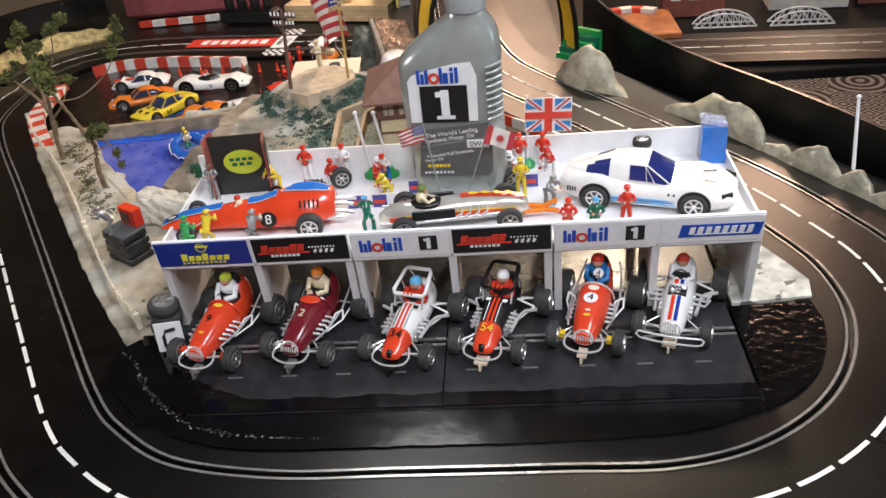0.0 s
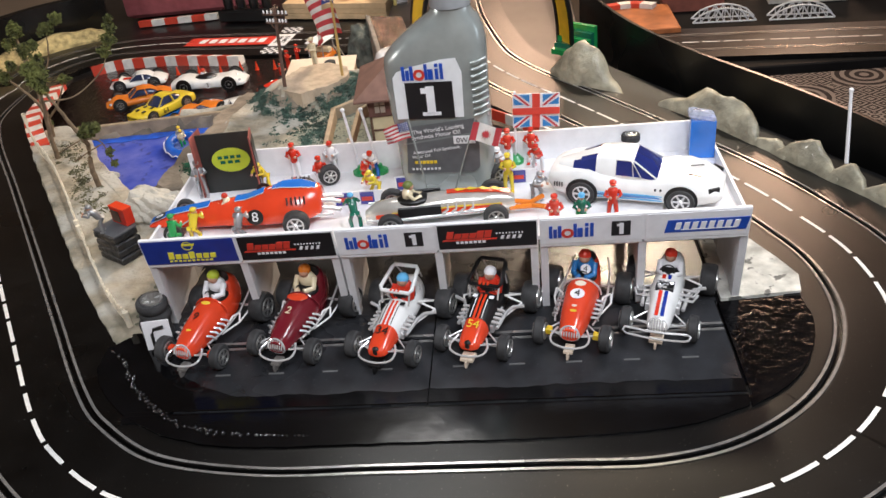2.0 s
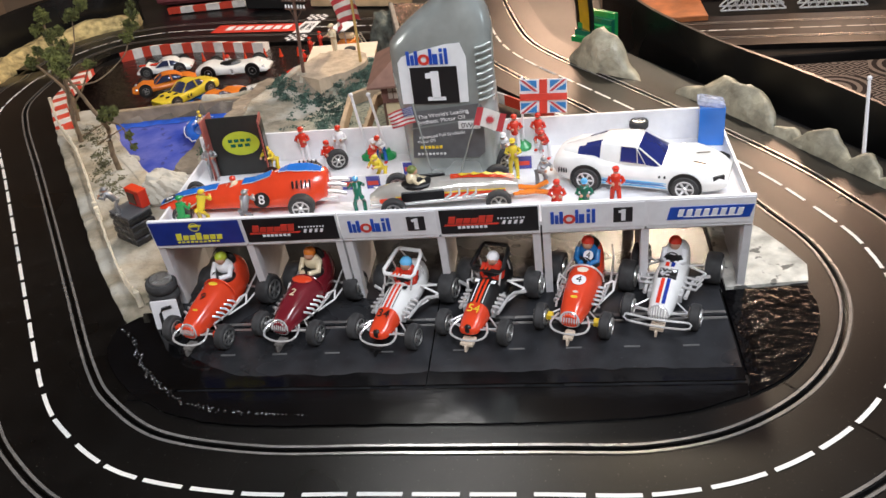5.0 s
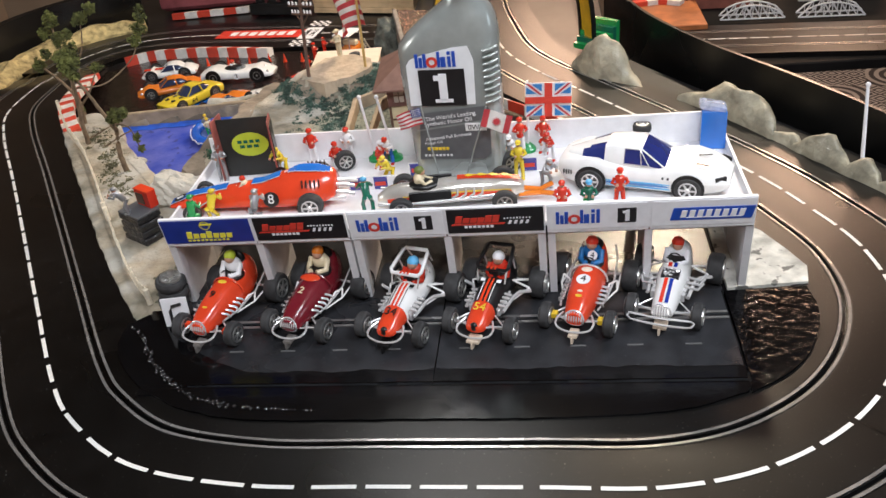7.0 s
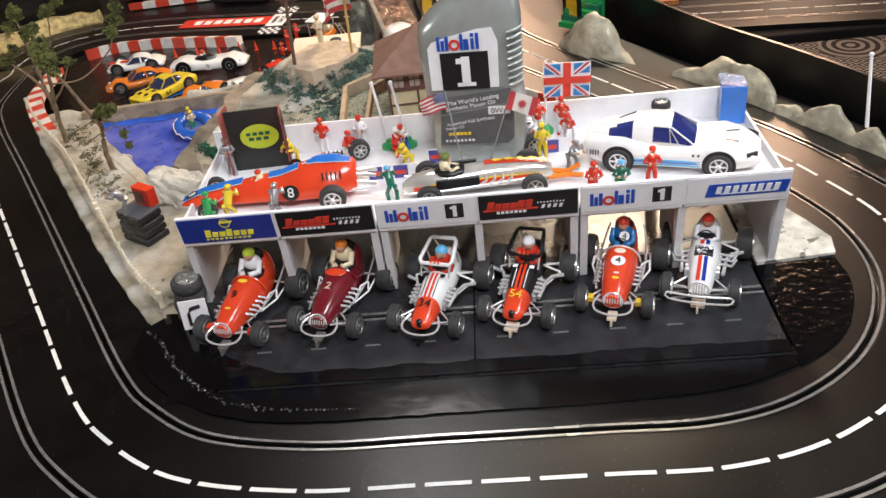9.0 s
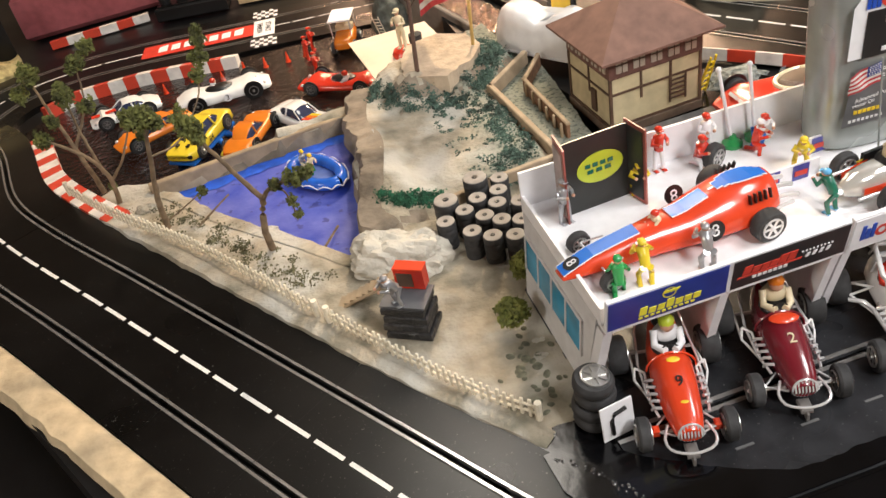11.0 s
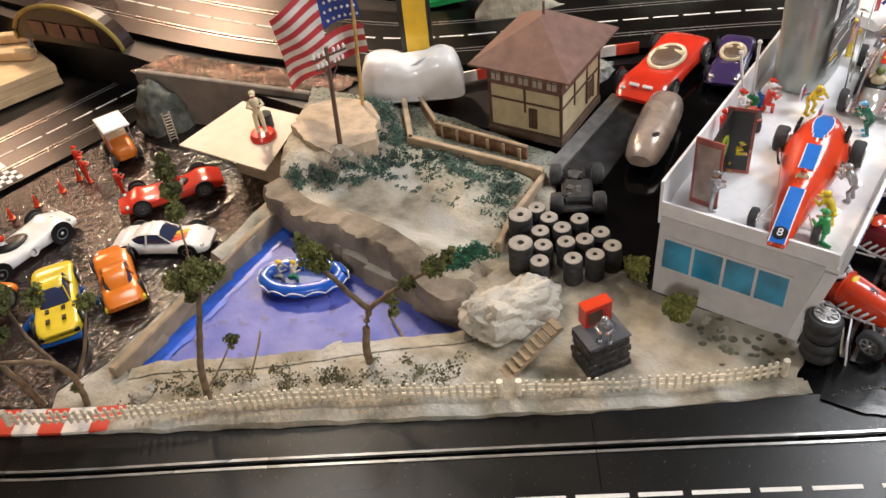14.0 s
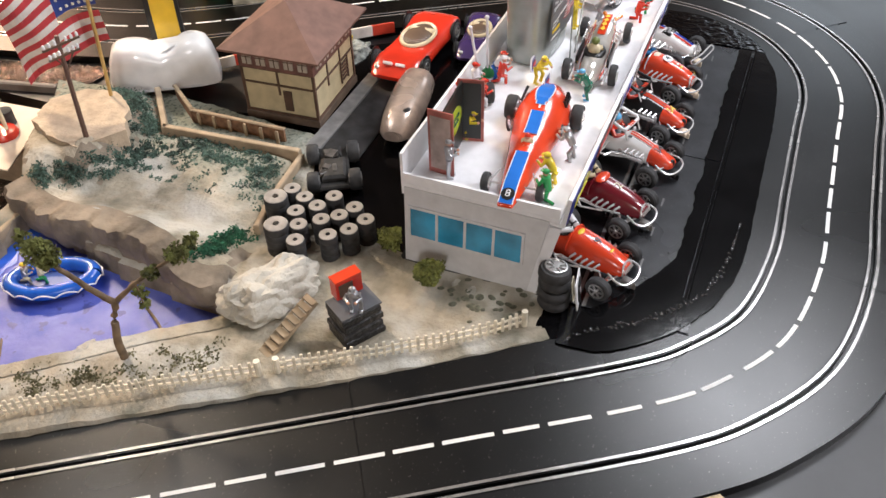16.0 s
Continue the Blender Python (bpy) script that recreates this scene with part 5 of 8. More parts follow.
roundel(long_red, pose(-0.022, -0.0292, 0.021, 104, 180, 180), "8", 0.0085, M_BLACK, M_WHITE)
for s in (-1, 1):
    wheel(long_red, 0.066, s * 0.028, 0.0100, 0.007)
    wheel(long_red, -0.064, s * 0.0365, 0.0138, 0.012, M_CHROME)
for k, (y, z) in enumerate(((-0.012, 0.016), (-0.005, 0.021), (0.005, 0.021), (0.012, 0.016))):
    rail_part("tail_pipe", [[(-0.084, y, z), (-0.099, y * 1.15, z - 0.001), (-0.108, y * 1.3, z - 0.003)]], 0.0021, M_CHROME, long_red, "bright exhaust pipe behind the tail")
rail_part("axle", [[(0.066, -0.028, 0.0115), (0.066, 0.028, 0.0115)]], 0.001, M_CHROME, long_red)
for s in (-1, 1):
    rail_part("exhaust", [[(-0.03, s * 0.024, 0.012), (-0.1, s * 0.020, 0.012)]], 0.0018, M_CHROME, long_red)
    rail_part("front_link", [[(0.050, s * 0.016, 0.018), (0.066, s * 0.024, 0.012)]], 0.0008, M_CHROME, long_red)
for s in (-1, 1):
    for k in range(5):
        bm = B()
        box(bm, (-0.056 - k * 0.0045, s * 0.0235, 0.033), (0.0012, 0.003, 0.008), m=Matrix.Rotation(radians(s * 20), 4, "X"))
        part("vent_slot", bm, M_BLACK, long_red)

# silver and red roadster
sil = tagged(empty("vintage_roadster", pose(0.030, 0.040, DECK, 0, 0, 4)), "silver vintage roadster with red flames on the garage roof", "slot car")
S = [(-0.090, 0.006, 0.010, 0.018), (-0.078, 0.014, 0.007, 0.027), (-0.060, 0.017, 0.006, 0.030), (-0.040, 0.0185, 0.006, 0.030), (-0.015, 0.0185, 0.006, 0.032), (0.010, 0.018, 0.006, 0.033), (0.035, 0.017, 0.006, 0.031), (0.058, 0.015, 0.007, 0.028), (0.072, 0.010, 0.009, 0.022)]
bm = B()
loft(bm, [section(x, w, a, b, 0.7, 20, 2.6) for x, w, a, b in S])
part("body", bm, mat("polished_alloy", (0.75, 0.72, 0.66), 0.16, 0.55, var=0.1, coat=0.5), sil, smooth=50)
bm = B()
for s in (-1, 1):
    loft(bm, [[(x, s * (w * 0.96 + 0.0008), a + (b - a) * q) for q in (0.30, 0.45, 0.62)] for x, w, a, b in S[1:-1]], close=False)
for x0, x1, w in ((0.0, 0.068, 0.005),):
    loft(bm, [[(x0 + (x1 - x0) * k / 6, y, 0.0335 - 0.006 * (k / 6) ** 2) for y in (-w, 0, w)] for k in range(7)], close=False)
part("flame_decal", bm, RED2, sil)
for k in range(4):
    bm = B()
    x = 0.012 + k * 0.013
    _new(bm, [(x, -0.0035, 0.0348 - 0.10 * max(0, x - 0.03)), (x + 0.010, 0, 0.0345 - 0.13 * max(0, x - 0.02)), (x, 0.0035, 0.0348 - 0.10 * max(0, x - 0.03)), (x - 0.004, 0, 0.0350 - 0.08 * max(0, x - 0.03))], [(0, 1, 2, 3)])
    part("gold_flame", bm, GOLD, sil)
for s in (-1, 1):
    for q, c in ((0.36, M_WHITE), (0.68, GOLD)):
        bm = B()
        loft(bm, [[(x, s * (w * 0.97 + 0.0012), a + (b - a) * (q + d)) for d in (-0.035, 0.035)] for x, w, a, b in S[2:-1]], close=False)
        part("pinstripe", bm, c, sil)
    bm = B()
    box(bm, (-0.030, s * 0.0195, 0.0225), (0.046, 0.0030, 0.0120), ch=0.001)
    part("cockpit_side", bm, M_BLACK, sil, "black cockpit panel")
    for k in range(4):
        rail_part("header", [[(0.000 + k * 0.009, s * 0.0165, 0.026), (0.000 + k * 0.009, s * 0.0225, 0.023), (-0.006 + k * 0.009, s * 0.0225, 0.019)]], 0.0013, M_CHROME, sil)
bm = B()
ball(bm, (-0.036, 0, 0.0285), 0.016, 1.2, 0.9, 0.3, 14)
part("cockpit", bm, M_BLACK, sil, smooth=60)
bm = B()
driver_head(bm, (-0.040, 0, 0.043), 1, 0, 2)
part("driver", bm, [CREAM, mat("olive_paint", (0.16, 0.20, 0.05), 0.5), M_SKIN], sil, smooth=50)
for x in (-0.062, 0.050):
    for s in (-1, 1):
        wheel(sil, x, s * 0.029, 0.0135, 0.009)
bm = B()
for x in (-0.062, 0.050):
    tube(bm, [(x, -0.03, 0.0135), (x, 0.03, 0.0135)], 0.001, 7)
for s in (-1, 1):
    tube(bm, [(0.045, s * 0.019, 0.018), (-0.05, s * 0.021, 0.015), (-0.088, s * 0.02, 0.016)], 0.0016, 8)
part("exhaust", bm, M_CHROME, sil, smooth=50)
bm = B()
for s in (-1, 1):
    tube(bm, [(0.066, s * 0.008, 0.010), (0.090, s * 0.004, 0.008), (0.104, s * 0.012, 0.010)], 0.003, 8)
part("tow_frame", bm, ORANGE, sil)

# ---- little house ----
hx0, hx1, hy0, hy1 = -0.104, 0.022, 0.374, 0.482
house = tagged(empty("signal_house", pose((hx0 + hx1) / 2, (hy0 + hy1) / 2, 0.0, 0, 0, 4)), "small half-timbered model house with brown pyramid roof", "model house")
hw, hd = 0.062, 0.053
bm = B()
box(bm, (0, 0, 0.006), (hw * 2 + 0.006, hd * 2 + 0.006, 0.012), ch=0.001)
part("plinth", bm, mat("plinth_brown", (0.13, 0.09, 0.065), 0.8, var=0.2), house)
bm = B()
box(bm, (0, 0, 0.046), (hw * 2, hd * 2, 0.070))
part("wall", bm, INFILL, house)
bm = B()
box(bm, (0, 0, 0.096), (hw * 2 + 0.004, hd * 2 + 0.004, 0.032))
part("upper_wall", bm, mat("upper_brown", (0.16, 0.075, 0.06), 0.7, var=0.2, scale=80), house)
bm = B()
for s in (-1, 1):
    for x in (-hw, -hw * 0.33, hw * 0.33, hw):
        box(bm, (x, s * hd, 0.062), (0.003, 0.003, 0.038))
    for y in (-hd, 0, hd):
        box(bm, (s * hw, y, 0.062), (0.003, 0.003, 0.038))
    for z in (0.014, 0.058, 0.080):
        box(bm, (0, s * hd, z), (hw * 2 + 0.003, 0.0032, 0.0025))
        box(bm, (s * hw, 0, z), (0.0032, hd * 2 + 0.003, 0.0025))
    for x in (-hw, hw):
        box(bm, (x, s * hd, 0.045), (0.0036, 0.0036, 0.068))
part("timber_frame", bm, BEAM, house)
WINP = mat("window_pale", (0.42, 0.36, 0.30), 0.3)
for k in range(-2, 3):
    for s in (-1, 1):
        for c, d in (((k * 0.0235, s * (hd + 0.0025), 0.097), (0.015, 0.002, 0.022)), ((s * (hw + 0.0025), k * 0.0205, 0.097), (0.002, 0.0135, 0.022))):
            bm = B()
            box(bm, c, d)
            win = part("window", bm, WINP, house)
            bm = B()
            box(bm, c, (d[0] if d[0] > 0.005 else 0.0032, d[1] if d[1] > 0.005 else 0.0032, 0.0012))
            box(bm, c, (0.0012 if d[0] > 0.005 else 0.0032, 0.0012 if d[1] > 0.005 else 0.0032, d[2]))
            part("glazing_bar", bm, BEAM, win)
bm = B()
box(bm, (-hw - 0.001, -0.012, 0.036), (0.003, 0.012, 0.030))
part("door", bm, BEAM, house, "narrow brown door")
for k in range(5):
    bm = B()
    box(bm, (0.030, -hd - 0.0015, 0.028 + k * 0.006), (0.022, 0.002, 0.002))
    part("shutter_slat", bm, BEAM, house)
for x in (0.019, 0.041):
    bm = B()
    box(bm, (x, -hd - 0.0015, 0.040), (0.002, 0.002, 0.034))
    part("shutter_stile", bm, BEAM, house)
bm = B()
e = 0.020
P = [(-hw - e, -hd - e, 0.112), (hw + e, -hd - e, 0.112), (hw + e, hd + e, 0.112), (-hw - e, hd + e, 0.112), (-0.012, 0, 0.158), (0.012, 0, 0.158),
     (-hw - e, -hd - e, 0.109), (hw + e, -hd - e, 0.109), (hw + e, hd + e, 0.109), (-hw - e, hd + e, 0.109)]
_new(bm, P, [(0, 1, 5, 4), (1, 2, 5), (2, 3, 4, 5), (3, 0, 4), (0, 6, 7, 1), (1, 7, 8, 2), (2, 8, 9, 3), (3, 9, 6, 0), (9, 8, 7, 6)])
part("roof", bm, BROWN, house)
bm = B()
lathe(bm, [(0.0022, 0.155), (0.0016, 0.175)], 8)
part("finial", bm, BROWN, house)

# ---- low walls round the terrace ----
def wall_run(pts, w, h, name, material, label):
    bm = B()
    for a, b in zip(pts, pts[1:]):
        d = Vector(b) - Vector(a)
        c = (Vector(a) + Vector(b)) / 2
        box(bm, (c.x, c.y, c.z + h / 2), (d.xy.length + w, w, h), rz=math.degrees(math.atan2(d.y, d.x)), ch=0.0012)
    return tagged(part(name, bm, material), label, "wall", kind="structure")


M_KERB = mat("tan_edging", (0.40, 0.31, 0.21), 0.8, var=0.15)
wall_run([(-0.121, 0.621, 0.0), (-0.196, 0.553, 0.0), (-0.181, 0.357, 0.0)], 0.008, 0.022, "terrace_wall", M_KERB, "tan low wall along the terrace")
wall_run([(-0.183, 0.351, 0.0), (-0.273, 0.342, 0.0), (-0.322, 0.331, 0.0)], 0.007, 0.016, "terrace_wall", M_KERB, "tan low wall above the barrels")
wall_run([(-0.106, 0.600, 0.0), (-0.150, 0.541, 0.0), (-0.146, 0.399, 0.0)], 0.004, 0.020, "garden_wall", mat("brick_brown", (0.22, 0.12, 0.07), 0.8, var=0.3, scale=120), "thin brown brick wall beside the house")
wall_run([(-0.107, 0.600, 0.0198), (-0.150, 0.541, 0.0198), (-0.146, 0.399, 0.0198)], 0.0062, 0.003, "garden_wall", M_KERB, "pale coping on the brown brick wall")
bp_ = tagged(empty("coping_posts"), "short tan posts against the brown brick wall", "posts", kind="structure")
for k in range(6):
    y = 0.53 - k * 0.025
    bm = B()
    box(bm, (-0.1525, y, 0.010), (0.003, 0.004, 0.020), ch=0.0005)
    part("post", bm, M_KERB, bp_)

# ---- barrels ----
spots = [(-0.294, 0.318), (-0.267, 0.312), (-0.302, 0.287), (-0.285, 0.268), (-0.262, 0.258), (-0.322, 0.272), (-0.305, 0.252), (-0.291, 0.236), (-0.272, 0.226), (-0.337, 0.292), (-0.347, 0.262), (-0.326, 0.232), (-0.309, 0.214), (-0.287, 0.204), (-0.276, 0.290)]
for k, (x, y) in enumerate(spots):
    big = k in (0, 9)
    r, h = (0.0145, 0.040) if big else (0.0108, 0.034)
    d = empty("tyre_stack", pose(x, y, 0.0))
    tagged(d, "stack of dark grey tyres with pale top", "tyre stack", group="tyre stacks beside the garage")
    bm = B()
    for j in range(4):
        z = h * j / 4
        lathe(bm, [(r * 0.93, z), (r, z + h * 0.05), (r, z + h * 0.20), (r * 0.93, z + h * 0.25)], 16, mi=0)
    part("tyre", bm, M_TYRE, d, smooth=35)
    bm = B()
    lathe(bm, [(r * 0.95, h), (r * 0.90, h + 0.0008), (r * 0.28, h + 0.0008), (r * 0.22, h - 0.002)], 16)
    part("top_disc", bm, mat("pale_foam", (0.34, 0.31, 0.275), 0.8, var=0.2), d)
    bm = B()
    lathe(bm, [(r * 0.22, h + 0.0004), (r * 0.2, h + 0.0012)], 10)
    part("bore", bm, M_BLACK, d)

# ---- spare wheels stacked at the corner, with a corner sign ----
st = tagged(empty("spare_wheel_stack", pose(-0.307, -0.026, 0.0, 4, 6, 0)), "stack of black spare wheels at the garage corner", "wheel stack")
for k in range(4):
    bm = B()
    z = 0.001 + k * 0.0125
    lathe(bm, [(0.011, z), (0.0155, z), (0.0175, z + 0.003), (0.0175, z + 0.009), (0.0155, z + 0.012), (0.011, z + 0.012)], 24, Matrix.Translation((0.001 * (-1) ** k, 0.0015 * k, 0)))
    w = part("tyre", bm, M_TYRE, st, smooth=35)
bm = B()
lathe(bm, [(0.0124, 0.050), (0.0122, 0.0528), (0.0108, 0.0530), (0.0100, 0.0512), (0.004, 0.0512), (0.0034, 0.0530), (0.0005, 0.0530)], 22, Matrix.Translation((0, 0.0045, 0)))
for k in range(8):
    a = 2 * math.pi * k / 8
    box(bm, (0.007 * math.cos(a), 0.0045 + 0.007 * math.sin(a), 0.0519), (0.0075, 0.0017, 0.0018), rz=math.degrees(a))
part("rim", bm, M_RIM, w, smooth=30)
sg = tagged(empty("corner_sign", pose(-0.294, -0.052, 0.0, -8, 0, 8)), "white corner sign with a black bent arrow", "sign")
bm = B()
box(bm, (0, 0, 0.020), (0.030, 0.0015, 0.036), ch=0.0005)
part("board", bm, M_WHITE, sg)
bm = B()
tube(bm, [(-0.006, -0.0016, 0.008), (-0.006, -0.0016, 0.022), (-0.003, -0.0016, 0.028), (0.008, -0.0016, 0.030)], 0.0019, 6)
part("arrow", bm, M_BLACK, sg)
bm = B()
box(bm, (0.006, 0.006, 0.014), (0.012, 0.0015, 0.028))
part("stake", bm, M_FENCE, sg)

# ---- fence along the landscape ----
F1 = [(-0.792, 0.628), (-0.745, 0.556), (-0.695, 0.488), (-0.646, 0.428), (-0.582, 0.335), (-0.505, 0.212)]
F2 = [(-0.497, 0.200), (-0.441, 0.114), (-0.394, 0.046), (-0.348, -0.008)]


def fence(pts, label):
    f = tagged(empty("picket_fence"), label, "fence", group="cream fences along the track")
    line = spline([(x, y, 0) for x, y in pts], 0.0060)
    z0 = 0.002
    for dz in (0.005, 0.013):
        bm = B()
        tube(bm, [p + Vector((0, 0, z0 + dz + 0.001 * math.sin(i * 0.9))) for i, p in enumerate(line)], 0.0014, 6)
        part("rail", bm, M_FENCE, f)
    me = None
    for i, p in enumerate(line):
        d = line[min(i + 1, len(line) - 1)] - line[max(i - 1, 0)]
        if me is None:
            bm = B()
            box(bm, (0, 0, 0.0095), (0.0029, 0.0022, 0.020), ch=0.0004)
            ob = part("picket", bm, M_FENCE, f)
            me = ob.data
        else:
            ob = new("picket", me)
            ob.parent = f
        ob.matrix_local = pose(p.x, p.y, z0, random.uniform(-4, 4), random.uniform(-3, 3), math.degrees(math.atan2(d.y, d.x)))
    for p in (line[0], line[-1]):
        bm = B()
        tube(bm, [(p.x, p.y, z0), (p.x, p.y, z0 + 0.021)], 0.0034, 8)
        part("end_post", bm, M_FENCE, f)
    return f


fence(F1, "cream plastic picket fence along the pond bank")
fence(F2, "cream plastic picket fence beside the camera stand")

# ---- trees ----
def clump(bm, c, r, n, rng):
    for _ in range(n):
        v = Vector((rng.gauss(0, 1), rng.gauss(0, 1), rng.gauss(0, 1))).normalized() * r * rng.random() ** 0.45
        p = Vector(c) + v
        a = Vector((rng.gauss(0, 1), rng.gauss(0, 1), rng.gauss(0, 1))).normalized()
        b = a.orthogonal().normalized()
        s = rng.uniform(0.0014, 0.0032)
        _new(bm, [p - a * s, p + b * s * 0.6, p + a * s, p - b * s * 0.6], [(0, 1, 2, 3)])


def tree(m, limbs, clumps, label, seed):
    rng = random.Random(seed)
    t = tagged(empty("model_tree", m), label, "tree", group="thin model trees on the pond bank")
    bm = B()
    for pts, r0, r1 in limbs:
        line = spline(pts, 0.006)
        n = len(line) - 1
        tube(bm, [p + Vector((rng.uniform(-1, 1), rng.uniform(-1, 1), 0)) * 0.0006 for p in line], [r0 + (r1 - r0) * i / n for i in range(n + 1)], 8)
    part("trunk", bm, M_BARK, t, smooth=60)
    bm = B()
    for c, r in clumps:
        n = int(260 * (r / 0.012) ** 2)
        clump(bm, c, r, n, rng)
        for _ in range(5):
            clump(bm, Vector(c) + Vector((rng.uniform(-1, 1), rng.uniform(-1, 1), rng.uniform(-1, 1))) * r * 0.8, r * 0.45, n // 8, rng)
    part("crown", bm, M_LEAF, t)
    return t


tree(pose(-0.538, 0.357, -0.004), [([(0, 0, 0), (0.0, -0.002, 0.04), (0.010, -0.006, 0.080)], 0.0045, 0.0035), ([(0.010, -0.006, 0.078), (-0.010, -0.002, 0.118), (-0.036, 0.0, 0.175)], 0.0034, 0.002), ([(0.010, -0.006, 0.078), (0.022, -0.030, 0.103), (0.048, -0.060, 0.124)], 0.0030, 0.0014), ([(0.018, -0.022, 0.096), (0.034, -0.012, 0.085), (0.040, -0.008, 0.045)], 0.0013, 0.0007)],
     [((-0.038, 0.0, 0.182), 0.014), ((-0.042, 0.002, 0.196), 0.010), ((-0.032, 0.0, 0.168), 0.009), ((0.050, -0.062, 0.127), 0.012), ((0.064, -0.070, 0.132), 0.008), ((0.030, -0.045, 0.114), 0.008), ((0.040, -0.008, 0.066), 0.007), ((0.041, -0.008, 0.046), 0.006)], "forked model tree with sparse mossy clumps beside the pond", 1)
tree(pose(-0.660, 0.474, -0.004), [([(0, 0, 0), (0.004, -0.004, 0.05), (0.018, -0.012, 0.11), (0.028, -0.020, 0.160)], 0.0042, 0.0022), ([(0.002, 0, 0.012), (0.030, 0.004, 0.024), (0.055, 0.010, 0.034)], 0.0012, 0.0008), ([(0.018, -0.012, 0.11), (0.05, 0.03, 0.10), (0.085, 0.080, 0.125), (0.10, 0.10, 0.17)], 0.0015, 0.0009)],
     [((0.028, -0.020, 0.166), 0.016), ((0.040, -0.028, 0.158), 0.011), ((0.012, -0.010, 0.166), 0.011), ((0.020, -0.012, 0.140), 0.007), ((0.055, 0.010, 0.035), 0.007), ((0.094, 0.090, 0.150), 0.010), ((0.102, 0.098, 0.168), 0.012), ((0.108, 0.104, 0.186), 0.011), ((0.110, 0.106, 0.200), 0.008)], "slender model tree with a round mossy crown", 2)
tree(pose(-0.728, 0.592, -0.014), [([(0, 0, 0), (0.002, 0.002, 0.04), (-0.012, 0.0, 0.08), (-0.05, 0.012, 0.11)], 0.0038, 0.0018), ([(0.002, 0.002, 0.036), (0.026, 0.006, 0.06), (0.05, 0.01, 0.10)], 0.0024, 0.001), ([(-0.002, 0.001, 0.05), (-0.01, 0.02, 0.10), (-0.012, 0.03, 0.15)], 0.0026, 0.0012)],
     [((-0.055, 0.012, 0.114), 0.012), ((-0.034, 0.01, 0.135), 0.010), ((0.052, 0.010, 0.106), 0.010), ((-0.012, 0.032, 0.155), 0.014), ((0.012, 0.02, 0.140), 0.011), ((0.0, 0.004, 0.028), 0.006)], "bushy model tree with several mossy crowns", 3)
tree(pose(-0.752, 0.640, -0.016), [([(0, 0, 0), (-0.01, 0.01, 0.06), (-0.03, 0.04, 0.14), (-0.035, 0.05, 0.17)], 0.004, 0.0015), ([(-0.012, 0.014, 0.07), (0.02, 0.03, 0.12), (0.03, 0.04, 0.17)], 0.0025, 0.001)],
     [((-0.035, 0.05, 0.175), 0.015), ((-0.055, 0.05, 0.150), 0.012), ((0.03, 0.04, 0.175), 0.014), ((0.0, 0.03, 0.150), 0.011), ((0.05, 0.05, 0.19), 0.011)], "tall bushy model tree at the track bend", 4)


def bush(x, y, r, label, seed):
    rng = random.Random(seed)
    t = tagged(empty("bush", pose(x, y, 0.002)), label, "bush")
    bm = B()
    tube(bm, [(0, 0, 0), (0.001, 0, r * 0.8), (0.0, 0.001, r * 1.3)], [0.0014, 0.001, 0.0006], 6)
    part("stem", bm, M_BARK, t)
    bm = B()
    clump(bm, (0, 0, r * 1.15), r, int(420 * (r / 0.012) ** 2), rng)
    for _ in range(8):
        clump(bm, (rng.uniform(-1, 1) * r * 0.8, rng.uniform(-1, 1) * r * 0.8, r * rng.uniform(0.5, 1.9)), r * 0.45, 60, rng)
    part("crown", bm, mat("bright_foliage", (0.20, 0.22, 0.055), 0.9, var=0.5, scale=90), t)


bush(-0.328, 0.110, 0.0155, "ragged olive green bush on the sand", 11)
bush(-0.292, 0.172, 0.0140, "ragged olive green bush beside the garage wall", 12)

# ---- camera stand on the bank ----
cs = tagged(empty("camera_platform", pose(-0.418, 0.152, 0.0, 0, 0, -32)), "black stone block platform beside the fence", "platform")
for k in range(4):
    bm = B()
    box(bm, (0.0008 * (-1) ** k, 0, 0.0055 + k * 0.0105), (0.047 - 0.001 * k, 0.036, 0.0098), ch=0.0016)
    part("layer", bm, mat("black_stone", (0.018, 0.018, 0.020), 0.35, var=0.4, scale=90, bump=0.9, bscale=150), cs)
bm = B()
box(bm, (0, 0, 0.0435), (0.046, 0.035, 0.002))
part("top", bm, mat("slate_top", (0.10, 0.105, 0.115), 0.4), cs)
cb = tagged(empty("red_cabinet", pose(-0.408, 0.164, 0.0445, 0, 0, -32)), "small red box standing on the black platform", "box")
bm = B()
box(bm, (0, 0, 0.012), (0.030, 0.013, 0.024), ch=0.001)
part("body", bm, RED, cb)
bm = B()
box(bm, (0, 0, 0.0245), (0.031, 0.014, 0.002), ch=0.0004)
part("lid", bm, RED2, cb)
bm = B()
box(bm, (-0.004, -0.0072, 0.012), (0.016, 0.001, 0.016))
part("panel", bm, BEAM, cb)

# ---- wooden steps by the pond ----
sp = tagged(empty("wooden_steps", pose(-0.478, 0.226, -0.004, 0, 0, -25)), "short brown wooden staircase down to the pond", "steps")
for k in range(9):
    bm = B()
    box(bm, (k * 0.0075, 0, 0.004 + k * 0.0042), (0.007, 0.016, 0.0022))
    part("tread", bm, M_WOODW, sp)
for s in (-1, 1):
    bm = B()
    tube(bm, [(-0.004, s * 0.0085, 0.0), (0.064, s * 0.0085, 0.038)], 0.0018, 6)
    part("stringer", bm, M_WOODW, sp)

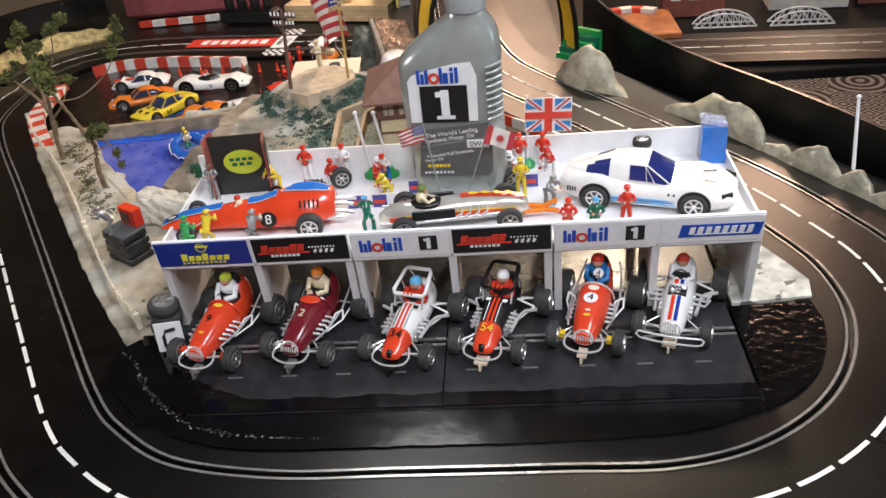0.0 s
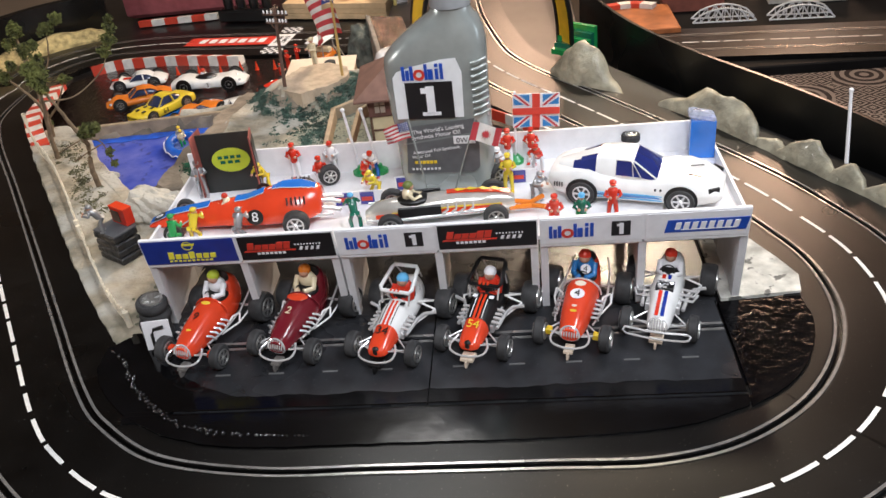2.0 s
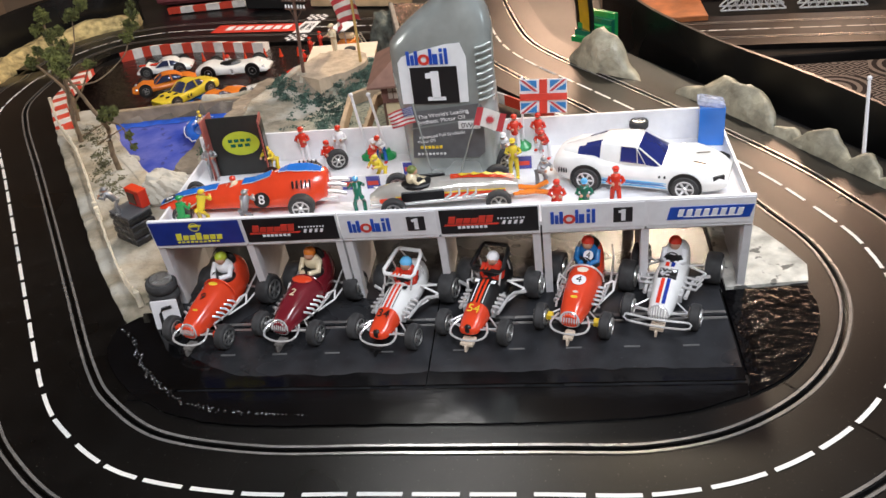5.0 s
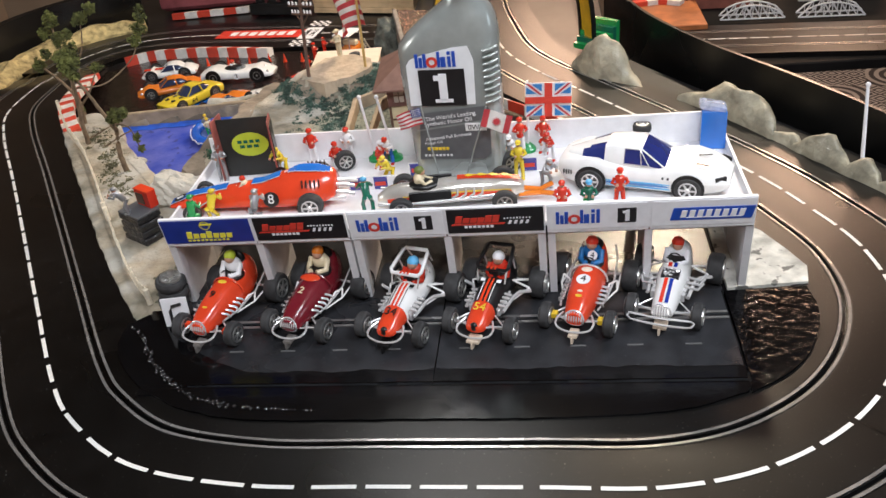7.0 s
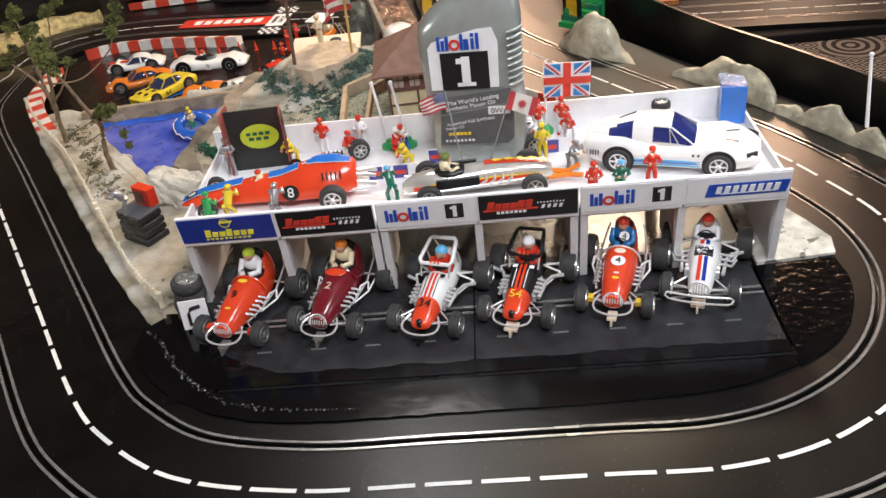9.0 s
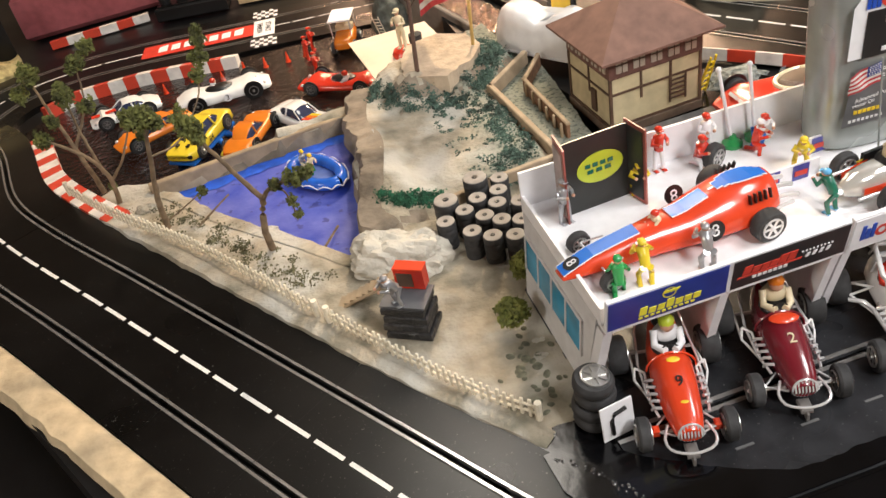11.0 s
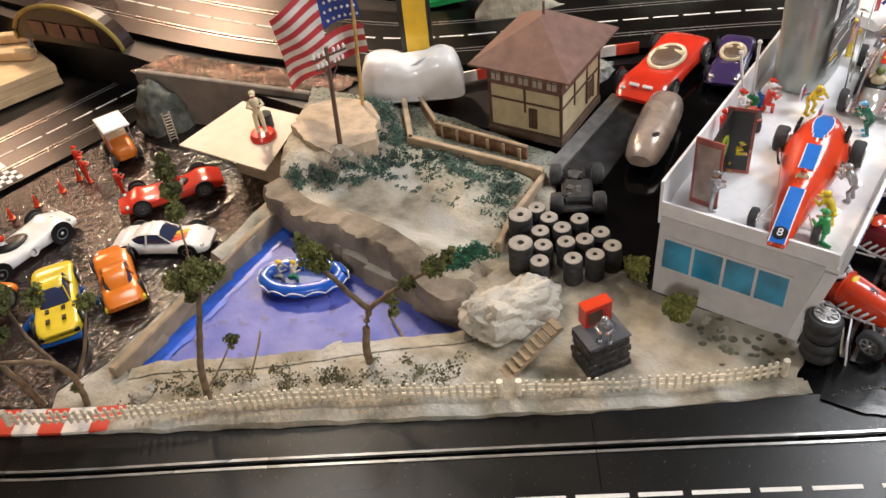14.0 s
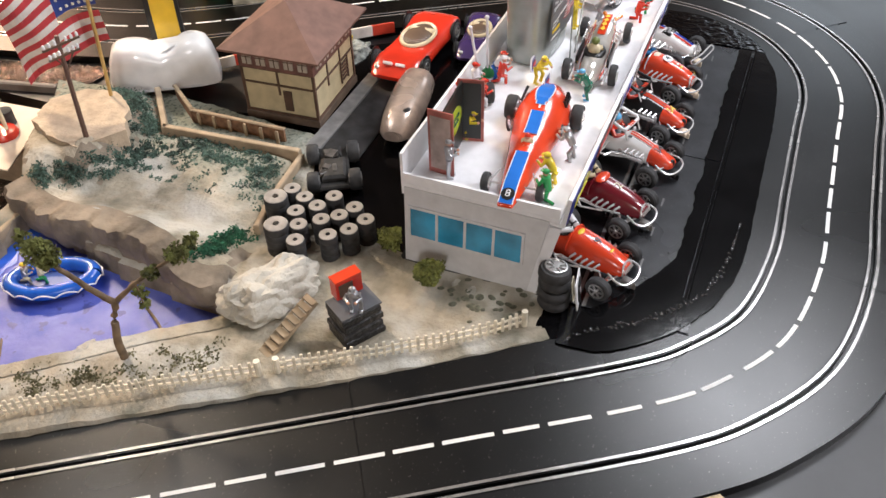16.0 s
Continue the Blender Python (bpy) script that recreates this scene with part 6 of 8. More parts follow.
# ---- boulders ----
def boulder(name, c, r, sx, sy, sz, material, label, seed, rz=0, ridges=0.0, kind=""):
    bm = B()
    bmesh.ops.create_icosphere(bm, subdivisions=5, radius=1.0)
    rot = Matrix.Rotation(radians(rz), 3, "Z")
    for v in bm.verts:
        p = v.co.copy()
        d = 1 + 0.30 * noise.noise(p * 1.4 + Vector((seed * 7.1, 0, 0))) + 0.13 * noise.noise(p * 3.7 + Vector((seed, 4, 0))) + 0.05 * noise.noise(p * 9 + Vector((seed, 4, 9)))
        if ridges:
            u = p.z * 0.8 + p.x * 0.45 + 0.25 * noise.noise(p * 1.7)
            d += ridges * (abs(math.sin(u * 9 + 1.5 * noise.noise(p * 3))) * 0.45 + 0.5 * abs(noise.noise(Vector((p.x * 1.2, p.y * 5, p.z * 5 + p.x * 2)))) - 0.2)
        q = Vector((p.x * sx, p.y * sy, p.z * sz)) * d * r
        if q.z < -0.25 * r * sz:
            q.z = -0.25 * r * sz
        v.co = rot @ q + Vector(c) + Vector((0, 0, 0.22 * r * sz))
    return tagged(part(name, bm, material, smooth=28 if ridges else 50), label, "rock", kind=kind)


boulder("boulder", (-0.405, 0.262, -0.008), 0.042, 1.25, 0.85, 0.85, M_SHOULDER, "pale layered plaster boulder at the pond", 3, rz=-25, ridges=0.28)
boulder("boulder", (-0.545, 0.405, -0.008), 0.012, 1.6, 0.8, 0.6, M_SAND, "low sandy stone on the pond bank", 5)
boulder("boulder", (-0.69, 0.545, -0.012), 0.014, 1.3, 0.8, 0.7, M_SAND, "low sandy stone by the pond wall", 6)

# rocks along the outer right edge: lumpy painted ridges
def ridge(base, tops, depth, label, seed):
    """A low rock ridge swept along its front foot; tops are heights along it."""
    line = spline([(x, y, 0) for x, y in base], 0.006)
    n = len(line)
    rows = []
    for i, p in enumerate(line):
        d = line[min(i + 1, n - 1)] - line[max(i - 1, 0)]
        out = Vector((d.y, -d.x, 0)).normalized()
        f = i / (n - 1) * (len(tops) - 1)
        k = min(int(f), len(tops) - 2)
        u = f - k
        u = u * u * (3 - 2 * u)
        h = tops[k] * (1 - u) + tops[k + 1] * u
        end = min(1, (i + 0.3) / 7, (n - 0.7 - i) / 7) ** 0.45
        row = []
        for j in range(15):
            t = j / 14
            q = p - out * depth * end * (t + 0.0) + Vector((0, 0, -0.014 + (h * end + 0.014) * math.sin(math.pi * min(1, t * 1.08)) ** 0.62))
            w = Vector((noise.noise(q * 28 + Vector((seed, 0, 0))), noise.noise(q * 28 + Vector((0, seed, 0))), noise.noise(q * 28 + Vector((0, 0, seed)))))
            w2 = Vector((noise.noise(q * 85), noise.noise(q * 85 + Vector((3, seed, 0))), noise.noise(q * 85 + Vector((0, 5, seed)))))
            row.append(q + (w * 0.009 + w2 * 0.0045) * (0.25 + 0.75 * math.sin(math.pi * t)) * end)
        rows.append(row)
    bm = B()
    loft(bm, rows, close=False)
    return tagged(part("boulder", bm, M_ROCKG, smooth=70), label, "rock")


ridge([(0.176, 0.690), (0.205, 0.645), (0.240, 0.612), (0.292, 0.572)], (0.044, 0.060, 0.070, 0.060, 0.022, 0.006), 0.058, "tall pale painted rock beside the track bend", 3)
ridge([(0.338, 0.518), (0.386, 0.455), (0.425, 0.397), (0.452, 0.352)], (0.024, 0.022, 0.042, 0.046, 0.043, 0.030), 0.052, "long pale green-grey painted rock along the track edge", 7)
ridge([(0.440, 0.372), (0.458, 0.341), (0.478, 0.305)], (0.014, 0.020, 0.018), 0.046, "low pale painted rock filling the gap between two rocks", 9)
ridge([(0.470, 0.322), (0.490, 0.285), (0.508, 0.255), (0.522, 0.231)], (0.030, 0.042, 0.030, 0.024), 0.046, "lumpy pale green-grey painted rock along the track edge", 11)
ridge([(0.510, 0.252), (0.530, 0.220), (0.546, 0.192)], (0.022, 0.033, 0.024), 0.048, "lumpy pale green-grey painted rock with a white pole", 13)
ridge([(0.540, 0.204), (0.560, 0.165), (0.578, 0.115), (0.585, 0.06)], (0.026, 0.034, 0.030, 0.034, 0.022), 0.048, "low lumpy green-grey painted rock along the track edge", 15)
# black outer barrier
bar = [(0.262, 1.02), (0.285, 0.90), (0.33, 0.76), (0.41, 0.61), (0.50, 0.48), (0.575, 0.36), (0.64, 0.23), (0.675, 0.10), (0.69, -0.05)]
line = spline([(x, y, 0) for x, y in bar], 0.02)
bm = B()
rings = []
for i, p in enumerate(line):
    d = line[min(i + 1, len(line) - 1)] - line[max(i - 1, 0)]
    n = Vector((d.y, -d.x, 0)).normalized()
    t = i / len(line)
    h = 0.070 - 0.035 * t
    rings.append([p + n * 0.0 + Vector((0, 0, -0.10)), p + Vector((0, 0, h)), p + n * 0.006 + Vector((0, 0, h)), p + n * 0.006 + Vector((0, 0, -0.10))])
loft(bm, rings)
tagged(part("barrier", bm, mat("black_plastic_sheet", (0.006, 0.006, 0.006), 0.28, var=0.3, scale=15, bump=0.2, bscale=20), smooth=40), "glossy black plastic sheet barrier behind the rocks", "barrier", kind="structure")
bm = B()
tube(bm, [(0.548, 0.268, 0.010), (0.549, 0.295, 0.102)], [0.0028, 0.0022], 8)
ball(bm, (0.549, 0.295, 0.103), 0.0034)
tagged(part("marker_pole", bm, M_WHITE), "thin white pole stuck in the rocks", "pole")

# ---- signs on the fascia: plain shapes in the printed colours ----
FY = -0.0098


def plate(parent, name, x0, x1, z0, z1, y, material, skew=0.0, label="", t=0.0006):
    bm = B()
    P = [(x0, y, z0), (x1, y, z0), (x1 + skew, y, z1), (x0 + skew, y, z1)]
    _new(bm, P + [(a, b + t, c) for a, b, c in P], [(0, 1, 2, 3), (4, 7, 6, 5), (0, 4, 5, 1), (1, 5, 6, 2), (2, 6, 7, 3), (3, 7, 4, 0)])
    return part(name, bm, material, parent, label)


def torus_xz(parent, name, c, r, w, material):
    bm = B()
    n = 24
    for k in range(n):
        a, b = 2 * math.pi * k / n, 2 * math.pi * (k + 1) / n
        _new(bm, [(c[0] + q * math.cos(t), c[1], c[2] + q * math.sin(t)) for q, t in ((r - w, a), (r, a), (r, b), (r - w, b))], [(0, 1, 2, 3)])
    return part(name, bm, material, parent)


PR_BLUE = mat("print_blue", (0.015, 0.07, 0.42), 0.4)
PR_DBLUE = mat("print_deep_blue", (0.015, 0.035, 0.26), 0.4)
PR_RED = mat("print_red", (0.62, 0.05, 0.03), 0.4)
PR_BLACK = mat("print_black", (0.012, 0.011, 0.012), 0.4)
PR_YEL = mat("print_yellow", (0.78, 0.72, 0.06), 0.4)


def banner(i, bg, label):
    x0, x1 = X0 + i * BAY + 0.0022, X0 + (i + 1) * BAY - 0.0022
    s = tagged(empty("fascia_sign", pose(0, 0, 0)), label, "sign", group="printed signs on the garage fascia")
    plate(s, "panel", x0, x1, 0.0875, 0.1195, FY - 0.0006, bg)
    return s, x0, x1


def bars(s, x0, x1, z0, z1, y, n, material, gap=0.25, skew=0.0, tall=()):
    w = (x1 - x0) / n
    for k in range(n):
        top = z1 + (z1 - z0) * 0.45 if k in tall else z1
        plate(s, "bar", x0 + k * w, x0 + (k + 1 - gap) * w, z0, top, y, material, skew)


y1 = FY - 0.0012
s, a, b = banner(0, PR_DBLUE, "blue sign with yellow printed shapes")
bars(s, a + 0.026, b - 0.022, 0.0945, 0.101, y1, 7, PR_YEL, 0.2, 0.001, (0, 3))
bars(s, a + 0.026, b - 0.026, 0.0905, 0.0925, y1, 10, PR_YEL, 0.35)
torus_xz(s, "emblem", ((a + b) / 2, y1, 0.1125), 0.006, 0.0012, PR_YEL)
plate(s, "bar", (a + b) / 2 - 0.006, (a + b) / 2 + 0.007, 0.1125, 0.115, y1, PR_YEL, 0.002)
for i in (1, 3):
    s, a, b = banner(i, PR_BLACK, "black sign with red and white printed shapes")
    bars(s, a + 0.008, a + 0.055, 0.1015, 0.108, y1, 6, PR_RED, 0.12, 0.002, (0, 4, 5))
    plate(s, "bar", a + 0.004, a + 0.060, 0.0985, 0.1003, y1, PR_RED, 0.001)
    bars(s, a + 0.018, a + 0.050, 0.0945, 0.0975, y1, 7, M_WHITE, 0.3)
    bars(s, a + 0.060, b - 0.012, 0.1055, 0.1070, y1, 9, M_WHITE, 0.55)
    bars(s, a + 0.064, a + 0.088, 0.0985, 0.1030, y1, 4, M_WHITE, 0.5, 0.0015)


def oil_mark(s, x, z, h, y, big=False):
    """Heavy blue blocks and a red ring, as wide as the printed mark."""
    w = h * 0.62
    for a, b, t in ((0, 0.36, 1.0), (0.44, 0.82, 0.72), (0.90, 1.28, 1.0), (2.50, 2.84, 1.12), (2.88, 3.44, 0.74), (3.66, 4.02, 0.76), (4.18, 4.54, 1.12)):
        plate(s, "bar", x + w * a, x + w * b, z, z + h * t, y, PR_BLUE)
    plate(s, "bar", x + w * 3.66, x + w * 4.02, z + h * 0.88, z + h * 1.12, y, PR_BLUE)
    torus_xz(s, "ring", (x + w * 1.90, y, z + h * 0.37), h * 0.40, h * 0.20, PR_RED)


for i in (2, 4):
    s, a, b = banner(i, M_WHITE, "white sign with blue red and black printed shapes")
    oil_mark(s, a + 0.008, 0.0952, 0.0160, y1)
    plate(s, "square", a + 0.071, a + 0.090, 0.0945, 0.1135, y1, PR_BLACK)
    plate(s, "bar", a + 0.0788, a + 0.0830, 0.0968, 0.1112, y1 - 0.0006, M_WHITE)
    plate(s, "bar", a + 0.0762, a + 0.0788, 0.1072, 0.1100, y1 - 0.0006, M_WHITE)
s, a, b = banner(5, M_WHITE, "white sign with a slanted blue printed band")
plate(s, "band", a + 0.018, b - 0.003, 0.0945, 0.1105, y1, PR_BLUE, 0.003)
bars(s, a + 0.028, b - 0.008, 0.0985, 0.1075, y1 - 0.0006, 8, M_WHITE, 0.35, 0.0015)
plate(s, "bar", a + 0.034, b - 0.012, 0.0975, 0.0983, y1 - 0.0006, M_WHITE)

# ---- bottle labels ----
ly = -0.0322
bm = B()
P = [(-0.043, 0.098), (0.030, 0.098), (0.0315, 0.150), (0.026, 0.166), (0.010, 0.165), (-0.022, 0.158), (-0.038, 0.153), (-0.043, 0.146)]
vs = [(x, ly, z) for x, z in P]
_new(bm, vs, [tuple(range(len(P)))])
lab = part("front_label", bm, mat("label_silver_white", (0.78, 0.79, 0.80), 0.35, 0.0, var=0.05), bot, "white printed front label")
oil_mark(lab, -0.0325, 0.1432, 0.0158, ly - 0.0012)
plate(lab, "square", -0.0305, 0.0205, 0.098, 0.1405, ly - 0.0012, PR_BLACK)
plate(lab, "bar", -0.0085, 0.0005, 0.104, 0.136, ly - 0.0024, M_WHITE)
plate(lab, "bar", -0.014, -0.0085, 0.128, 0.134, ly - 0.0024, M_WHITE)
plate(lab, "bar", -0.014, 0.006, 0.102, 0.106, ly - 0.0024, M_WHITE)
bm = B()
P = [(-0.040, 0.030), (0.036, 0.030), (0.043, 0.036), (0.045, 0.090), (0.042, 0.096), (-0.034, 0.088)]
_new(bm, [(x, ly, z) for x, z in P], [tuple(range(len(P)))])
lab2 = part("info_label", bm, mat("label_grey", (0.11, 0.11, 0.115), 0.4), bot, "dark grey lower label with white words")
bm = B()
P = [(-0.040, 0.066), (0.0445, 0.078), (0.0445, 0.080), (-0.040, 0.068)]
_new(bm, [(x, ly - 0.0006, z) for x, z in P], [tuple(range(4))])
part("rule", bm, M_SILVER, lab2)
TM = mat("label_text", (0.75, 0.75, 0.75), 0.5)
tilt = pose(0, 0, 0, 0, -7, 0)
for tx, x, z, sz in (("The World's Leading", 0.000, 0.0845, 0.0068), ("Synthetic Motor Oil", -0.003, 0.0775, 0.0068), ("Advanced Full Synthetic", -0.004, 0.059, 0.0056), ("Motor Oil", -0.022, 0.0515, 0.005)):
    glyph_text(tx, sz, TM, pose(x, ly - 0.0010, z) @ tilt @ pose(0, 0, 0, 90, 0, 0), lab2, "printed_word")
plate(lab2, "panel", 0.016, 0.040, 0.066, 0.0755, ly - 0.0012, TM, 0.0)
glyph_text("0W-", 0.0085, PR_BLACK, pose(0.027, ly - 0.0020, 0.0705, 90, 0, 0), lab2, "printed_word")
bars(lab2, -0.030, -0.004, 0.0420, 0.0455, ly - 0.0008, 6, GOLD, 0.25)
bars(lab2, -0.034, 0.000, 0.034, 0.0365, ly - 0.0008, 8, TM, 0.4)
for k in range(9):
    bm = B()
    z = 0.098 + k * 0.0075
    tube(bm, [(0.041, -0.0300, z), (0.049, -0.0285, z + 0.0015), (0.0565, -0.021, z + 0.003)], 0.0016, 7)
    part("grip_rib", bm, M_SILVER, bot, smooth=60)

# ---- painted figurines ----
FIG = {}


def figurine(x, y, rz, suit, legs, cap, kind="stand", label="", z=None, s=1.0):
    z = DECK if z is None else z
    key = (suit.name, legs.name, cap.name, kind)
    if key not in FIG:
        bm = B()
        if kind == "stand":
            feet = [(-0.004, 0.001), (0.004, -0.001)]
            hip, sh, hd = 0.025, 0.040, 0.0465
            for fx, fy in feet:
                tube(bm, [(fx, fy, 0.001), (fx * 0.95, fy, 0.013), (fx * 0.7, 0, hip)], [0.0021, 0.0024, 0.0030], 8, mi=1)
                box(bm, (fx, fy - 0.002, 0.0012), (0.004, 0.0075, 0.0024), mi=3, ch=0.0008)
            lean = 0.0
        elif kind == "kneel":
            hip, sh, hd = 0.014, 0.029, 0.035
            tube(bm, [(-0.004, -0.006, 0.001), (-0.004, -0.006, 0.012), (-0.003, 0.001, hip)], [0.0021, 0.0026, 0.003], 8, mi=1)
            tube(bm, [(0.004, 0.011, 0.002), (0.004, 0.000, 0.003), (0.003, 0.001, hip)], [0.0021, 0.0026, 0.003], 8, mi=1)
            lean = -0.004
        else:
            hip, sh, hd = 0.022, 0.034, 0.038
            for fx in (-0.005, 0.005):
                tube(bm, [(fx, 0.001, 0.001), (fx * 1.1, -0.002, 0.012), (fx * 0.6, 0.004, hip)], [0.0021, 0.0025, 0.003], 8, mi=1)
                box(bm, (fx, -0.001, 0.0012), (0.004, 0.0075, 0.0024), mi=3, ch=0.0008)
            lean = -0.009
        tube(bm, [(0, 0.0, hip - 0.001), (0, lean * 0.4, (hip + sh) / 2), (0, lean, sh), (0, lean, sh + 0.0018)], [0.0044, 0.0048, 0.0056, 0.003], 10, mi=0)
        for q in (-1, 1):
            tube(bm, [(q * 0.0055, lean, sh - 0.001), (q * 0.0085, lean - 0.002, (sh + hip) / 2 + 0.001), (q * 0.004, lean - 0.009, (sh + hip) / 2 + 0.002)], [0.0022, 0.002, 0.0016], 7, mi=0)
            ball(bm, (q * 0.0036, lean - 0.0098, (sh + hip) / 2 + 0.002), 0.0018, seg=8, mi=2)
        ball(bm, (0, lean - 0.0006, hd), 0.0036, 0.9, 1.0, 1.15, 10, 2)
        ball(bm, (0, lean, hd + 0.0018), 0.0040, 1, 1.1, 0.75, 10, 3)
        box(bm, (0, lean - 0.004, hd + 0.0012), (0.005, 0.004, 0.0008), mi=3)
        ob = part("figurine", bm, [suit, legs, M_SKIN, cap], smooth=60)
        FIG[key] = ob.data
    else:
        ob = new("figurine", FIG[key])
    ob.matrix_world = pose(x, y, z, 0, 0, rz) @ Matrix.Scale(s * 0.97, 4)
    return tagged(ob, label, "figurine", group="painted pit crew figurines")


SILV = mat("silver_figure_paint", (0.42, 0.43, 0.45), 0.35, 0.7, var=0.2)
for a in ((-0.272, 0.118, 20, SILV, SILV, SILV, "stand", "silver painted standing figurine on the roof deck"), (-0.196, 0.126, -20, YELLOW, YELLOW, YELLOW, "bend", "yellow painted stooping figurine on the roof deck"),
          (-0.163, 0.148, 5, RED, M_WHITE, RED, "stand", "red and white standing figurine at the back parapet"), (-0.116, 0.146, 0, M_WHITE, M_WHITE, RED, "stand", "white painted standing figurine with red cap"),
          (-0.131, 0.134, 30, RED, M_WHITE, RED, "kneel", "red and white kneeling figurine with a wheel"), (-0.066, 0.138, 0, M_WHITE, BLUE, RED, "bend", "white and blue figurine between the flag poles"),
          (-0.074, 0.130, 40, RED, RED, M_WHITE, "kneel", "red kneeling figurine with white cap"), (-0.056, 0.090, -30, YELLOW, YELLOW, YELLOW, "bend", "yellow mechanic figurine by the silver car"), (-0.071, 0.028, 200, DGREEN, DGREEN, SKY, "bend", "dark green mechanic figurine by the silver car"),
          (-0.248, 0.017, 170, YELLOW, YELLOW, YELLOW, "bend", "yellow mechanic figurine by the red roadster"), (-0.196, 0.012, 170, SILV, SILV, SILV, "bend", "silver mechanic figurine by the red roadster"), (-0.272, 0.016, 160, GREEN, GREEN, GREEN, "kneel", "green mechanic figurine at the front wheel"),
          (0.096, 0.147, 10, RED, M_WHITE, RED, "stand", "red and white standing figurine by the flag"), (0.124, 0.147, -10, RED, M_WHITE, RED, "stand", "red and white figurine under the flag"), (0.131, 0.128, -20, RED, M_WHITE, RED, "bend", "red jacketed figurine behind the tail of a white car"),
          (0.084, 0.126, 0, M_WHITE, RED, M_WHITE, "bend", "white and red figurine beside the bottle"), (0.096, 0.088, 0, YELLOW, YELLOW, YELLOW, "stand", "yellow standing figurine beside a wheel"), (0.126, 0.064, 30, SILV, SILV, SILV, "bend", "silver stooping figurine on the roof deck"),
          (0.143, 0.018, 0, RED, RED, RED, "kneel", "red kneeling figurine at the roof edge"), (0.171, 0.017, 0, DGREEN, GREEN, SKY, "kneel", "green kneeling figurine at the roof edge"), (0.203, 0.016, 0, RED, RED, RED, "stand", "red standing figurine beside the white car")):
    figurine(*a[:3], a[3], a[4], a[5], a[6], a[7])
figurine(-0.428, 0.143, -70, SILV, SILV, SILV, "bend", "silver camera operator figurine on the platform", 0.0445)

# loose wheels on the deck
for x, y, r in ((-0.118, 0.128, 0.013), (0.086, 0.104, 0.0135), (0.055, 0.108, 0.010)):
    lw = tagged(empty("loose_wheel", pose(x, y, DECK, 0, 0, 25)), "loose black racing wheel with bright rim on the roof deck", "wheel")
    wheel(lw, 0, 0, r, 0.010)
lw = tagged(empty("loose_wheel", pose(0.240, 0.149, 0.120, 90, 0, 0) @ pose(0, 0, -0.011)), "black wheel leaning against the parapet", "wheel")
wheel(lw, 0, 0, 0.011, 0.009)

# low printed barriers on the deck
for x0, x1, y in ((-0.104, -0.046, 0.078), (-0.036, 0.128, 0.105)):
    g = tagged(empty("crash_barrier"), "low white barrier with blue and red printed blocks", "barrier")
    bm = B()
    box(bm, ((x0 + x1) / 2, y, DECK + 0.009), (x1 - x0, 0.0018, 0.018))
    part("board", bm, M_WHITE, g)
    n = 2 if x1 - x0 < 0.1 else 5
    w = (x1 - x0) / n
    for k in range(n):
        plate(g, "block", x0 + k * w + 0.002, x0 + (k + 0.62) * w, DECK + 0.001, DECK + 0.017, y - 0.0018, paint("violet_blue_print", (0.05, 0.05, 0.28)))
        plate(g, "bar", x0 + (k + 0.12) * w, x0 + (k + 0.55) * w, DECK + 0.006, DECK + 0.011, y - 0.0026, PR_RED)

# folding display box with oval
fb = tagged(empty("folding_panel", pose(-0.235, 0.128, DECK, 0, 0, 4)), "dark folding display panel with a lime oval and red wings", "panel")
bm = B()
box(bm, (0, 0, 0.039), (0.066, 0.002, 0.078))
part("back_panel", bm, mat("dark_print", (0.02, 0.022, 0.02), 0.35), fb)
for sgn in (-1, 1):
    bm = B()
    box(bm, (sgn * 0.034, -0.010 + 0.012 * (sgn < 0), 0.040), (0.0016, 0.030, 0.080), rz=sgn * 8)
    wg = part("wing", bm, mat("faded_red_print", (0.34, 0.10, 0.08), 0.4, var=0.3, scale=40), fb, "red framed side wing")
    bm = B()
    box(bm, (sgn * 0.0348 + (-0.0004 if sgn < 0 else 0.0004), -0.010 + 0.012 * (sgn < 0), 0.040), (0.0016, 0.024, 0.066), rz=sgn * 8)
    part("inset", bm, mat("grey_print", (0.36, 0.28, 0.25), 0.4, var=0.35, scale=45) if sgn < 0 else mat("dark_print", (0.02, 0.022, 0.02), 0.35), wg)
    if sgn > 0:
        bm = B()
        box(bm, (0.0330, -0.010, 0.040), (0.0016, 0.024, 0.072), rz=8)
        part("inset", bm, mat("dark_print", (0.02, 0.022, 0.02), 0.35), wg)
ov = disc(0.020, LIME, pose(0.003, -0.0016, 0.043, 90, 0, 0) @ Matrix.Diagonal((1.15, 0.8, 1, 1)), fb, "oval")
bars(fb, -0.012, 0.018, 0.045, 0.049, -0.0024, 4, DGREEN, 0.3)
bars(fb, -0.010, 0.016, 0.0385, 0.0425, -0.0024, 3, DGREEN, 0.3)
ov2 = disc(0.015, mat("olive_print", (0.20, 0.16, 0.05), 0.4, var=0.4, scale=60), pose(-0.0358, 0.002, 0.040, 90, 0, -98) @ Matrix.Diagonal((0.6, 1.1, 1, 1)), fb, "oval")

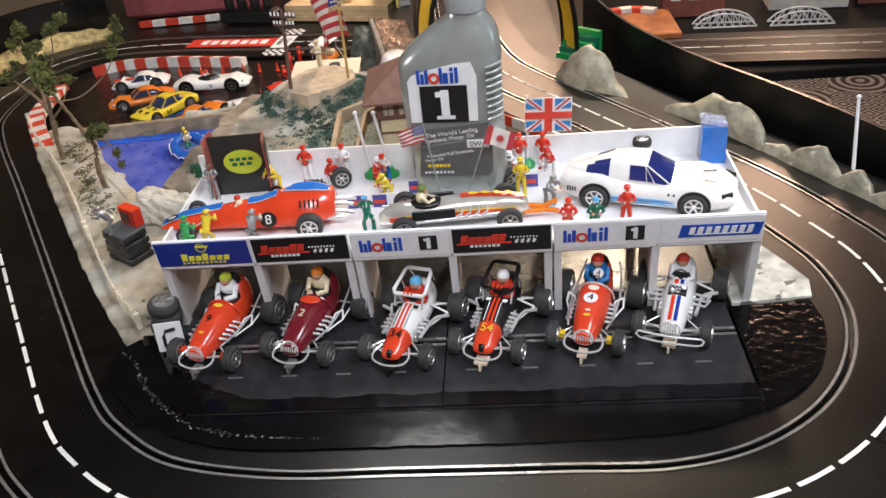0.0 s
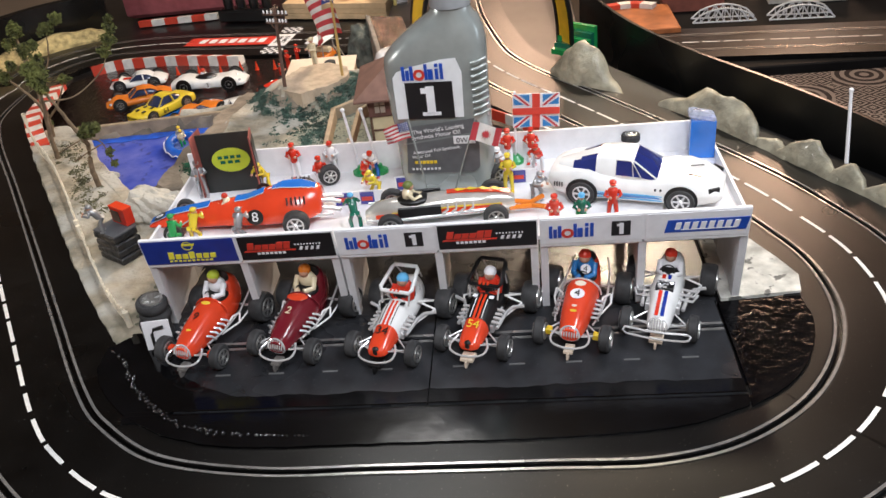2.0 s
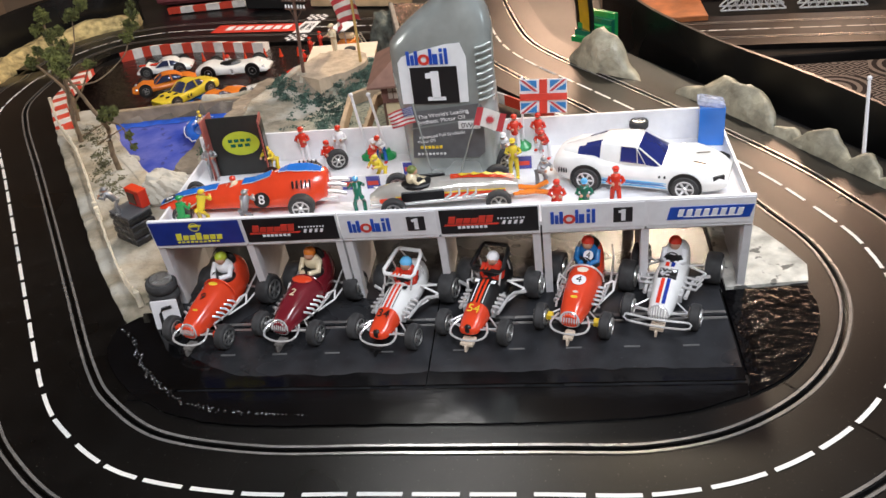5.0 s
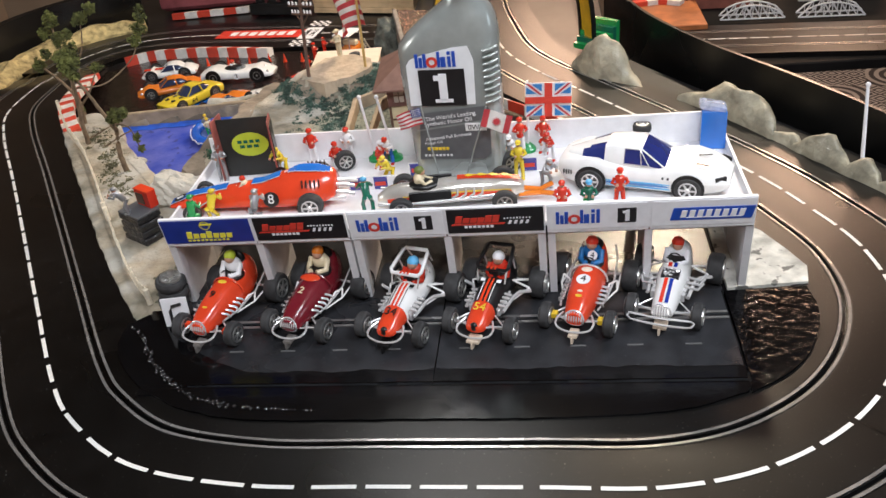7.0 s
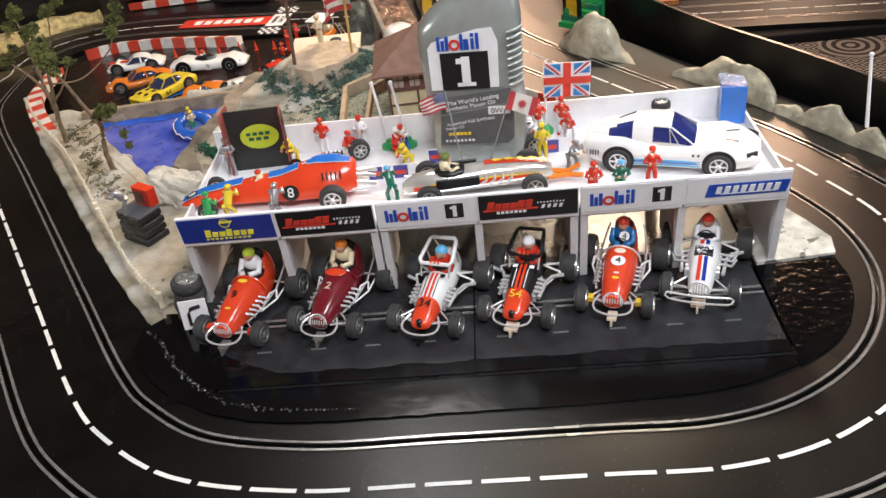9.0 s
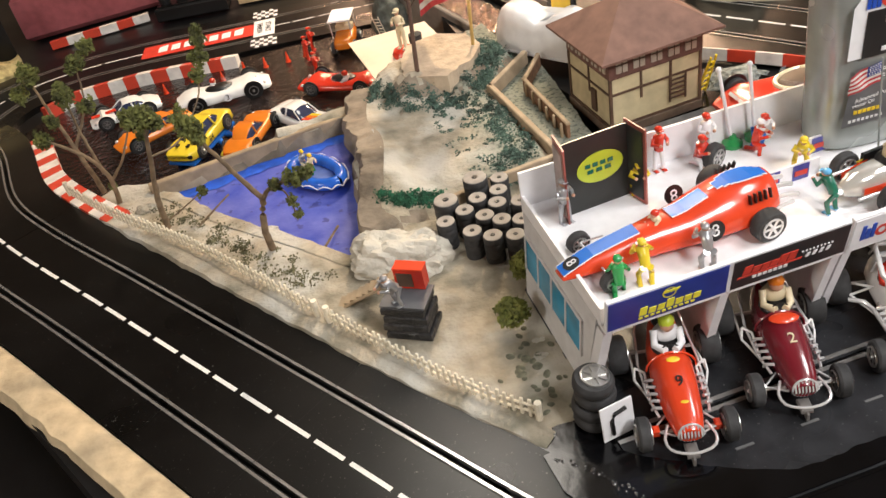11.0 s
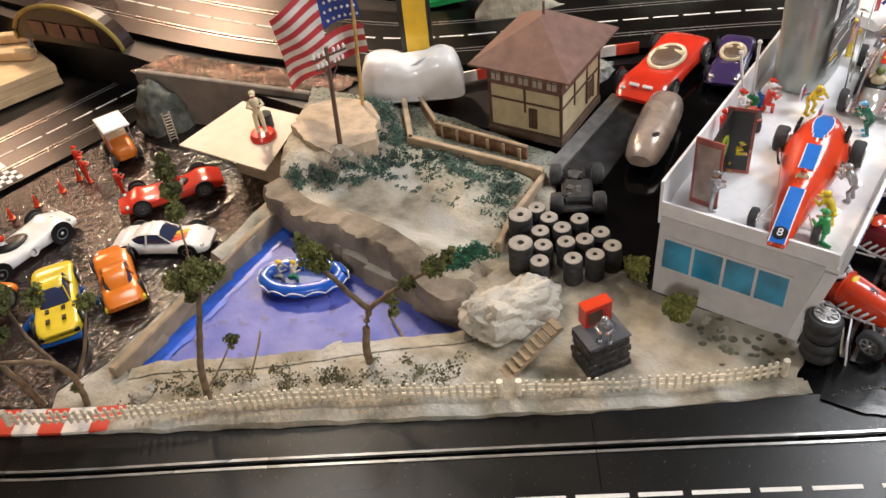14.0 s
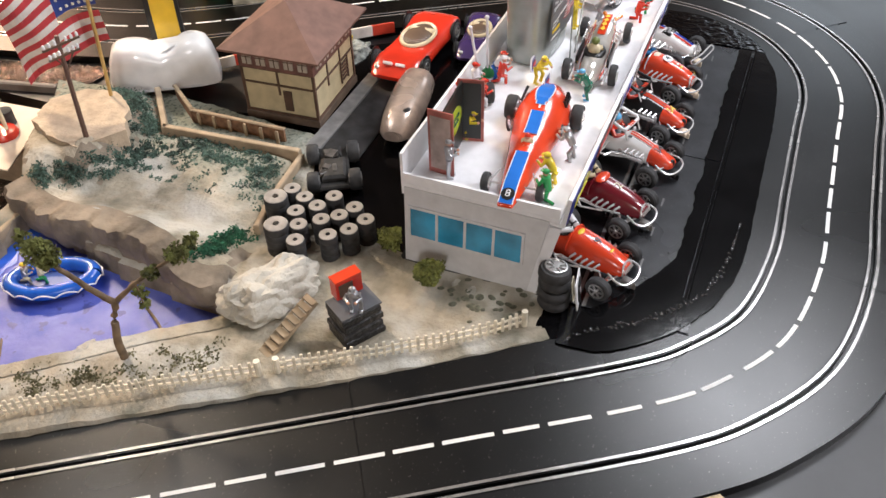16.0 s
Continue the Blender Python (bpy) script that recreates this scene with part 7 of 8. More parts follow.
# blue drinks machine at the right end
vm = tagged(empty("blue_kiosk", pose(0.320, 0.142, DECK, 0, 0, -5)), "blue box kiosk in clear wrap at the parapet end", "box")
bm = B()
box(bm, (0, 0, 0.024), (0.028, 0.016, 0.048), ch=0.001)
part("body", bm, BLUE, vm)
bm = B()
box(bm, (-0.002, 0, 0.053), (0.030, 0.018, 0.010), m=Matrix.Rotation(radians(12), 4, "Y"), ch=0.003)
part("wrap", bm, mat("clear_wrap", (0.55, 0.6, 0.75), 0.1, var=0.3, scale=150, bump=1.0, alpha=0.5), vm)

# flags on thin poles
def flag_pole(p0, p1, r, material, name="flag_pole"):
    bm = B()
    tube(bm, [p0, p1], r, 8)
    return bm


for x, y, zt, ty in ((-0.084, 0.150, 0.176, 0.016), (-0.060, 0.150, 0.180, -0.004)):
    fp = tagged(empty("white_pole"), "white plastic pole in a green base", "pole", group="white poles on the roof deck")
    bm = B()
    tube(bm, [(x, y, DECK), (x - 0.012, y + ty * 0.6, zt)], 0.0017, 8)
    ball(bm, (x - 0.012, y + ty * 0.6, zt), 0.0028)
    part("pole", bm, M_WHITE, fp, smooth=60)
    bm = B()
    lathe(bm, [(0.010, 0), (0.010, 0.004), (0.004, 0.008), (0.003, 0.012)], 14, Matrix.Translation((x, y, DECK)))
    part("base", bm, GREEN, fp, smooth=40)


def stripes_flag(name, label, hoist, fly, drop, n, canton, stars, wave, seed):
    """A striped cloth: hoist is the top corner at the pole, fly runs out along the top, drop down the pole."""
    hoist, fly, drop = Vector(hoist), Vector(fly), Vector(drop)
    nrm = fly.cross(drop).normalized()
    fl = tagged(empty(name), label, "flag")
    m = 16

    def at(u, v):
        w = wave * math.sin(u * 8 + v * 3 + seed) * (0.3 + u)
        return hoist + fly * u + drop * v + nrm * w + Vector((0, 0, -0.35 * fly.length * u * u * (1 if wave > 0.002 else 0.2)))
    for k in range(n):
        bm = B()
        u0 = canton if (k < n * 0.54 and canton) else 0.0
        loft(bm, [[at(u0 + (1 - u0) * i / m, (k + q) / n) for q in (0, 0.5, 1)] for i in range(m + 1)], close=False)
        part("stripe", bm, M_FLAGR if k % 2 == 0 else M_FLAGW, fl)
    if canton:
        bm = B()
        loft(bm, [[at(canton * i / m, 0.54 * j / 6) for j in range(7)] for i in range(m + 1)], close=False)
        cn = part("canton", bm, M_FLAGB, fl)
        bm = B()
        for i in range(stars):
            for j in range(5):
                p = at(canton * (i + 0.5 + 0.25 * (j % 2)) / (stars + 0.5), 0.54 * (j + 0.5) / 5)
                for sg in (-1, 1):
                    ball(bm, p + nrm * 0.0004 * sg, fly.length * canton / stars * 0.26, seg=6)
        tagged(part("star", bm, M_FLAGW, cn), kind="stuff")
    return fl


f = stripes_flag("small_flag", "small striped flag with blue canton on a clear pole", (-0.001, 0.055, 0.2085), (-0.027, 0.002, -0.006), (0.002, 0.0, -0.019), 9, 0.42, 5, 0.0012, 0)
bm = B()
tube(bm, [(0.0139, 0.0564, 0.1055), (0.0, 0.0555, 0.211)], 0.0009, 7)
part("pole", bm, M_SILVER, f)
# leaf flag
f = tagged(empty("small_flag"), "small red and white leaf flag on a clear pole", "flag")
bm = B()
tube(bm, [(0.0369, 0.0564, 0.1055), (0.071, 0.0555, 0.206)], 0.0009, 7)
part("pole", bm, M_SILVER, f)


def leaf_at(u, v):
    """A point of the waving cloth, u out along the fly and v down the pole."""
    return Vector((0.0690 + 0.030 * u - 0.006 * v, 0.0545 - 0.0015 * math.sin(u * 7 + 0.6), 0.2035 - 0.0105 * u - 0.0205 * v + 0.0012 * math.sin(u * 7)))


for x0, x1, m_ in ((0, 0.22, M_FLAGR), (0.22, 0.78, M_FLAGW), (0.78, 1.0, M_FLAGR)):
    bm = B()
    loft(bm, [[leaf_at(x0 + (x1 - x0) * k / 6, q / 3) for q in range(4)] for k in range(7)], close=False)
    part("cloth", bm, m_, f)
bm = B()
pts = []
for k in range(22):
    r = 0.0058 if k % 2 == 0 else 0.0030
    a = 2 * math.pi * k / 22 + math.pi / 2
    c = leaf_at(0.5, 0.5)
    pts.append((c.x + r * math.cos(a), c.y - 0.0014, c.z + r * math.sin(a)))
_new(bm, pts, [tuple(range(22))])
part("leaf", bm, M_FLAGR, f)
# crossed flag board
f = tagged(empty("flag_board", pose(0.1315, 0.151, 0.162, 0, 2, 0)), "blue flag board with red and white crosses on pole", "flag")
FW, FH = 0.054, 0.043
plate(f, "board", -FW / 2, FW / 2, -FH / 2, FH / 2, 0, M_WHITE)
for sx in (-1, 1):
    for sz in (-1, 1):
        bm = B()
        _new(bm, [(sx * FW * 0.14, -0.0008, sz * FH * 0.47), (sx * FW * 0.36, -0.0008, sz * FH * 0.47), (sx * FW * 0.14, -0.0008, sz * FH * 0.24)], [(0, 1, 2)])
        part("quarter", bm, mat("flag_azure", (0.03, 0.20, 0.50), 0.5), f)
        bm = B()
        _new(bm, [(sx * FW * 0.48, -0.0008, sz * FH * 0.39), (sx * FW * 0.48, -0.0008, sz * FH * 0.18), (sx * FW * 0.25, -0.0008, sz * FH * 0.18)], [(0, 1, 2)])
        part("quarter", bm, mat("flag_azure", (0.03, 0.20, 0.50), 0.5), f)
        bm = B()
        _new(bm, [(sx * FW * 0.49, -0.0009, sz * FH * 0.49), (sx * FW * 0.42, -0.0009, sz * FH * 0.49), (sx * FW * 0.12, -0.0009, sz * FH * 0.15), (sx * FW * 0.19, -0.0009, sz * FH * 0.15)], [(0, 1, 2, 3)])
        part("saltire", bm, M_FLAGR, f)
plate(f, "cross", -0.0045, 0.0045, -FH / 2, FH / 2, -0.0012, PR_RED)
plate(f, "cross", -FW / 2, FW / 2, -0.0042, 0.0042, -0.0020, PR_RED)
bm = B()
tube(bm, [(-0.0245, 0.002, -0.068), (-0.0245, 0.002, 0.024)], 0.0014, 8)
part("pole", bm, M_WHITE, f)
bm = B()
lathe(bm, [(0.010, -0.068), (0.010, -0.064), (0.004, -0.058)], 14, Matrix.Translation((-0.0245, 0.002, 0)))
part("base", bm, GREEN, f)

# ---- big striped flag and utility pole on the hill ----
f = stripes_flag("large_flag", "large draped striped flag with starry blue canton on a wooden stick", (-0.182, 0.625, 0.240), (-0.072, 0.090, -0.01), (0.006, -0.002, -0.115), 13, 0.45, 6, 0.010, 1)
bm = B()
tube(bm, [(-0.190, 0.640, 0.030), (-0.183, 0.626, 0.250)], [0.0026, 0.0022], 8)
part("stick", bm, mat("pine_stick", (0.55, 0.36, 0.12), 0.6), f)
tp = tagged(empty("utility_pole", pose(-0.287, 0.600, 0.020)), "brown model utility pole with white insulators", "utility pole")
bm = B()
tube(bm, [(0, 0, -0.004), (0.006, 0, 0.085), (0.012, 0.0, 0.165)], [0.0036, 0.003, 0.0026], 8)
part("post", bm, mat("dark_brown_plastic", (0.13, 0.075, 0.055), 0.6), tp)
for z, w in ((0.155, 0.024), (0.141, 0.020)):
    bm = B()
    box(bm, (0.012, -0.003, z), (2 * w, 0.003, 0.003), rz=-18)
    ar = part("crossarm", bm, BEAM, tp)
    for k in range(-3, 4):
        if k:
            bm = B()
            lathe(bm, [(0.0016, z + 0.0015), (0.0018, z + 0.005), (0.001, z + 0.007)], 8, Matrix.Translation((0.012 + k * w * 0.3 * math.cos(radians(-18)), -0.003 + k * w * 0.3 * math.sin(radians(-18)), 0)))
            part("insulator", bm, M_WHITE, ar)
bm = B()
tube(bm, [(0.012 - 0.012, 0.001, 0.141), (0.011, -0.001, 0.122), (0.012 + 0.012, -0.006, 0.141)], 0.0012, 6)
part("brace", bm, BEAM, tp)

# ---- yellow arch over the track with its white foot ----
hood = empty("white_hood", pose(-0.080, 0.634, 0.010, 0, 0, -56))
tagged(hood, "rounded white plastic cover at the foot of the arch", "cover")
bm = B()
loft(bm, [ring(0.078, 0.031, 0.0, 48, 6), ring(0.077, 0.030, 0.022, 48, 5.5), ring(0.072, 0.028, 0.046, 48, 5), ring(0.066, 0.025, 0.060, 48, 4.2), ring(0.058, 0.019, 0.066, 48, 3.6), ring(0.040, 0.010, 0.067, 48, 3)])
for v in bm.verts:
    v.co.z -= 0.018 * math.exp(-((v.co.x - 0.006) / 0.020) ** 2) * max(0, v.co.z / 0.064)
    v.co.y -= 0.004 * math.exp(-((v.co.x + 0.02) / 0.024) ** 2) * max(0, v.co.z / 0.064)
part("shell", bm, M_WHITEG, hood, smooth=60)
bm = B()
tube(bm, [(0.074 * c, 0.031 * s_, 0.002) for c, s_ in ((math.copysign(abs(math.cos(t)) ** 0.5, math.cos(t)), math.copysign(abs(math.sin(t)) ** 0.5, math.sin(t))) for t in (2 * math.pi * k / 40 for k in range(41)))], 0.0018, 6)
part("rim", bm, M_GREYW, hood, "thin grey lower rim")
arch = tagged(empty("track_arch"), "yellow and black arch standing over the track", "arch")
A0, A1 = Vector((-0.052, 0.640, 0.052)), Vector((0.215, 0.800, -0.005))
side = (A1 - A0).cross(Vector((0, 0, 1))).normalized()
pts = []
for k in range(25):
    a = math.pi * k / 24
    p = A0.lerp(A1, (1 - math.cos(a)) / 2)
    p.z += 0.225 * math.sin(a) ** 0.7
    pts.append(p)
mid = (A0 + A1) / 2
for nm, o0, o1, th, m_ in (("band", -0.015, 0.019, 0.006, paint("arch_yellow", (0.78, 0.50, 0.02), 0.4)), ("edge", 0.0195, 0.025, 0.007, M_BLACK), ("edge", -0.023, -0.0155, 0.008, M_BLACK)):
    bm = B()
    rings = []
    for p in pts:
        q = (p - mid)
        inw = Vector((q.x, q.y, q.z * 1.1)).normalized() * th
        rings.append([p + side * o0, p + side * o1, p + side * o1 - inw, p + side * o0 - inw])
    loft(bm, rings)
    part(nm, bm, m_, arch, smooth=40)

# ---- kerbs, banner, start line ----
def kerb(name, pts, w, label, pitch=0.034, raise_=0.0035):
    k = tagged(empty(name), label, "kerb", kind="structure")
    line = spline(pts, 0.004)
    acc, seg, col = 0.0, [line[0]], 0
    for a, b in zip(line, line[1:]):
        acc += (b - a).length
        seg.append(b)
        if acc > pitch:
            bm = B()
            rings = []
            for i, p in enumerate(seg):
                d = seg[min(i + 1, len(seg) - 1)] - seg[max(i - 1, 0)]
                n = Vector((d.y, -d.x, 0)).normalized()
                rings.append([p + Vector((0, 0, -0.008)), p + Vector((0, 0, raise_)), p + n * w + Vector((0, 0, raise_ * 1.6)), p + n * w + Vector((0, 0, -0.008))])
            loft(bm, rings)
            part("kerb_block", bm, (paint("kerb_red", (0.62, 0.06, 0.03), 0.45), mat("kerb_white", (0.75, 0.72, 0.68), 0.5))[col], k)
            acc, seg, col = 0.0, [b], 1 - col
    return k


def offset(line, o, lo, hi, dz=0.0):
    out = []
    for i in range(lo, hi):
        d = line[min(i + 1, len(line) - 1)] - line[max(i - 1, 0)]
        n = Vector((d.y, -d.x, 0)).normalized()
        out.append(line[i] + n * o + Vector((0, 0, dz)))
    return out


k0 = min(range(len(main_line)), key=lambda i: abs(main_line[i].y - 0.93) + (main_line[i].x > 0))
k1 = min(range(len(main_line)), key=lambda i: abs(main_line[i].y - 0.47) + (main_line[i].x > 0))
kerb("kerb_left", [tuple(p) for p in offset(main_line, -0.100, k0, k1)][::-1][::6], 0.030, "red and white striped kerb along the left bend", 0.026)
z = LOW + 0.006
kerb("kerb_near", [(-0.92, 1.155, z), (-0.86, 1.19, z), (-0.78, 1.195, z), (-0.70, 1.19, z), (-0.52, 1.150, z)], 0.028, "red and white striped kerb beside the paddock", 0.026, 0.012)
kerb("kerb_far", [(-0.935, 1.535, z), (-0.82, 1.545, z), (-0.70, 1.555, z)], 0.022, "red and white striped kerb behind the far straight", 0.036, 0.006)
kerb("kerb_house", [(-0.072, 0.71, 0.002), (-0.02, 0.625, 0.002), (0.05, 0.56, 0.002), (0.155, 0.455, 0.002), (0.215, 0.385, 0.002)], 0.010, "red and white striped kerb behind the house", 0.035, 0.006)

bn = tagged(empty("track_banner", pose(0, 0, 0)), "red strip with white printed shapes lying on the track", "banner")
a, b = Vector((-0.725, 1.316, z + 0.0012)), Vector((-0.475, 1.279, z + 0.0012))
d = (b - a).normalized()
n = Vector((-d.y, d.x, 0))
bm = B()
_new(bm, [a - n * 0.030, b - n * 0.030, b + n * 0.030, a + n * 0.030], [(0, 1, 2, 3)])
part("strip", bm, PR_RED, bn)
for k in range(7):
    p = a + d * (0.035 + k * 0.027)
    bm = B()
    _new(bm, [p - n * 0.014 + Vector((0, 0, 0.0008)), p + d * 0.019 - n * 0.014 + Vector((0, 0, 0.0008)), p + d * 0.019 + n * (0.016 if k % 3 else 0.020) + Vector((0, 0, 0.0008)), p + n * 0.014 + Vector((0, 0, 0.0008))], [(0, 1, 2, 3)])
    part("bar", bm, M_WHITE, bn)
stp = tagged(empty("start_line", pose(-0.467, 1.277, z + 0.0012, 0, 0, -8)), "white start and finish panel with checkered bands", "start line", kind="structure")
bm = B()
box(bm, (0, 0, 0), (0.045, 0.085, 0.0006))
sp_ = part("panel", bm, M_WHITE, stp)
glyph_text("START", 0.017, PR_BLACK, pose(0.008, 0.0, 0.0008, 0, 0, -90), stp, "printed_word")
glyph_text("FINISH", 0.017, PR_BLACK, pose(-0.010, 0.0, 0.0008, 0, 0, -90), stp, "printed_word")
for y0 in (-0.095, 0.055):
    for i in range(6):
        for j in range(4):
            bm = B()
            box(bm, (-0.022 + i * 0.009, y0 + j * 0.0105 + 0.004, 0), (0.009, 0.0105, 0.0006))
            part("check", bm, M_WHITE if (i + j) % 2 else PR_BLACK, stp)

# ---- traffic cones ----
for x, y in ((-0.682, 1.10), (-0.628, 1.095), (-0.572, 1.085), (-0.528, 1.10), (-0.487, 1.092), (-0.443, 1.088), (-0.408, 1.09)):
    cn = tagged(empty("traffic_cone", pose(x, y, PAD)), "small orange traffic cone on the paddock floor", "traffic cone", group="orange cones along the paddock")
    bm = B()
    lathe(bm, [(0.0055, 0), (0.0055, 0.001), (0.0042, 0.0015), (0.001, 0.020)], 12)
    part("cone", bm, RED2, cn, smooth=40)
for x, y in ((-0.39, 1.105), (-0.405, 1.068), (-0.40, 0.985)):
    figurine(x, y, 90, RED, RED, RED, "stand", "red crew figurine standing in the paddock", PAD)

# ---- golf cart like truck ----
tk = tagged(empty("utility_cart", pose(-0.325, 1.078, PAD, 0, 0, 250)), "orange open utility cart with white roof", "cart")
bm = B()
loft(bm, [section(x, w, a, b, 0.9, 16, 4) for x, w, a, b in ((-0.036, 0.018, 0.012, 0.030), (-0.030, 0.020, 0.008, 0.036), (-0.005, 0.021, 0.008, 0.032), (0.012, 0.021, 0.008, 0.030), (0.030, 0.019, 0.008, 0.030), (0.037, 0.014, 0.012, 0.024))])
part("body", bm, ORANGE, tk, smooth=50)
bm = B()
box(bm, (-0.002, 0, 0.064), (0.058, 0.044, 0.004), ch=0.0015)
part("canopy", bm, M_WHITE, tk)
for x in (-0.026, 0.022):
    for s in (-1, 1):
        bm = B()
        tube(bm, [(x, s * 0.018, 0.030), (x, s * 0.019, 0.064)], 0.0011, 6)
        part("roof_post", bm, M_CHROME, tk)
        wheel(tk, x, s * 0.021, 0.011, 0.008)
bm = B()
box(bm, (-0.012, 0, 0.038), (0.014, 0.034, 0.014), ch=0.003)
part("seat", bm, CREAM, tk)

# ---- card on a box with a plain statuette ----
cq = [(-0.342, 0.880), (-0.330, 0.712), (-0.196, 0.762), (-0.206, 0.882)]
bm = B()
prism(bm, [(-0.268, 0.862), (-0.262, 0.752), (-0.200, 0.775), (-0.208, 0.872)], LOW, -0.005)
tagged(part("cardboard_box", bm, mat("cardboard", (0.42, 0.31, 0.2), 0.8, var=0.15)), "brown cardboard box under a cream card", "box")
bm = B()
prism(bm, cq, -0.005, -0.003)
tagged(part("card_sheet", bm, M_PAPER), "cream card sheet lying on a box", "card")
bm = B()
lathe(bm, [(0.019, 0), (0.020, 0.004), (0.017, 0.010), (0.006, 0.012)], 20)
ob = part("round_base", bm, RED, smooth=40)
ob.matrix_world = pose(-0.268, 0.775, -0.003)
tagged(ob, "round red pedestal on the cream card", "pedestal")
figurine(-0.268, 0.775, -40, CREAM, CREAM, CREAM, "stand", "plain cream statuette on a red pedestal", 0.0085, 1.35)
bm = B()
lathe(bm, [(0.011, 0), (0.011, 0.022), (0.006, 0.024)], 14)
ob = part("dark_drum", bm, M_TYRE, smooth=35)
ob.matrix_world = pose(-0.243, 0.792, -0.003)
tagged(ob, "small dark drum on the cream card", "drum")

# ---- concrete wall and foil verge by the upper track ----
bm = B()
box(bm, (-0.178, 0.965, -0.047), (0.010, 0.345, 0.094), rz=12.8, ch=0.002)
tagged(part("concrete_wall", bm, mat("concrete_card", (0.24, 0.21, 0.18), 0.85, var=0.2, scale=30)), "grey retaining wall below the upper track", "wall", kind="structure")
bm = B()
g = {}
for i in range(12):
    for j in range(52):
        x, y = -0.182 + i * 0.0075, 0.76 + j * 0.0075
        g[i, j] = bm.verts.new((x - 0.227 * (min(y, 1.14) - 0.965), y, -0.006 + 0.010 * abs(noise.noise(Vector((x * 70, y * 70, 0)))) - 0.0006 * i))
for i in range(11):
    for j in range(51):
        bm.faces.new((g[i, j], g[i + 1, j], g[i + 1, j + 1], g[i, j + 1]))
tagged(part("foil_verge", bm, M_FOIL), "crumpled shiny foil verge beside the upper track", "verge", kind="structure")
# tunnel sign
tn = tagged(empty("tunnel_sign", pose(-0.172, 1.376, LOW, 0, 0, -80)), "dark half-round gantry sign with gold rim over the tunnel", "gantry")
bm = B()
n = 22
for y0, y1_ in ((-0.015, 0.015),):
    arc = [(0.138 * math.cos(math.pi * k / n), 0.078 * math.sin(math.pi * k / n) + 0.075) for k in range(n + 1)]
    loft(bm, [[(x, y, zz) for x, zz in arc] for y in (y0, y1_)])
part("sign_body", bm, mat("dark_sign", (0.03, 0.018, 0.015), 0.3), tn)
bm = B()
tube(bm, [(x, -0.016, zz) for x, zz in arc], 0.0045, 7)
part("rim", bm, mat("gold_rim", (0.35, 0.27, 0.08), 0.4, 0.5), tn)
for k in range(4):
    plate(tn, "panel", -0.086 + k * 0.045, -0.050 + k * 0.045, 0.090, 0.118, -0.0175, mat("sign_red_brown", (0.14, 0.05, 0.04), 0.4))
for x in (-0.130, 0.130):
    bm = B()
    tube(bm, [(x, 0, 0), (x, 0, 0.08)], 0.005, 8)
    part("pillar", bm, M_GREYW, tn)
boulder("boulder", (-0.222, 1.085, LOW), 0.056, 0.8, 0.75, 1.3, mat("mossy_grey", (0.12, 0.13, 0.11), 0.8, var=0.5, scale=50, bump=0.7), "dark mossy rock beside the retaining wall", 41)
ld = tagged(empty("ladder", pose(-0.252, 1.035, LOW, 0, -28, 60)), "small white model ladder leaning on the rock", "ladder")
for s in (-1, 1):
    bm = B()
    tube(bm, [(0, s * 0.006, 0), (0, s * 0.006, 0.085)], 0.0011, 6)
    part("side_rail", bm, M_FENCE, ld)
for k in range(9):
    bm = B()
    tube(bm, [(0, -0.006, 0.006 + k * 0.009), (0, 0.006, 0.006 + k * 0.009)], 0.0008, 6)
    part("rung", bm, M_FENCE, ld)

# ---- inflatable boat ----
bt = tagged(empty("rubber_dinghy", pose(-0.462, 0.529, -0.027, 0, 0, -62)), "blue inflatable dinghy floating on the painted pond", "boat")
bm = B()
ln = [(0.044 * math.cos(t) * (1.0 if math.cos(t) < 0 else 1.15), 0.024 * math.sin(t), 0.010 + 0.003 * max(0, math.cos(t))) for t in [2 * math.pi * k / 28 for k in range(29)]]
tube(bm, ln, 0.0085, 10, caps=False)
hull = part("tube", bm, mat("dinghy_blue", (0.02, 0.12, 0.56), 0.22), bt, smooth=70)
bm = B()
ring = [(0.044 * 1.21 * math.cos(t) * (1.0 if math.cos(t) < 0 else 1.13), 0.024 * 1.38 * math.sin(t), 0.0095 + 0.0045 * abs(math.sin(t * 7))) for t in [2 * math.pi * k / 112 for k in range(113)]]
tube(bm, ring, 0.0009, 6, caps=False)
part("rope", bm, M_WHITE, hull)
bm = B()
prism(bm, [(p[0] * 0.9, p[1] * 0.9) for p in ln[:-1]], 0.004, 0.006)
part("floor", bm, mat("dinghy_floor", (0.10, 0.16, 0.42), 0.5), bt)
for x, c1, c2 in ((-0.026, SILV, CREAM), (-0.008, CREAM, GREEN)):
    ob = figurine(-0.462, 0.529, 0, c1, c2, GOLD, "kneel", "small seated figurine in the dinghy", 0, 0.75)
    ob.matrix_world = pose(-0.462, 0.529, -0.027, 0, 0, -62) @ pose(x, 0.0, 0.006, 0, 0, 90) @ Matrix.Scale(0.8, 4)
# driftwood on the bank
for p, q, r in (((-0.62, 0.452, 0.002), (-0.575, 0.475, 0.02), 0.0012), ((-0.505, 0.33, -0.024), (-0.455, 0.40, -0.022), 0.0016)):
    bm = B()
    tube(bm, spline([p, tuple((Vector(p) + Vector(q)) / 2 + Vector((0.004, 0, 0.003))), q], 0.006), r, 6)
    tagged(part("twig", bm, M_BARK), "thin brown twig lying by the pond", "twig")

# ---- moss, pebbles and scrub ----
rng = random.Random(5)


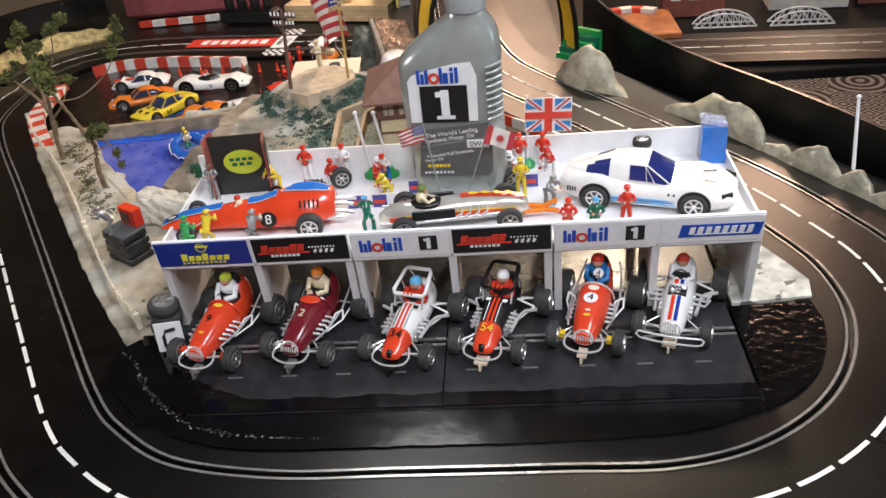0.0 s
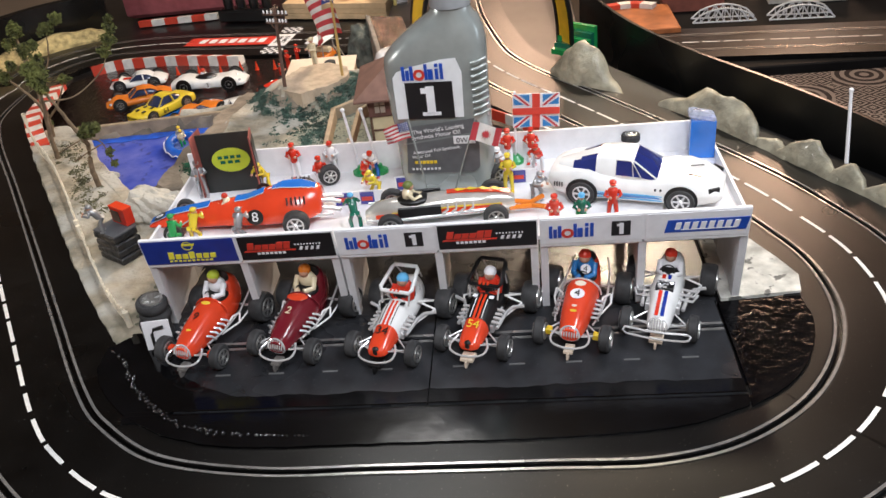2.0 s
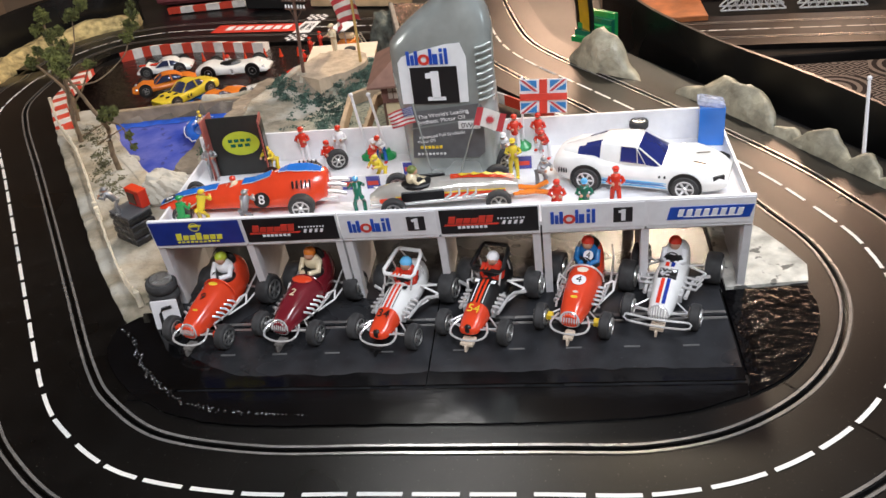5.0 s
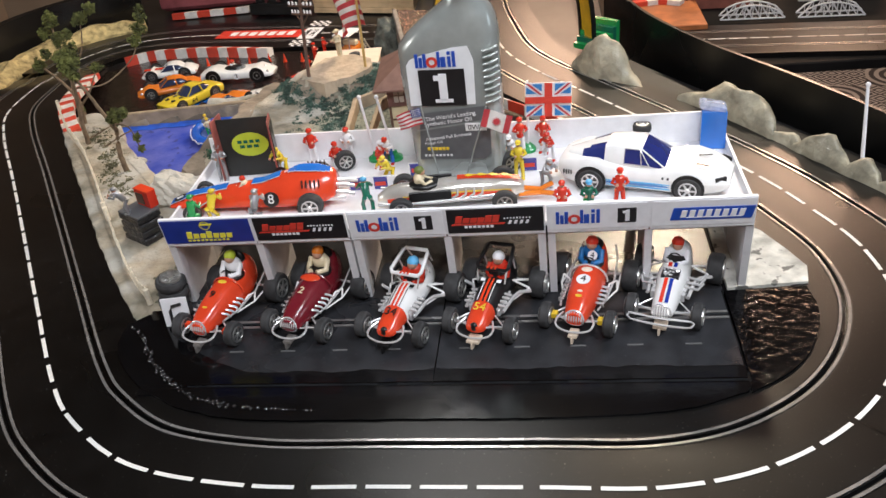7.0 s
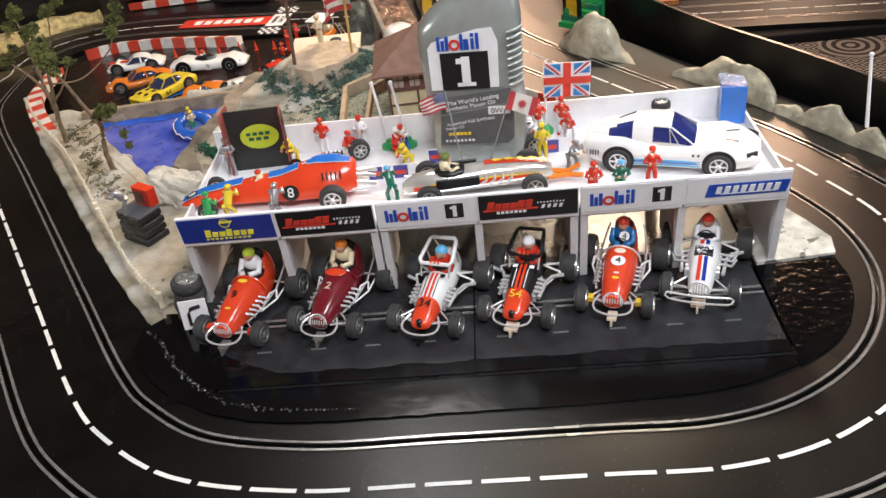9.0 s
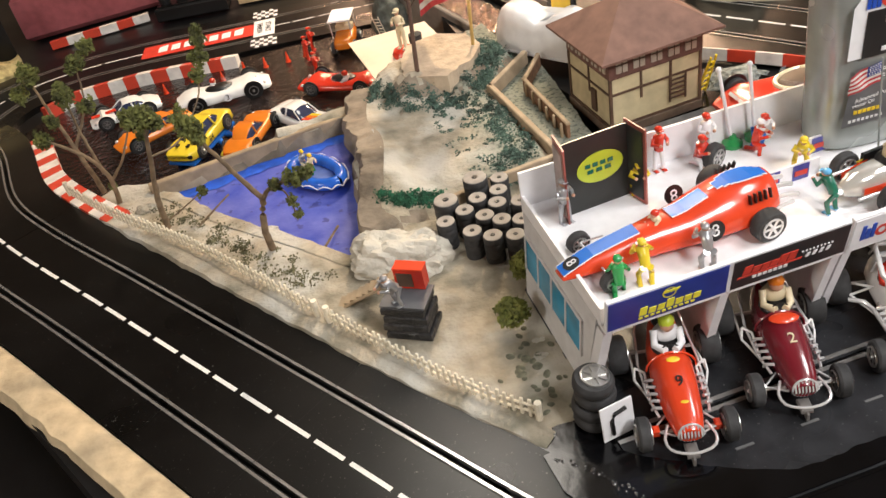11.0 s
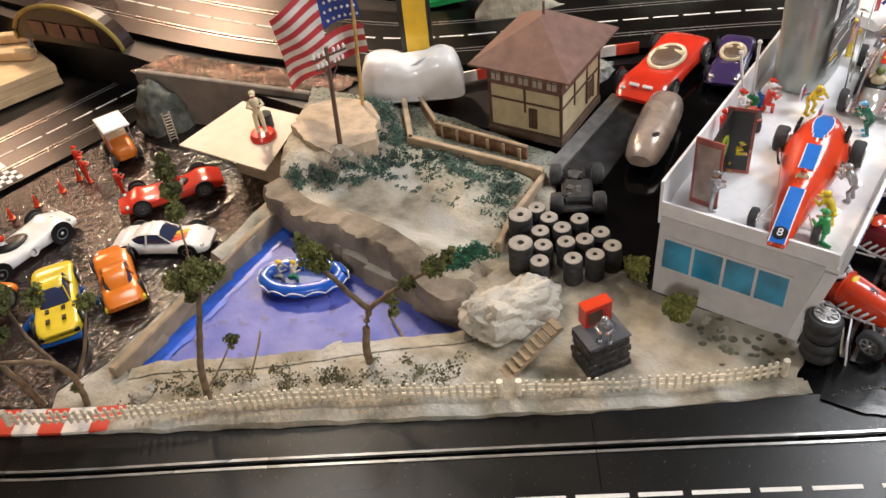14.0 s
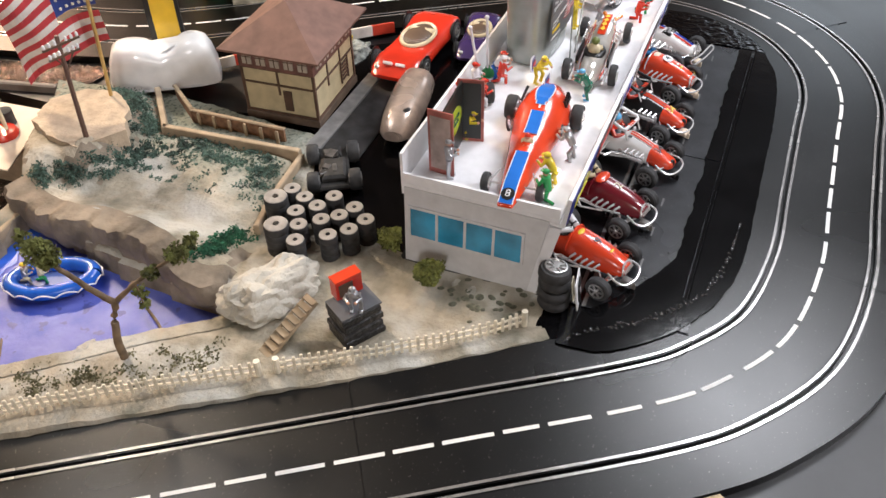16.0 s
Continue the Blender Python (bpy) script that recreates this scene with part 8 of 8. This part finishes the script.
def scatter(name, n, pick, sz, material, label, kind="stuff"):
    """Low fuzzy tufts of many tiny flakes, gathered in uneven patches."""
    bm = B()
    k = 0
    while k < n:
        x, y = pick()
        if noise.noise(Vector((x * 60, y * 60, 7))) < 0.08 and rng.random() < 0.93:
            continue
        k += 1
        z0 = hills(x, y)
        r = sz * rng.uniform(0.6, 1.8)
        for _ in range(16):
            a = Vector((rng.gauss(0, 1), rng.gauss(0, 1), rng.gauss(0, 0.6))).normalized()
            b = a.orthogonal().normalized()
            p = Vector((x + rng.gauss(0, r), y + rng.gauss(0, r), z0 + abs(rng.gauss(0, r * 0.4))))
            f = rng.uniform(0.0009, 0.0022)
            _new(bm, [p - a * f, p + b * f * 0.7, p + a * f, p - b * f * 0.7], [(0, 1, 2, 3)])
    return tagged(part(name, bm, material), label, name.replace("_", " "), kind=kind)


def near(pts, w):
    def f():
        k = rng.randrange(len(pts) - 1)
        a, b = Vector(pts[k]), Vector(pts[k + 1])
        p = a.lerp(b, rng.random())
        return p.x + rng.gauss(0, w), p.y + rng.gauss(0, w)
    return f


def area_pick(x0, x1, y0, y1):
    return lambda: (rng.uniform(x0, x1), rng.uniform(y0, y1))


M_MOSSD = mat("blue_green_moss", (0.075, 0.125, 0.098), 0.95, var=0.5, scale=150, bump=0.6)
M_SCRUBS = mat("grey_scrub", (0.15, 0.15, 0.105), 0.9, var=0.4, scale=120, bump=0.5)
scatter("moss_patch", 520, near([(-0.255, 0.552), (-0.225, 0.570), (-0.190, 0.590), (-0.165, 0.63), (-0.16, 0.69)], 0.009), 0.0030, M_MOSSD, "blue-green scatter moss round the flat rock")
scatter("moss_patch", 260, near([(-0.31, 0.565), (-0.275, 0.55), (-0.335, 0.60), (-0.345, 0.64)], 0.008), 0.0028, M_MOSSD, "blue-green scatter moss under the utility pole")
scatter("moss_patch", 260, near([(-0.222, 0.53), (-0.212, 0.46), (-0.205, 0.385), (-0.26, 0.365)], 0.012), 0.0026, M_MOSSD, "sparse moss tufts along the terrace wall")
scatter("moss_patch", 60, area_pick(-0.29, -0.19, 0.41, 0.54), 0.0022, M_MOSSD, "sparse moss tufts over the terrace")
scatter("moss_patch", 260, near([(-0.40, 0.370), (-0.36, 0.352), (-0.325, 0.345)], 0.005), 0.0026, mat("deep_green_moss", (0.02, 0.11, 0.055), 0.95, var=0.4, scale=120), "deep green moss along the terrace rim")
for k in range(34):
    x, y = near([(-0.312, 0.0), (-0.335, 0.05), (-0.318, 0.10), (-0.36, 0.04), (-0.345, 0.0)], 0.012)()
    bm = B()
    ball(bm, (0, 0, 0), rng.uniform(0.0025, 0.0055), 1.0, rng.uniform(0.6, 1.0), 0.32, 9)
    ob = part("flat_stone", bm, M_SCRUBS, smooth=60)
    ob.matrix_world = pose(x, y, hills(x, y) + 0.0004, 0, 0, rng.uniform(0, 180))
    tagged(ob, "small olive grey painted stone beside the garage", "stone", group="flat stones beside the garage")
scatter("scrub", 110, near([(-0.50, 0.275), (-0.56, 0.36), (-0.62, 0.45), (-0.70, 0.56)], 0.010), 0.0036, mat("olive_scrub", (0.14, 0.13, 0.07), 0.95, var=0.4, scale=120), "olive scrub along the pond bank")
boulder("boulder", (-0.318, 0.062, -0.004), 0.008, 1.2, 0.9, 0.6, M_ROCK, "grey pebble beside the garage wall", 51)
boulder("boulder", (-0.322, 0.04, -0.004), 0.007, 1.2, 0.9, 0.6, M_ROCK, "grey pebble beside the garage wall", 52)
boulder("boulder", (-0.312, 0.082, -0.004), 0.007, 1.2, 0.9, 0.6, M_ROCK, "grey pebble beside the garage wall", 53)

# ---- ground behind the garage: black strip, chassis, silver shell ----
bs = tagged(empty("road_strip", pose(-0.045, 0.318, -0.003, 0, 0, 1)), "scuffed dark rubber strip behind the garage", "strip", kind="structure")
bm = B()
box(bm, (0, 0, 0.002), (0.22, 0.056, 0.004), ch=0.001)
part("strip", bm, mat("scuffed_black", (0.03, 0.03, 0.032), 0.5, var=0.5, scale=50), bs)
bm = B()
box(bm, (0.0, 0.040, 0.003), (0.20, 0.022, 0.005), ch=0.001)
part("pavement", bm, mat("grey_pavement", (0.20, 0.195, 0.19), 0.8, var=0.2), bs)
ch = tagged(empty("bare_chassis", pose(-0.188, 0.300, 0.0, 0, 0, 30) @ Matrix.Scale(1.08, 4)), "dusty grey bare car chassis with wheels", "chassis")
bm = B()
box(bm, (0, 0, 0.010), (0.080, 0.036, 0.006), ch=0.002)
box(bm, (-0.010, 0, 0.016), (0.040, 0.028, 0.010), ch=0.003)
box(bm, (0.026, 0, 0.015), (0.020, 0.020, 0.006), ch=0.002)
part("frame", bm, mat("dusty_grey", (0.035, 0.035, 0.035), 0.5, var=0.4, scale=90), ch)
for k in range(14):
    bm = B()
    box(bm, (random.uniform(-0.032, 0.036), random.uniform(-0.013, 0.013), random.uniform(0.017, 0.022)), (random.uniform(0.005, 0.016), random.uniform(0.004, 0.011), 0.003), rz=random.uniform(-30, 30), ch=0.0006)
    part("fitting", bm, mat("dull_metal", (0.16, 0.155, 0.15), 0.35, 0.5, var=0.4, scale=90) if k % 3 else M_BLACK, ch)
for x in (-0.028, 0.028):
    for s in (-1, 1):
        wheel(ch, x, s * 0.024, 0.013, 0.013, mat("dull_rim", (0.12, 0.12, 0.12), 0.6))
sh = tagged(empty("silver_car_shell", pose(-0.035, 0.266, 0.004, 0, 0, 190) @ Matrix.Scale(0.86, 4)), "unpainted silver streamliner car shell behind the garage", "car shell")
bm = B()
loft(bm, [section(x * 0.88, w * 1.28, a, b * 1.08, 0.75, 20, 2.6) for x, w, a, b in ((-0.100, 0.016, 0.012, 0.030), (-0.085, 0.024, 0.004, 0.042), (-0.04, 0.027, 0.002, 0.046), (0.0, 0.027, 0.002, 0.044), (0.05, 0.026, 0.002, 0.042), (0.085, 0.022, 0.004, 0.036), (0.100, 0.014, 0.010, 0.026))])
part("shell", bm, mat("silver_tan", (0.52, 0.42, 0.36), 0.28, 0.4, var=0.15), sh, smooth=50)
bm = B()
ball(bm, (0.045, 0.010, 0.042), 0.0075, 1.2, 1, 0.3, 14)
part("opening", bm, M_BLACK, sh, smooth=60)
bm = B()
ball(bm, (-0.02, -0.006, 0.045), 0.011, 1.6, 0.9, 0.25, 14)
part("opening", bm, M_BLACK, sh, smooth=60)

# yellow ladder frame by the house
yl = tagged(empty("yellow_ladder", pose(0.045, 0.41, 0.0, 18, 0, 20)), "yellow model step ladder leaning by the house", "ladder")
for s in (-1, 1):
    bm = B()
    tube(bm, [(s * 0.008, 0, 0), (s * 0.005, 0, 0.06)], 0.0018, 6)
    part("side_rail", bm, YELLOW, yl)
for k in range(6):
    bm = B()
    tube(bm, [(-0.0075, 0, 0.006 + k * 0.009), (0.0075, 0, 0.006 + k * 0.009)], 0.0012, 6)
    part("rung", bm, YELLOW, yl)
boulder("boulder", (0.10, 0.42, -0.008), 0.030, 1.5, 0.8, 0.5, mat("grey_gravel_mound", (0.22, 0.24, 0.22), 0.9, var=0.5, scale=120, bump=0.8), "grey-green gravel mound behind the red car", 61)
# green grandstand by the arch
gs = tagged(empty("green_grandstand", pose(0.215, 0.775, 0.0, 0, 0, -40)), "green stepped grandstand beside the arch", "grandstand")
for k in range(5):
    bm = B()
    box(bm, (0, k * 0.010, 0.005 + k * 0.005), (0.070, 0.010, 0.010 + k * 0.010))
    part("step", bm, DGREEN if k % 2 else GREEN, gs)

# ---- lumpy bead of wet-looking enamel inside the front bend ----
rng = random.Random(77)
bm = B()
ln = spline([(-0.352, -0.052, 0), (-0.334, -0.069, 0), (-0.317, -0.092, 0), (-0.300, -0.117, 0), (-0.265, -0.152, 0), (-0.229, -0.175, 0), (-0.176, -0.188, 0), (-0.10, -0.194, 0)], 0.0011)
for i, p in enumerate(ln):
    f = i / len(ln)
    thick = math.sin(math.pi * min(1, 0.12 + f * 1.0)) ** 0.7
    for _ in range(3):
        if rng.random() < 0.35 + 0.6 * thick:
            r = rng.uniform(0.0006, 0.0015)
            ball(bm, (p.x + rng.gauss(0, 0.0022) * thick, p.y + rng.gauss(0, 0.0022) * thick, 0.0024), r, rng.uniform(0.8, 1.6), rng.uniform(0.8, 1.6), 0.9, 6)
tagged(part("enamel_bead", bm, M_BEAD, smooth=70), "lumpy bead of glossy black enamel beside the front bend", "paint", kind="stuff")

# ---- outer verge, barrier and edge strips on the left ----
k2 = min(range(len(main_line)), key=lambda i: (main_line[i].xy - Vector((-0.385, -0.17))).length)
k3 = min(range(len(main_line)), key=lambda i: (main_line[i].xy - Vector((-0.90, 0.62))).length)
bm = B()
ln = offset(main_line, 0.1025, k3, k2)
rings = []
for i, p in enumerate(ln):
    d = ln[min(i + 1, len(ln) - 1)] - ln[max(i - 1, 0)]
    n = Vector((d.y, -d.x, 0)).normalized()
    w = 0.040 + 0.004 * noise.noise(p * 30)
    rings.append([p + Vector((0, 0, -0.012)), p + Vector((0, 0, -0.002)), p + n * 0.010 + Vector((0, 0, 0.003)), p + n * (w - 0.006) + Vector((0, 0, 0.002)), p + n * w + Vector((0, 0, -0.012))])
loft(bm, rings)
tagged(part("foam_edge", bm, mat("tan_foam", (0.50, 0.40, 0.26), 0.85, var=0.2, scale=40, bump=0.6, bscale=80), smooth=50), "tan foam edging strip outside the left track", "edging", kind="structure")
bm = B()
outer = [(-0.985, 0.56), (-1.05, 0.66), (-1.10, 0.80), (-1.15, 0.95), (-1.185, 1.08), (-1.175, 1.24), (-1.09, 1.37), (-0.97, 1.415)]
ln = spline([(x, y, 0) for x, y in outer], 0.012)
rings = []
for i, p in enumerate(ln):
    d = ln[min(i + 1, len(ln) - 1)] - ln[max(i - 1, 0)]
    n = Vector((-d.y, d.x, 0)).normalized()
    zz = -0.02 - 0.075 * min(1, i / 40)
    h = 0.03 + 0.016 * noise.noise(Vector((i * 0.25, 0, 0)))
    rings.append([p + Vector((0, 0, zz - 0.02)), p + Vector((0, 0, zz + 0.006)), p + n * 0.022 + Vector((0, 0, zz + h)), p + n * 0.05 + Vector((0, 0, zz + h * 0.9)), p + n * 0.075 + Vector((0, 0, zz - 0.02))])
loft(bm, rings)
tagged(part("straw_verge", bm, mat("straw_foam", (0.42, 0.34, 0.16), 0.9, var=0.45, scale=60, bump=0.9, bscale=110), smooth=40), "rough straw-coloured verge round the far bend", "verge", kind="structure")
bm = B()
rings = []
for i, p in enumerate(ln):
    d = ln[min(i + 1, len(ln) - 1)] - ln[max(i - 1, 0)]
    n = Vector((-d.y, d.x, 0)).normalized()
    rings.append([p + n * 0.085 + Vector((0, 0, -0.14)), p + n * 0.085 + Vector((0, 0, 0.005)), p + n * 0.10 + Vector((0, 0, 0.008)), p + n * 0.10 + Vector((0, 0, -0.14))])
loft(bm, rings)
tagged(part("outer_barrier", bm, MATS["black_plastic_sheet"], smooth=50), "glossy black curved barrier round the far bend", "barrier", kind="structure")

# ---- things behind the far straight ----
sb = tagged(empty("storage_box", pose(-0.80, 1.70, LOW, 0, 0, 3)), "dusty pink cloth covered box with a lid behind the track", "box")
M_PINK = mat("dusty_pink_cloth", (0.30, 0.075, 0.085), 0.8, var=0.15, scale=50, bump=0.3, bscale=400)
bm = B()
box(bm, (0, 0, 0.055), (0.40, 0.20, 0.11), ch=0.012)
part("body", bm, M_PINK, sb)
bm = B()
box(bm, (0, 0, 0.122), (0.41, 0.21, 0.024), ch=0.010)
part("lid", bm, M_PINK, sb)
bm = B()
tube(bm, spline([(-0.05, -0.106, 0.100), (-0.03, -0.116, 0.078), (0.0, -0.118, 0.072), (0.03, -0.116, 0.078), (0.05, -0.106, 0.100)], 0.01), 0.005, 8)
part("handle", bm, M_BLACK, sb, "dark cord handle")
pf = tagged(empty("plywood_offcut", pose(-0.33, 1.56, LOW, 0, 0, -14)), "pale plywood offcut behind the far straight", "board")
for k in range(3):
    bm = B()
    box(bm, (0, 0, 0.005 + k * 0.0145), (0.30 - 0.002 * (k % 2), 0.24 - 0.002 * (k % 2), 0.014), ch=0.001)
    part("sheet", bm, M_WOODP, pf)
for k in range(3):
    bm = B()
    box(bm, (-0.36 + k * 0.09, 1.56, LOW + 0.052), (0.02, 0.22, 0.018), rz=20 + k * 8, ch=0.002)
    tagged(part("wooden_batten", bm, M_WOODP), "pale wooden batten lying on plywood", "batten")
ps = tagged(empty("power_strip", pose(-0.605, 1.495, LOW, 0, 0, -12)), "black power strip behind the far straight", "power strip")
bm = B()
box(bm, (0, 0, 0.016), (0.165, 0.045, 0.032), ch=0.004)
part("body", bm, M_BLACK, ps)
bm = B()
box(bm, (0, 0, 0.0335), (0.150, 0.034, 0.003), ch=0.001)
part("socket_plate", bm, MATS["black_plastic_sheet"], ps)
for k in range(4):
    sv = tagged(empty("black_plug", pose(-0.605, 1.495, LOW, 0, 0, -12) @ pose(-0.058 + k * 0.039, 0, 0.035)), "black plug standing in the power strip", "plug", group="plugs in the power strip")
    bm = B()
    lathe(bm, [(0.012, 0), (0.013, 0.006), (0.013, 0.028), (0.009, 0.040), (0.0045, 0.044)], 12)
    part("body", bm, M_BLACK, sv, smooth=40)
    bm = B()
    tube(bm, spline([(0, 0, 0.042), (0.002, 0.002, 0.075), (0.012 - k * 0.006, 0.03, 0.105), (0.02 - k * 0.01, 0.09, 0.085)], 0.01), 0.0035, 8)
    part("cord", bm, M_BLACK, sv, smooth=60)
bm = B()
box(bm, (-0.25, 2.1, 0.05), (1.7, 0.10, 0.30), ch=0.01)
tagged(part("brown_cabinet", bm, mat("dark_cabinet", (0.09, 0.03, 0.02), 0.5, var=0.3, scale=12)), "dark red-brown wooden cabinet behind the layout", "cabinet")

# ---- second layout on the side table ----
SIDE_Z = -0.163
track("road_side", [(0.37, 1.26, SIDE_Z), (0.7, 1.225, SIDE_Z), (1.1, 1.18, SIDE_Z), (1.9, 1.10, SIDE_Z)], "black slot car straight on the side table")


def truss(x, y, rz, label):
    t = tagged(empty("truss_bridge", pose(x, y, SIDE_Z - 0.005, 0, 0, rz)), label, "model bridge", group="white truss bridges on the side table")
    L, H = 0.155, 0.034
    for s in (-1, 1):
        bm = B()
        tube(bm, [(-L / 2, s * 0.018, 0.004), (L / 2, s * 0.018, 0.004)], 0.0022, 6)
        part("bottom_chord", bm, M_GREYW, t)
        top = [(L * (k / 8 - 0.5), s * 0.018, 0.004 + H * math.sin(math.pi * k / 8) ** 0.6) for k in range(9)]
        bm = B()
        tube(bm, top, 0.0022, 6)
        part("top_chord", bm, M_GREYW, t)
        for k in range(1, 8):
            bm = B()
            x0 = top[k][0]
            tube(bm, [(x0, s * 0.018, 0.004), top[k]], 0.0013, 6)
            tube(bm, [(top[k][0], s * 0.018, 0.004), top[k + 1] if k < 4 else top[k - 1]], 0.0013, 6)
            part("web", bm, M_GREYW, t)


truss(0.650, 1.395, -5, "white plastic truss bridge on the side table")
truss(0.835, 1.375, -5, "white plastic truss bridge on the side table")
for x, w, c, lbl in ((0.60, 0.16, (0.20, 0.06, 0.04), "red-brown model building on the side table"), (0.90, 0.20, (0.50, 0.46, 0.42), "pale model building on the side table"), (1.12, 0.18, (0.16, 0.05, 0.04), "dark red model building on the side table")):
    bd = tagged(empty("model_building", pose(x, 1.56, SIDE_Z - 0.012, 0, 0, -5)), lbl, "model building")
    bm = B()
    box(bm, (0, 0, 0.06), (w, 0.10, 0.12), ch=0.001)
    part("wall", bm, mat("bld_%d" % int(x * 100), c, 0.7, var=0.15), bd)
    for k in range(3):
        bm = B()
        box(bm, (-w * 0.3 + k * w * 0.3, -0.051, 0.065), (w * 0.16, 0.003, 0.04))
        part("window", bm, M_GREYW, bd)
bm = B()
box(bm, (0.42, 1.42, SIDE_Z + 0.004), (0.22, 0.20, 0.018), ch=0.002)
tagged(part("orange_platform", bm, mat("orange_wood", (0.40, 0.13, 0.04), 0.45, var=0.3, scale=20)), "orange-brown wooden platform on the side table", "platform")
kerb("kerb_side", [(0.36, 1.52, SIDE_Z + 0.02), (0.44, 1.53, SIDE_Z + 0.02), (0.52, 1.49, SIDE_Z + 0.02)], 0.03, "red and white striped kerb on the side table", 0.035)

# ---- rug on the floor ----
rg = bpy.data.materials.new("patchwork_rug")
rg.use_nodes = True
nt = rg.node_tree
bsdf = nt.nodes["Principled BSDF"]
bsdf.inputs["Roughness"].default_value = 0.9
def nd(kind, op=None, **ins):
    n = nt.nodes.new("ShaderNode" + kind)
    if op:
        n.operation = op
    for k, v in ins.items():
        sock = n.inputs[int(k[1:])]
        if hasattr(v, "links"):
            nt.links.new(v, sock)
        else:
            sock.default_value = v
    return n


# square patches, each with a woven motif of its own: rings, lattice, dots
co = nd("TexCoord")
mp = nd("Mapping", i0=co.outputs["Object"], i2=(0, 0, radians(14)))
sc = nd("VectorMath", "SCALE", i0=mp.outputs[0])
sc.inputs["Scale"].default_value = 4.2
cell = nd("VectorMath", "FLOOR", i0=sc.outputs[0])
frac = nd("VectorMath", "FRACTION", i0=sc.outputs[0])
ctr = nd("VectorMath", "SUBTRACT", i0=frac.outputs[0], i1=(0.5, 0.5, 0.0))
flat = nd("VectorMath", "MULTIPLY", i0=ctr.outputs[0], i1=(1, 1, 0))
rad = nd("VectorMath", "LENGTH", i0=flat.outputs[0])
wn = nd("TexWhiteNoise", i0=cell.outputs[0])
rings = nd("Math", "SINE", i0=nd("Math", "MULTIPLY", i0=rad.outputs["Value"], i1=42.0).outputs[0])
vs_ = nd("TexVoronoi", i0=sc.outputs[0])
vs_.inputs["Scale"].default_value, vs_.inputs["Randomness"].default_value = 6.0, 0.0
dots = nd("Math", "SINE", i0=nd("Math", "MULTIPLY", i0=vs_.outputs["Distance"], i1=16.0).outputs[0])
vc = nd("TexVoronoi", i0=sc.outputs[0])
vc.distance = "MANHATTAN"
vc.inputs["Scale"].default_value, vc.inputs["Randomness"].default_value = 3.0, 0.0
latt = nd("Math", "SINE", i0=nd("Math", "MULTIPLY", i0=vc.outputs["Distance"], i1=22.0).outputs[0])
m1 = nd("Mix", i0=nd("Math", "GREATER_THAN", i0=wn.outputs["Value"], i1=0.36).outputs[0], i2=rings.outputs[0], i3=dots.outputs[0])
m2 = nd("Mix", i0=nd("Math", "GREATER_THAN", i0=wn.outputs["Value"], i1=0.68).outputs[0], i2=m1.outputs[0], i3=latt.outputs[0])
fuzz = nd("TexNoise", i0=co.outputs["Object"])
fuzz.inputs["Scale"].default_value = 90
tot = nd("Math", "MULTIPLY_ADD", i0=fuzz.outputs["Fac"], i1=0.8, i2=m2.outputs[0])
rp = nd("ValToRGB", i0=tot.outputs[0])
rp.color_ramp.elements[0].position, rp.color_ramp.elements[1].position = 0.25, 0.62
rp.color_ramp.elements[0].color, rp.color_ramp.elements[1].color = (0.05, 0.047, 0.055, 1), (0.42, 0.41, 0.42, 1)
nt.links.new(rp.outputs[0], bsdf.inputs["Base Color"])
bm = B()
box(bm, (1.75, 1.85, FLOOR_Z + 0.005), (2.2, 2.2, 0.01), ch=0.004)
tagged(part("patchwork_rug", bm, rg), "grey patterned patchwork rug on the floor", "rug")


# ---- the roof deck and all on it stand on the leaning shell ----
def settle():
    bpy.context.view_layer.update()
    at = Vector((0.094, -0.762, 0.574))
    grow = Matrix.Translation(at) @ Matrix.Scale(0.976, 4) @ Matrix.Translation(-at)
    wide = Matrix.Translation((RX0, 0, 0)) @ Matrix.Diagonal((1.0221, 1, 1, 1)) @ Matrix.Translation((0.2886, 0, 0))
    grow = wide @ grow
    for ob in [o for o in bpy.data.objects if o.parent is None and o.type in ("MESH", "EMPTY") and o is not bld and not o.name.startswith("small_flag")]:
        pts = [o.matrix_world @ Vector(c) for o in [ob] + list(ob.children_recursive) if o.type == "MESH" for c in o.bound_box]
        lo = [min(p[i] for p in pts) for i in range(3)]
        hi = [max(p[i] for p in pts) for i in range(3)]
        if lo[2] > 0.078 and lo[0] > -0.34 and hi[0] < 0.40 and lo[1] > -0.06 and hi[1] < 0.22 and hi[2] < 0.5:
            mid = grow @ Vector([(a + b) / 2 for a, b in zip(lo, hi)])
            back = (mid.y - RY0) * 0.096 if mid.y > -0.015 else 0.0
            sit = Matrix.Translation((0, back, 0)) @ grow @ ob.matrix_world
            ob.matrix_world = TIP @ sit if ob.name.startswith("fascia_sign") else sit


settle()
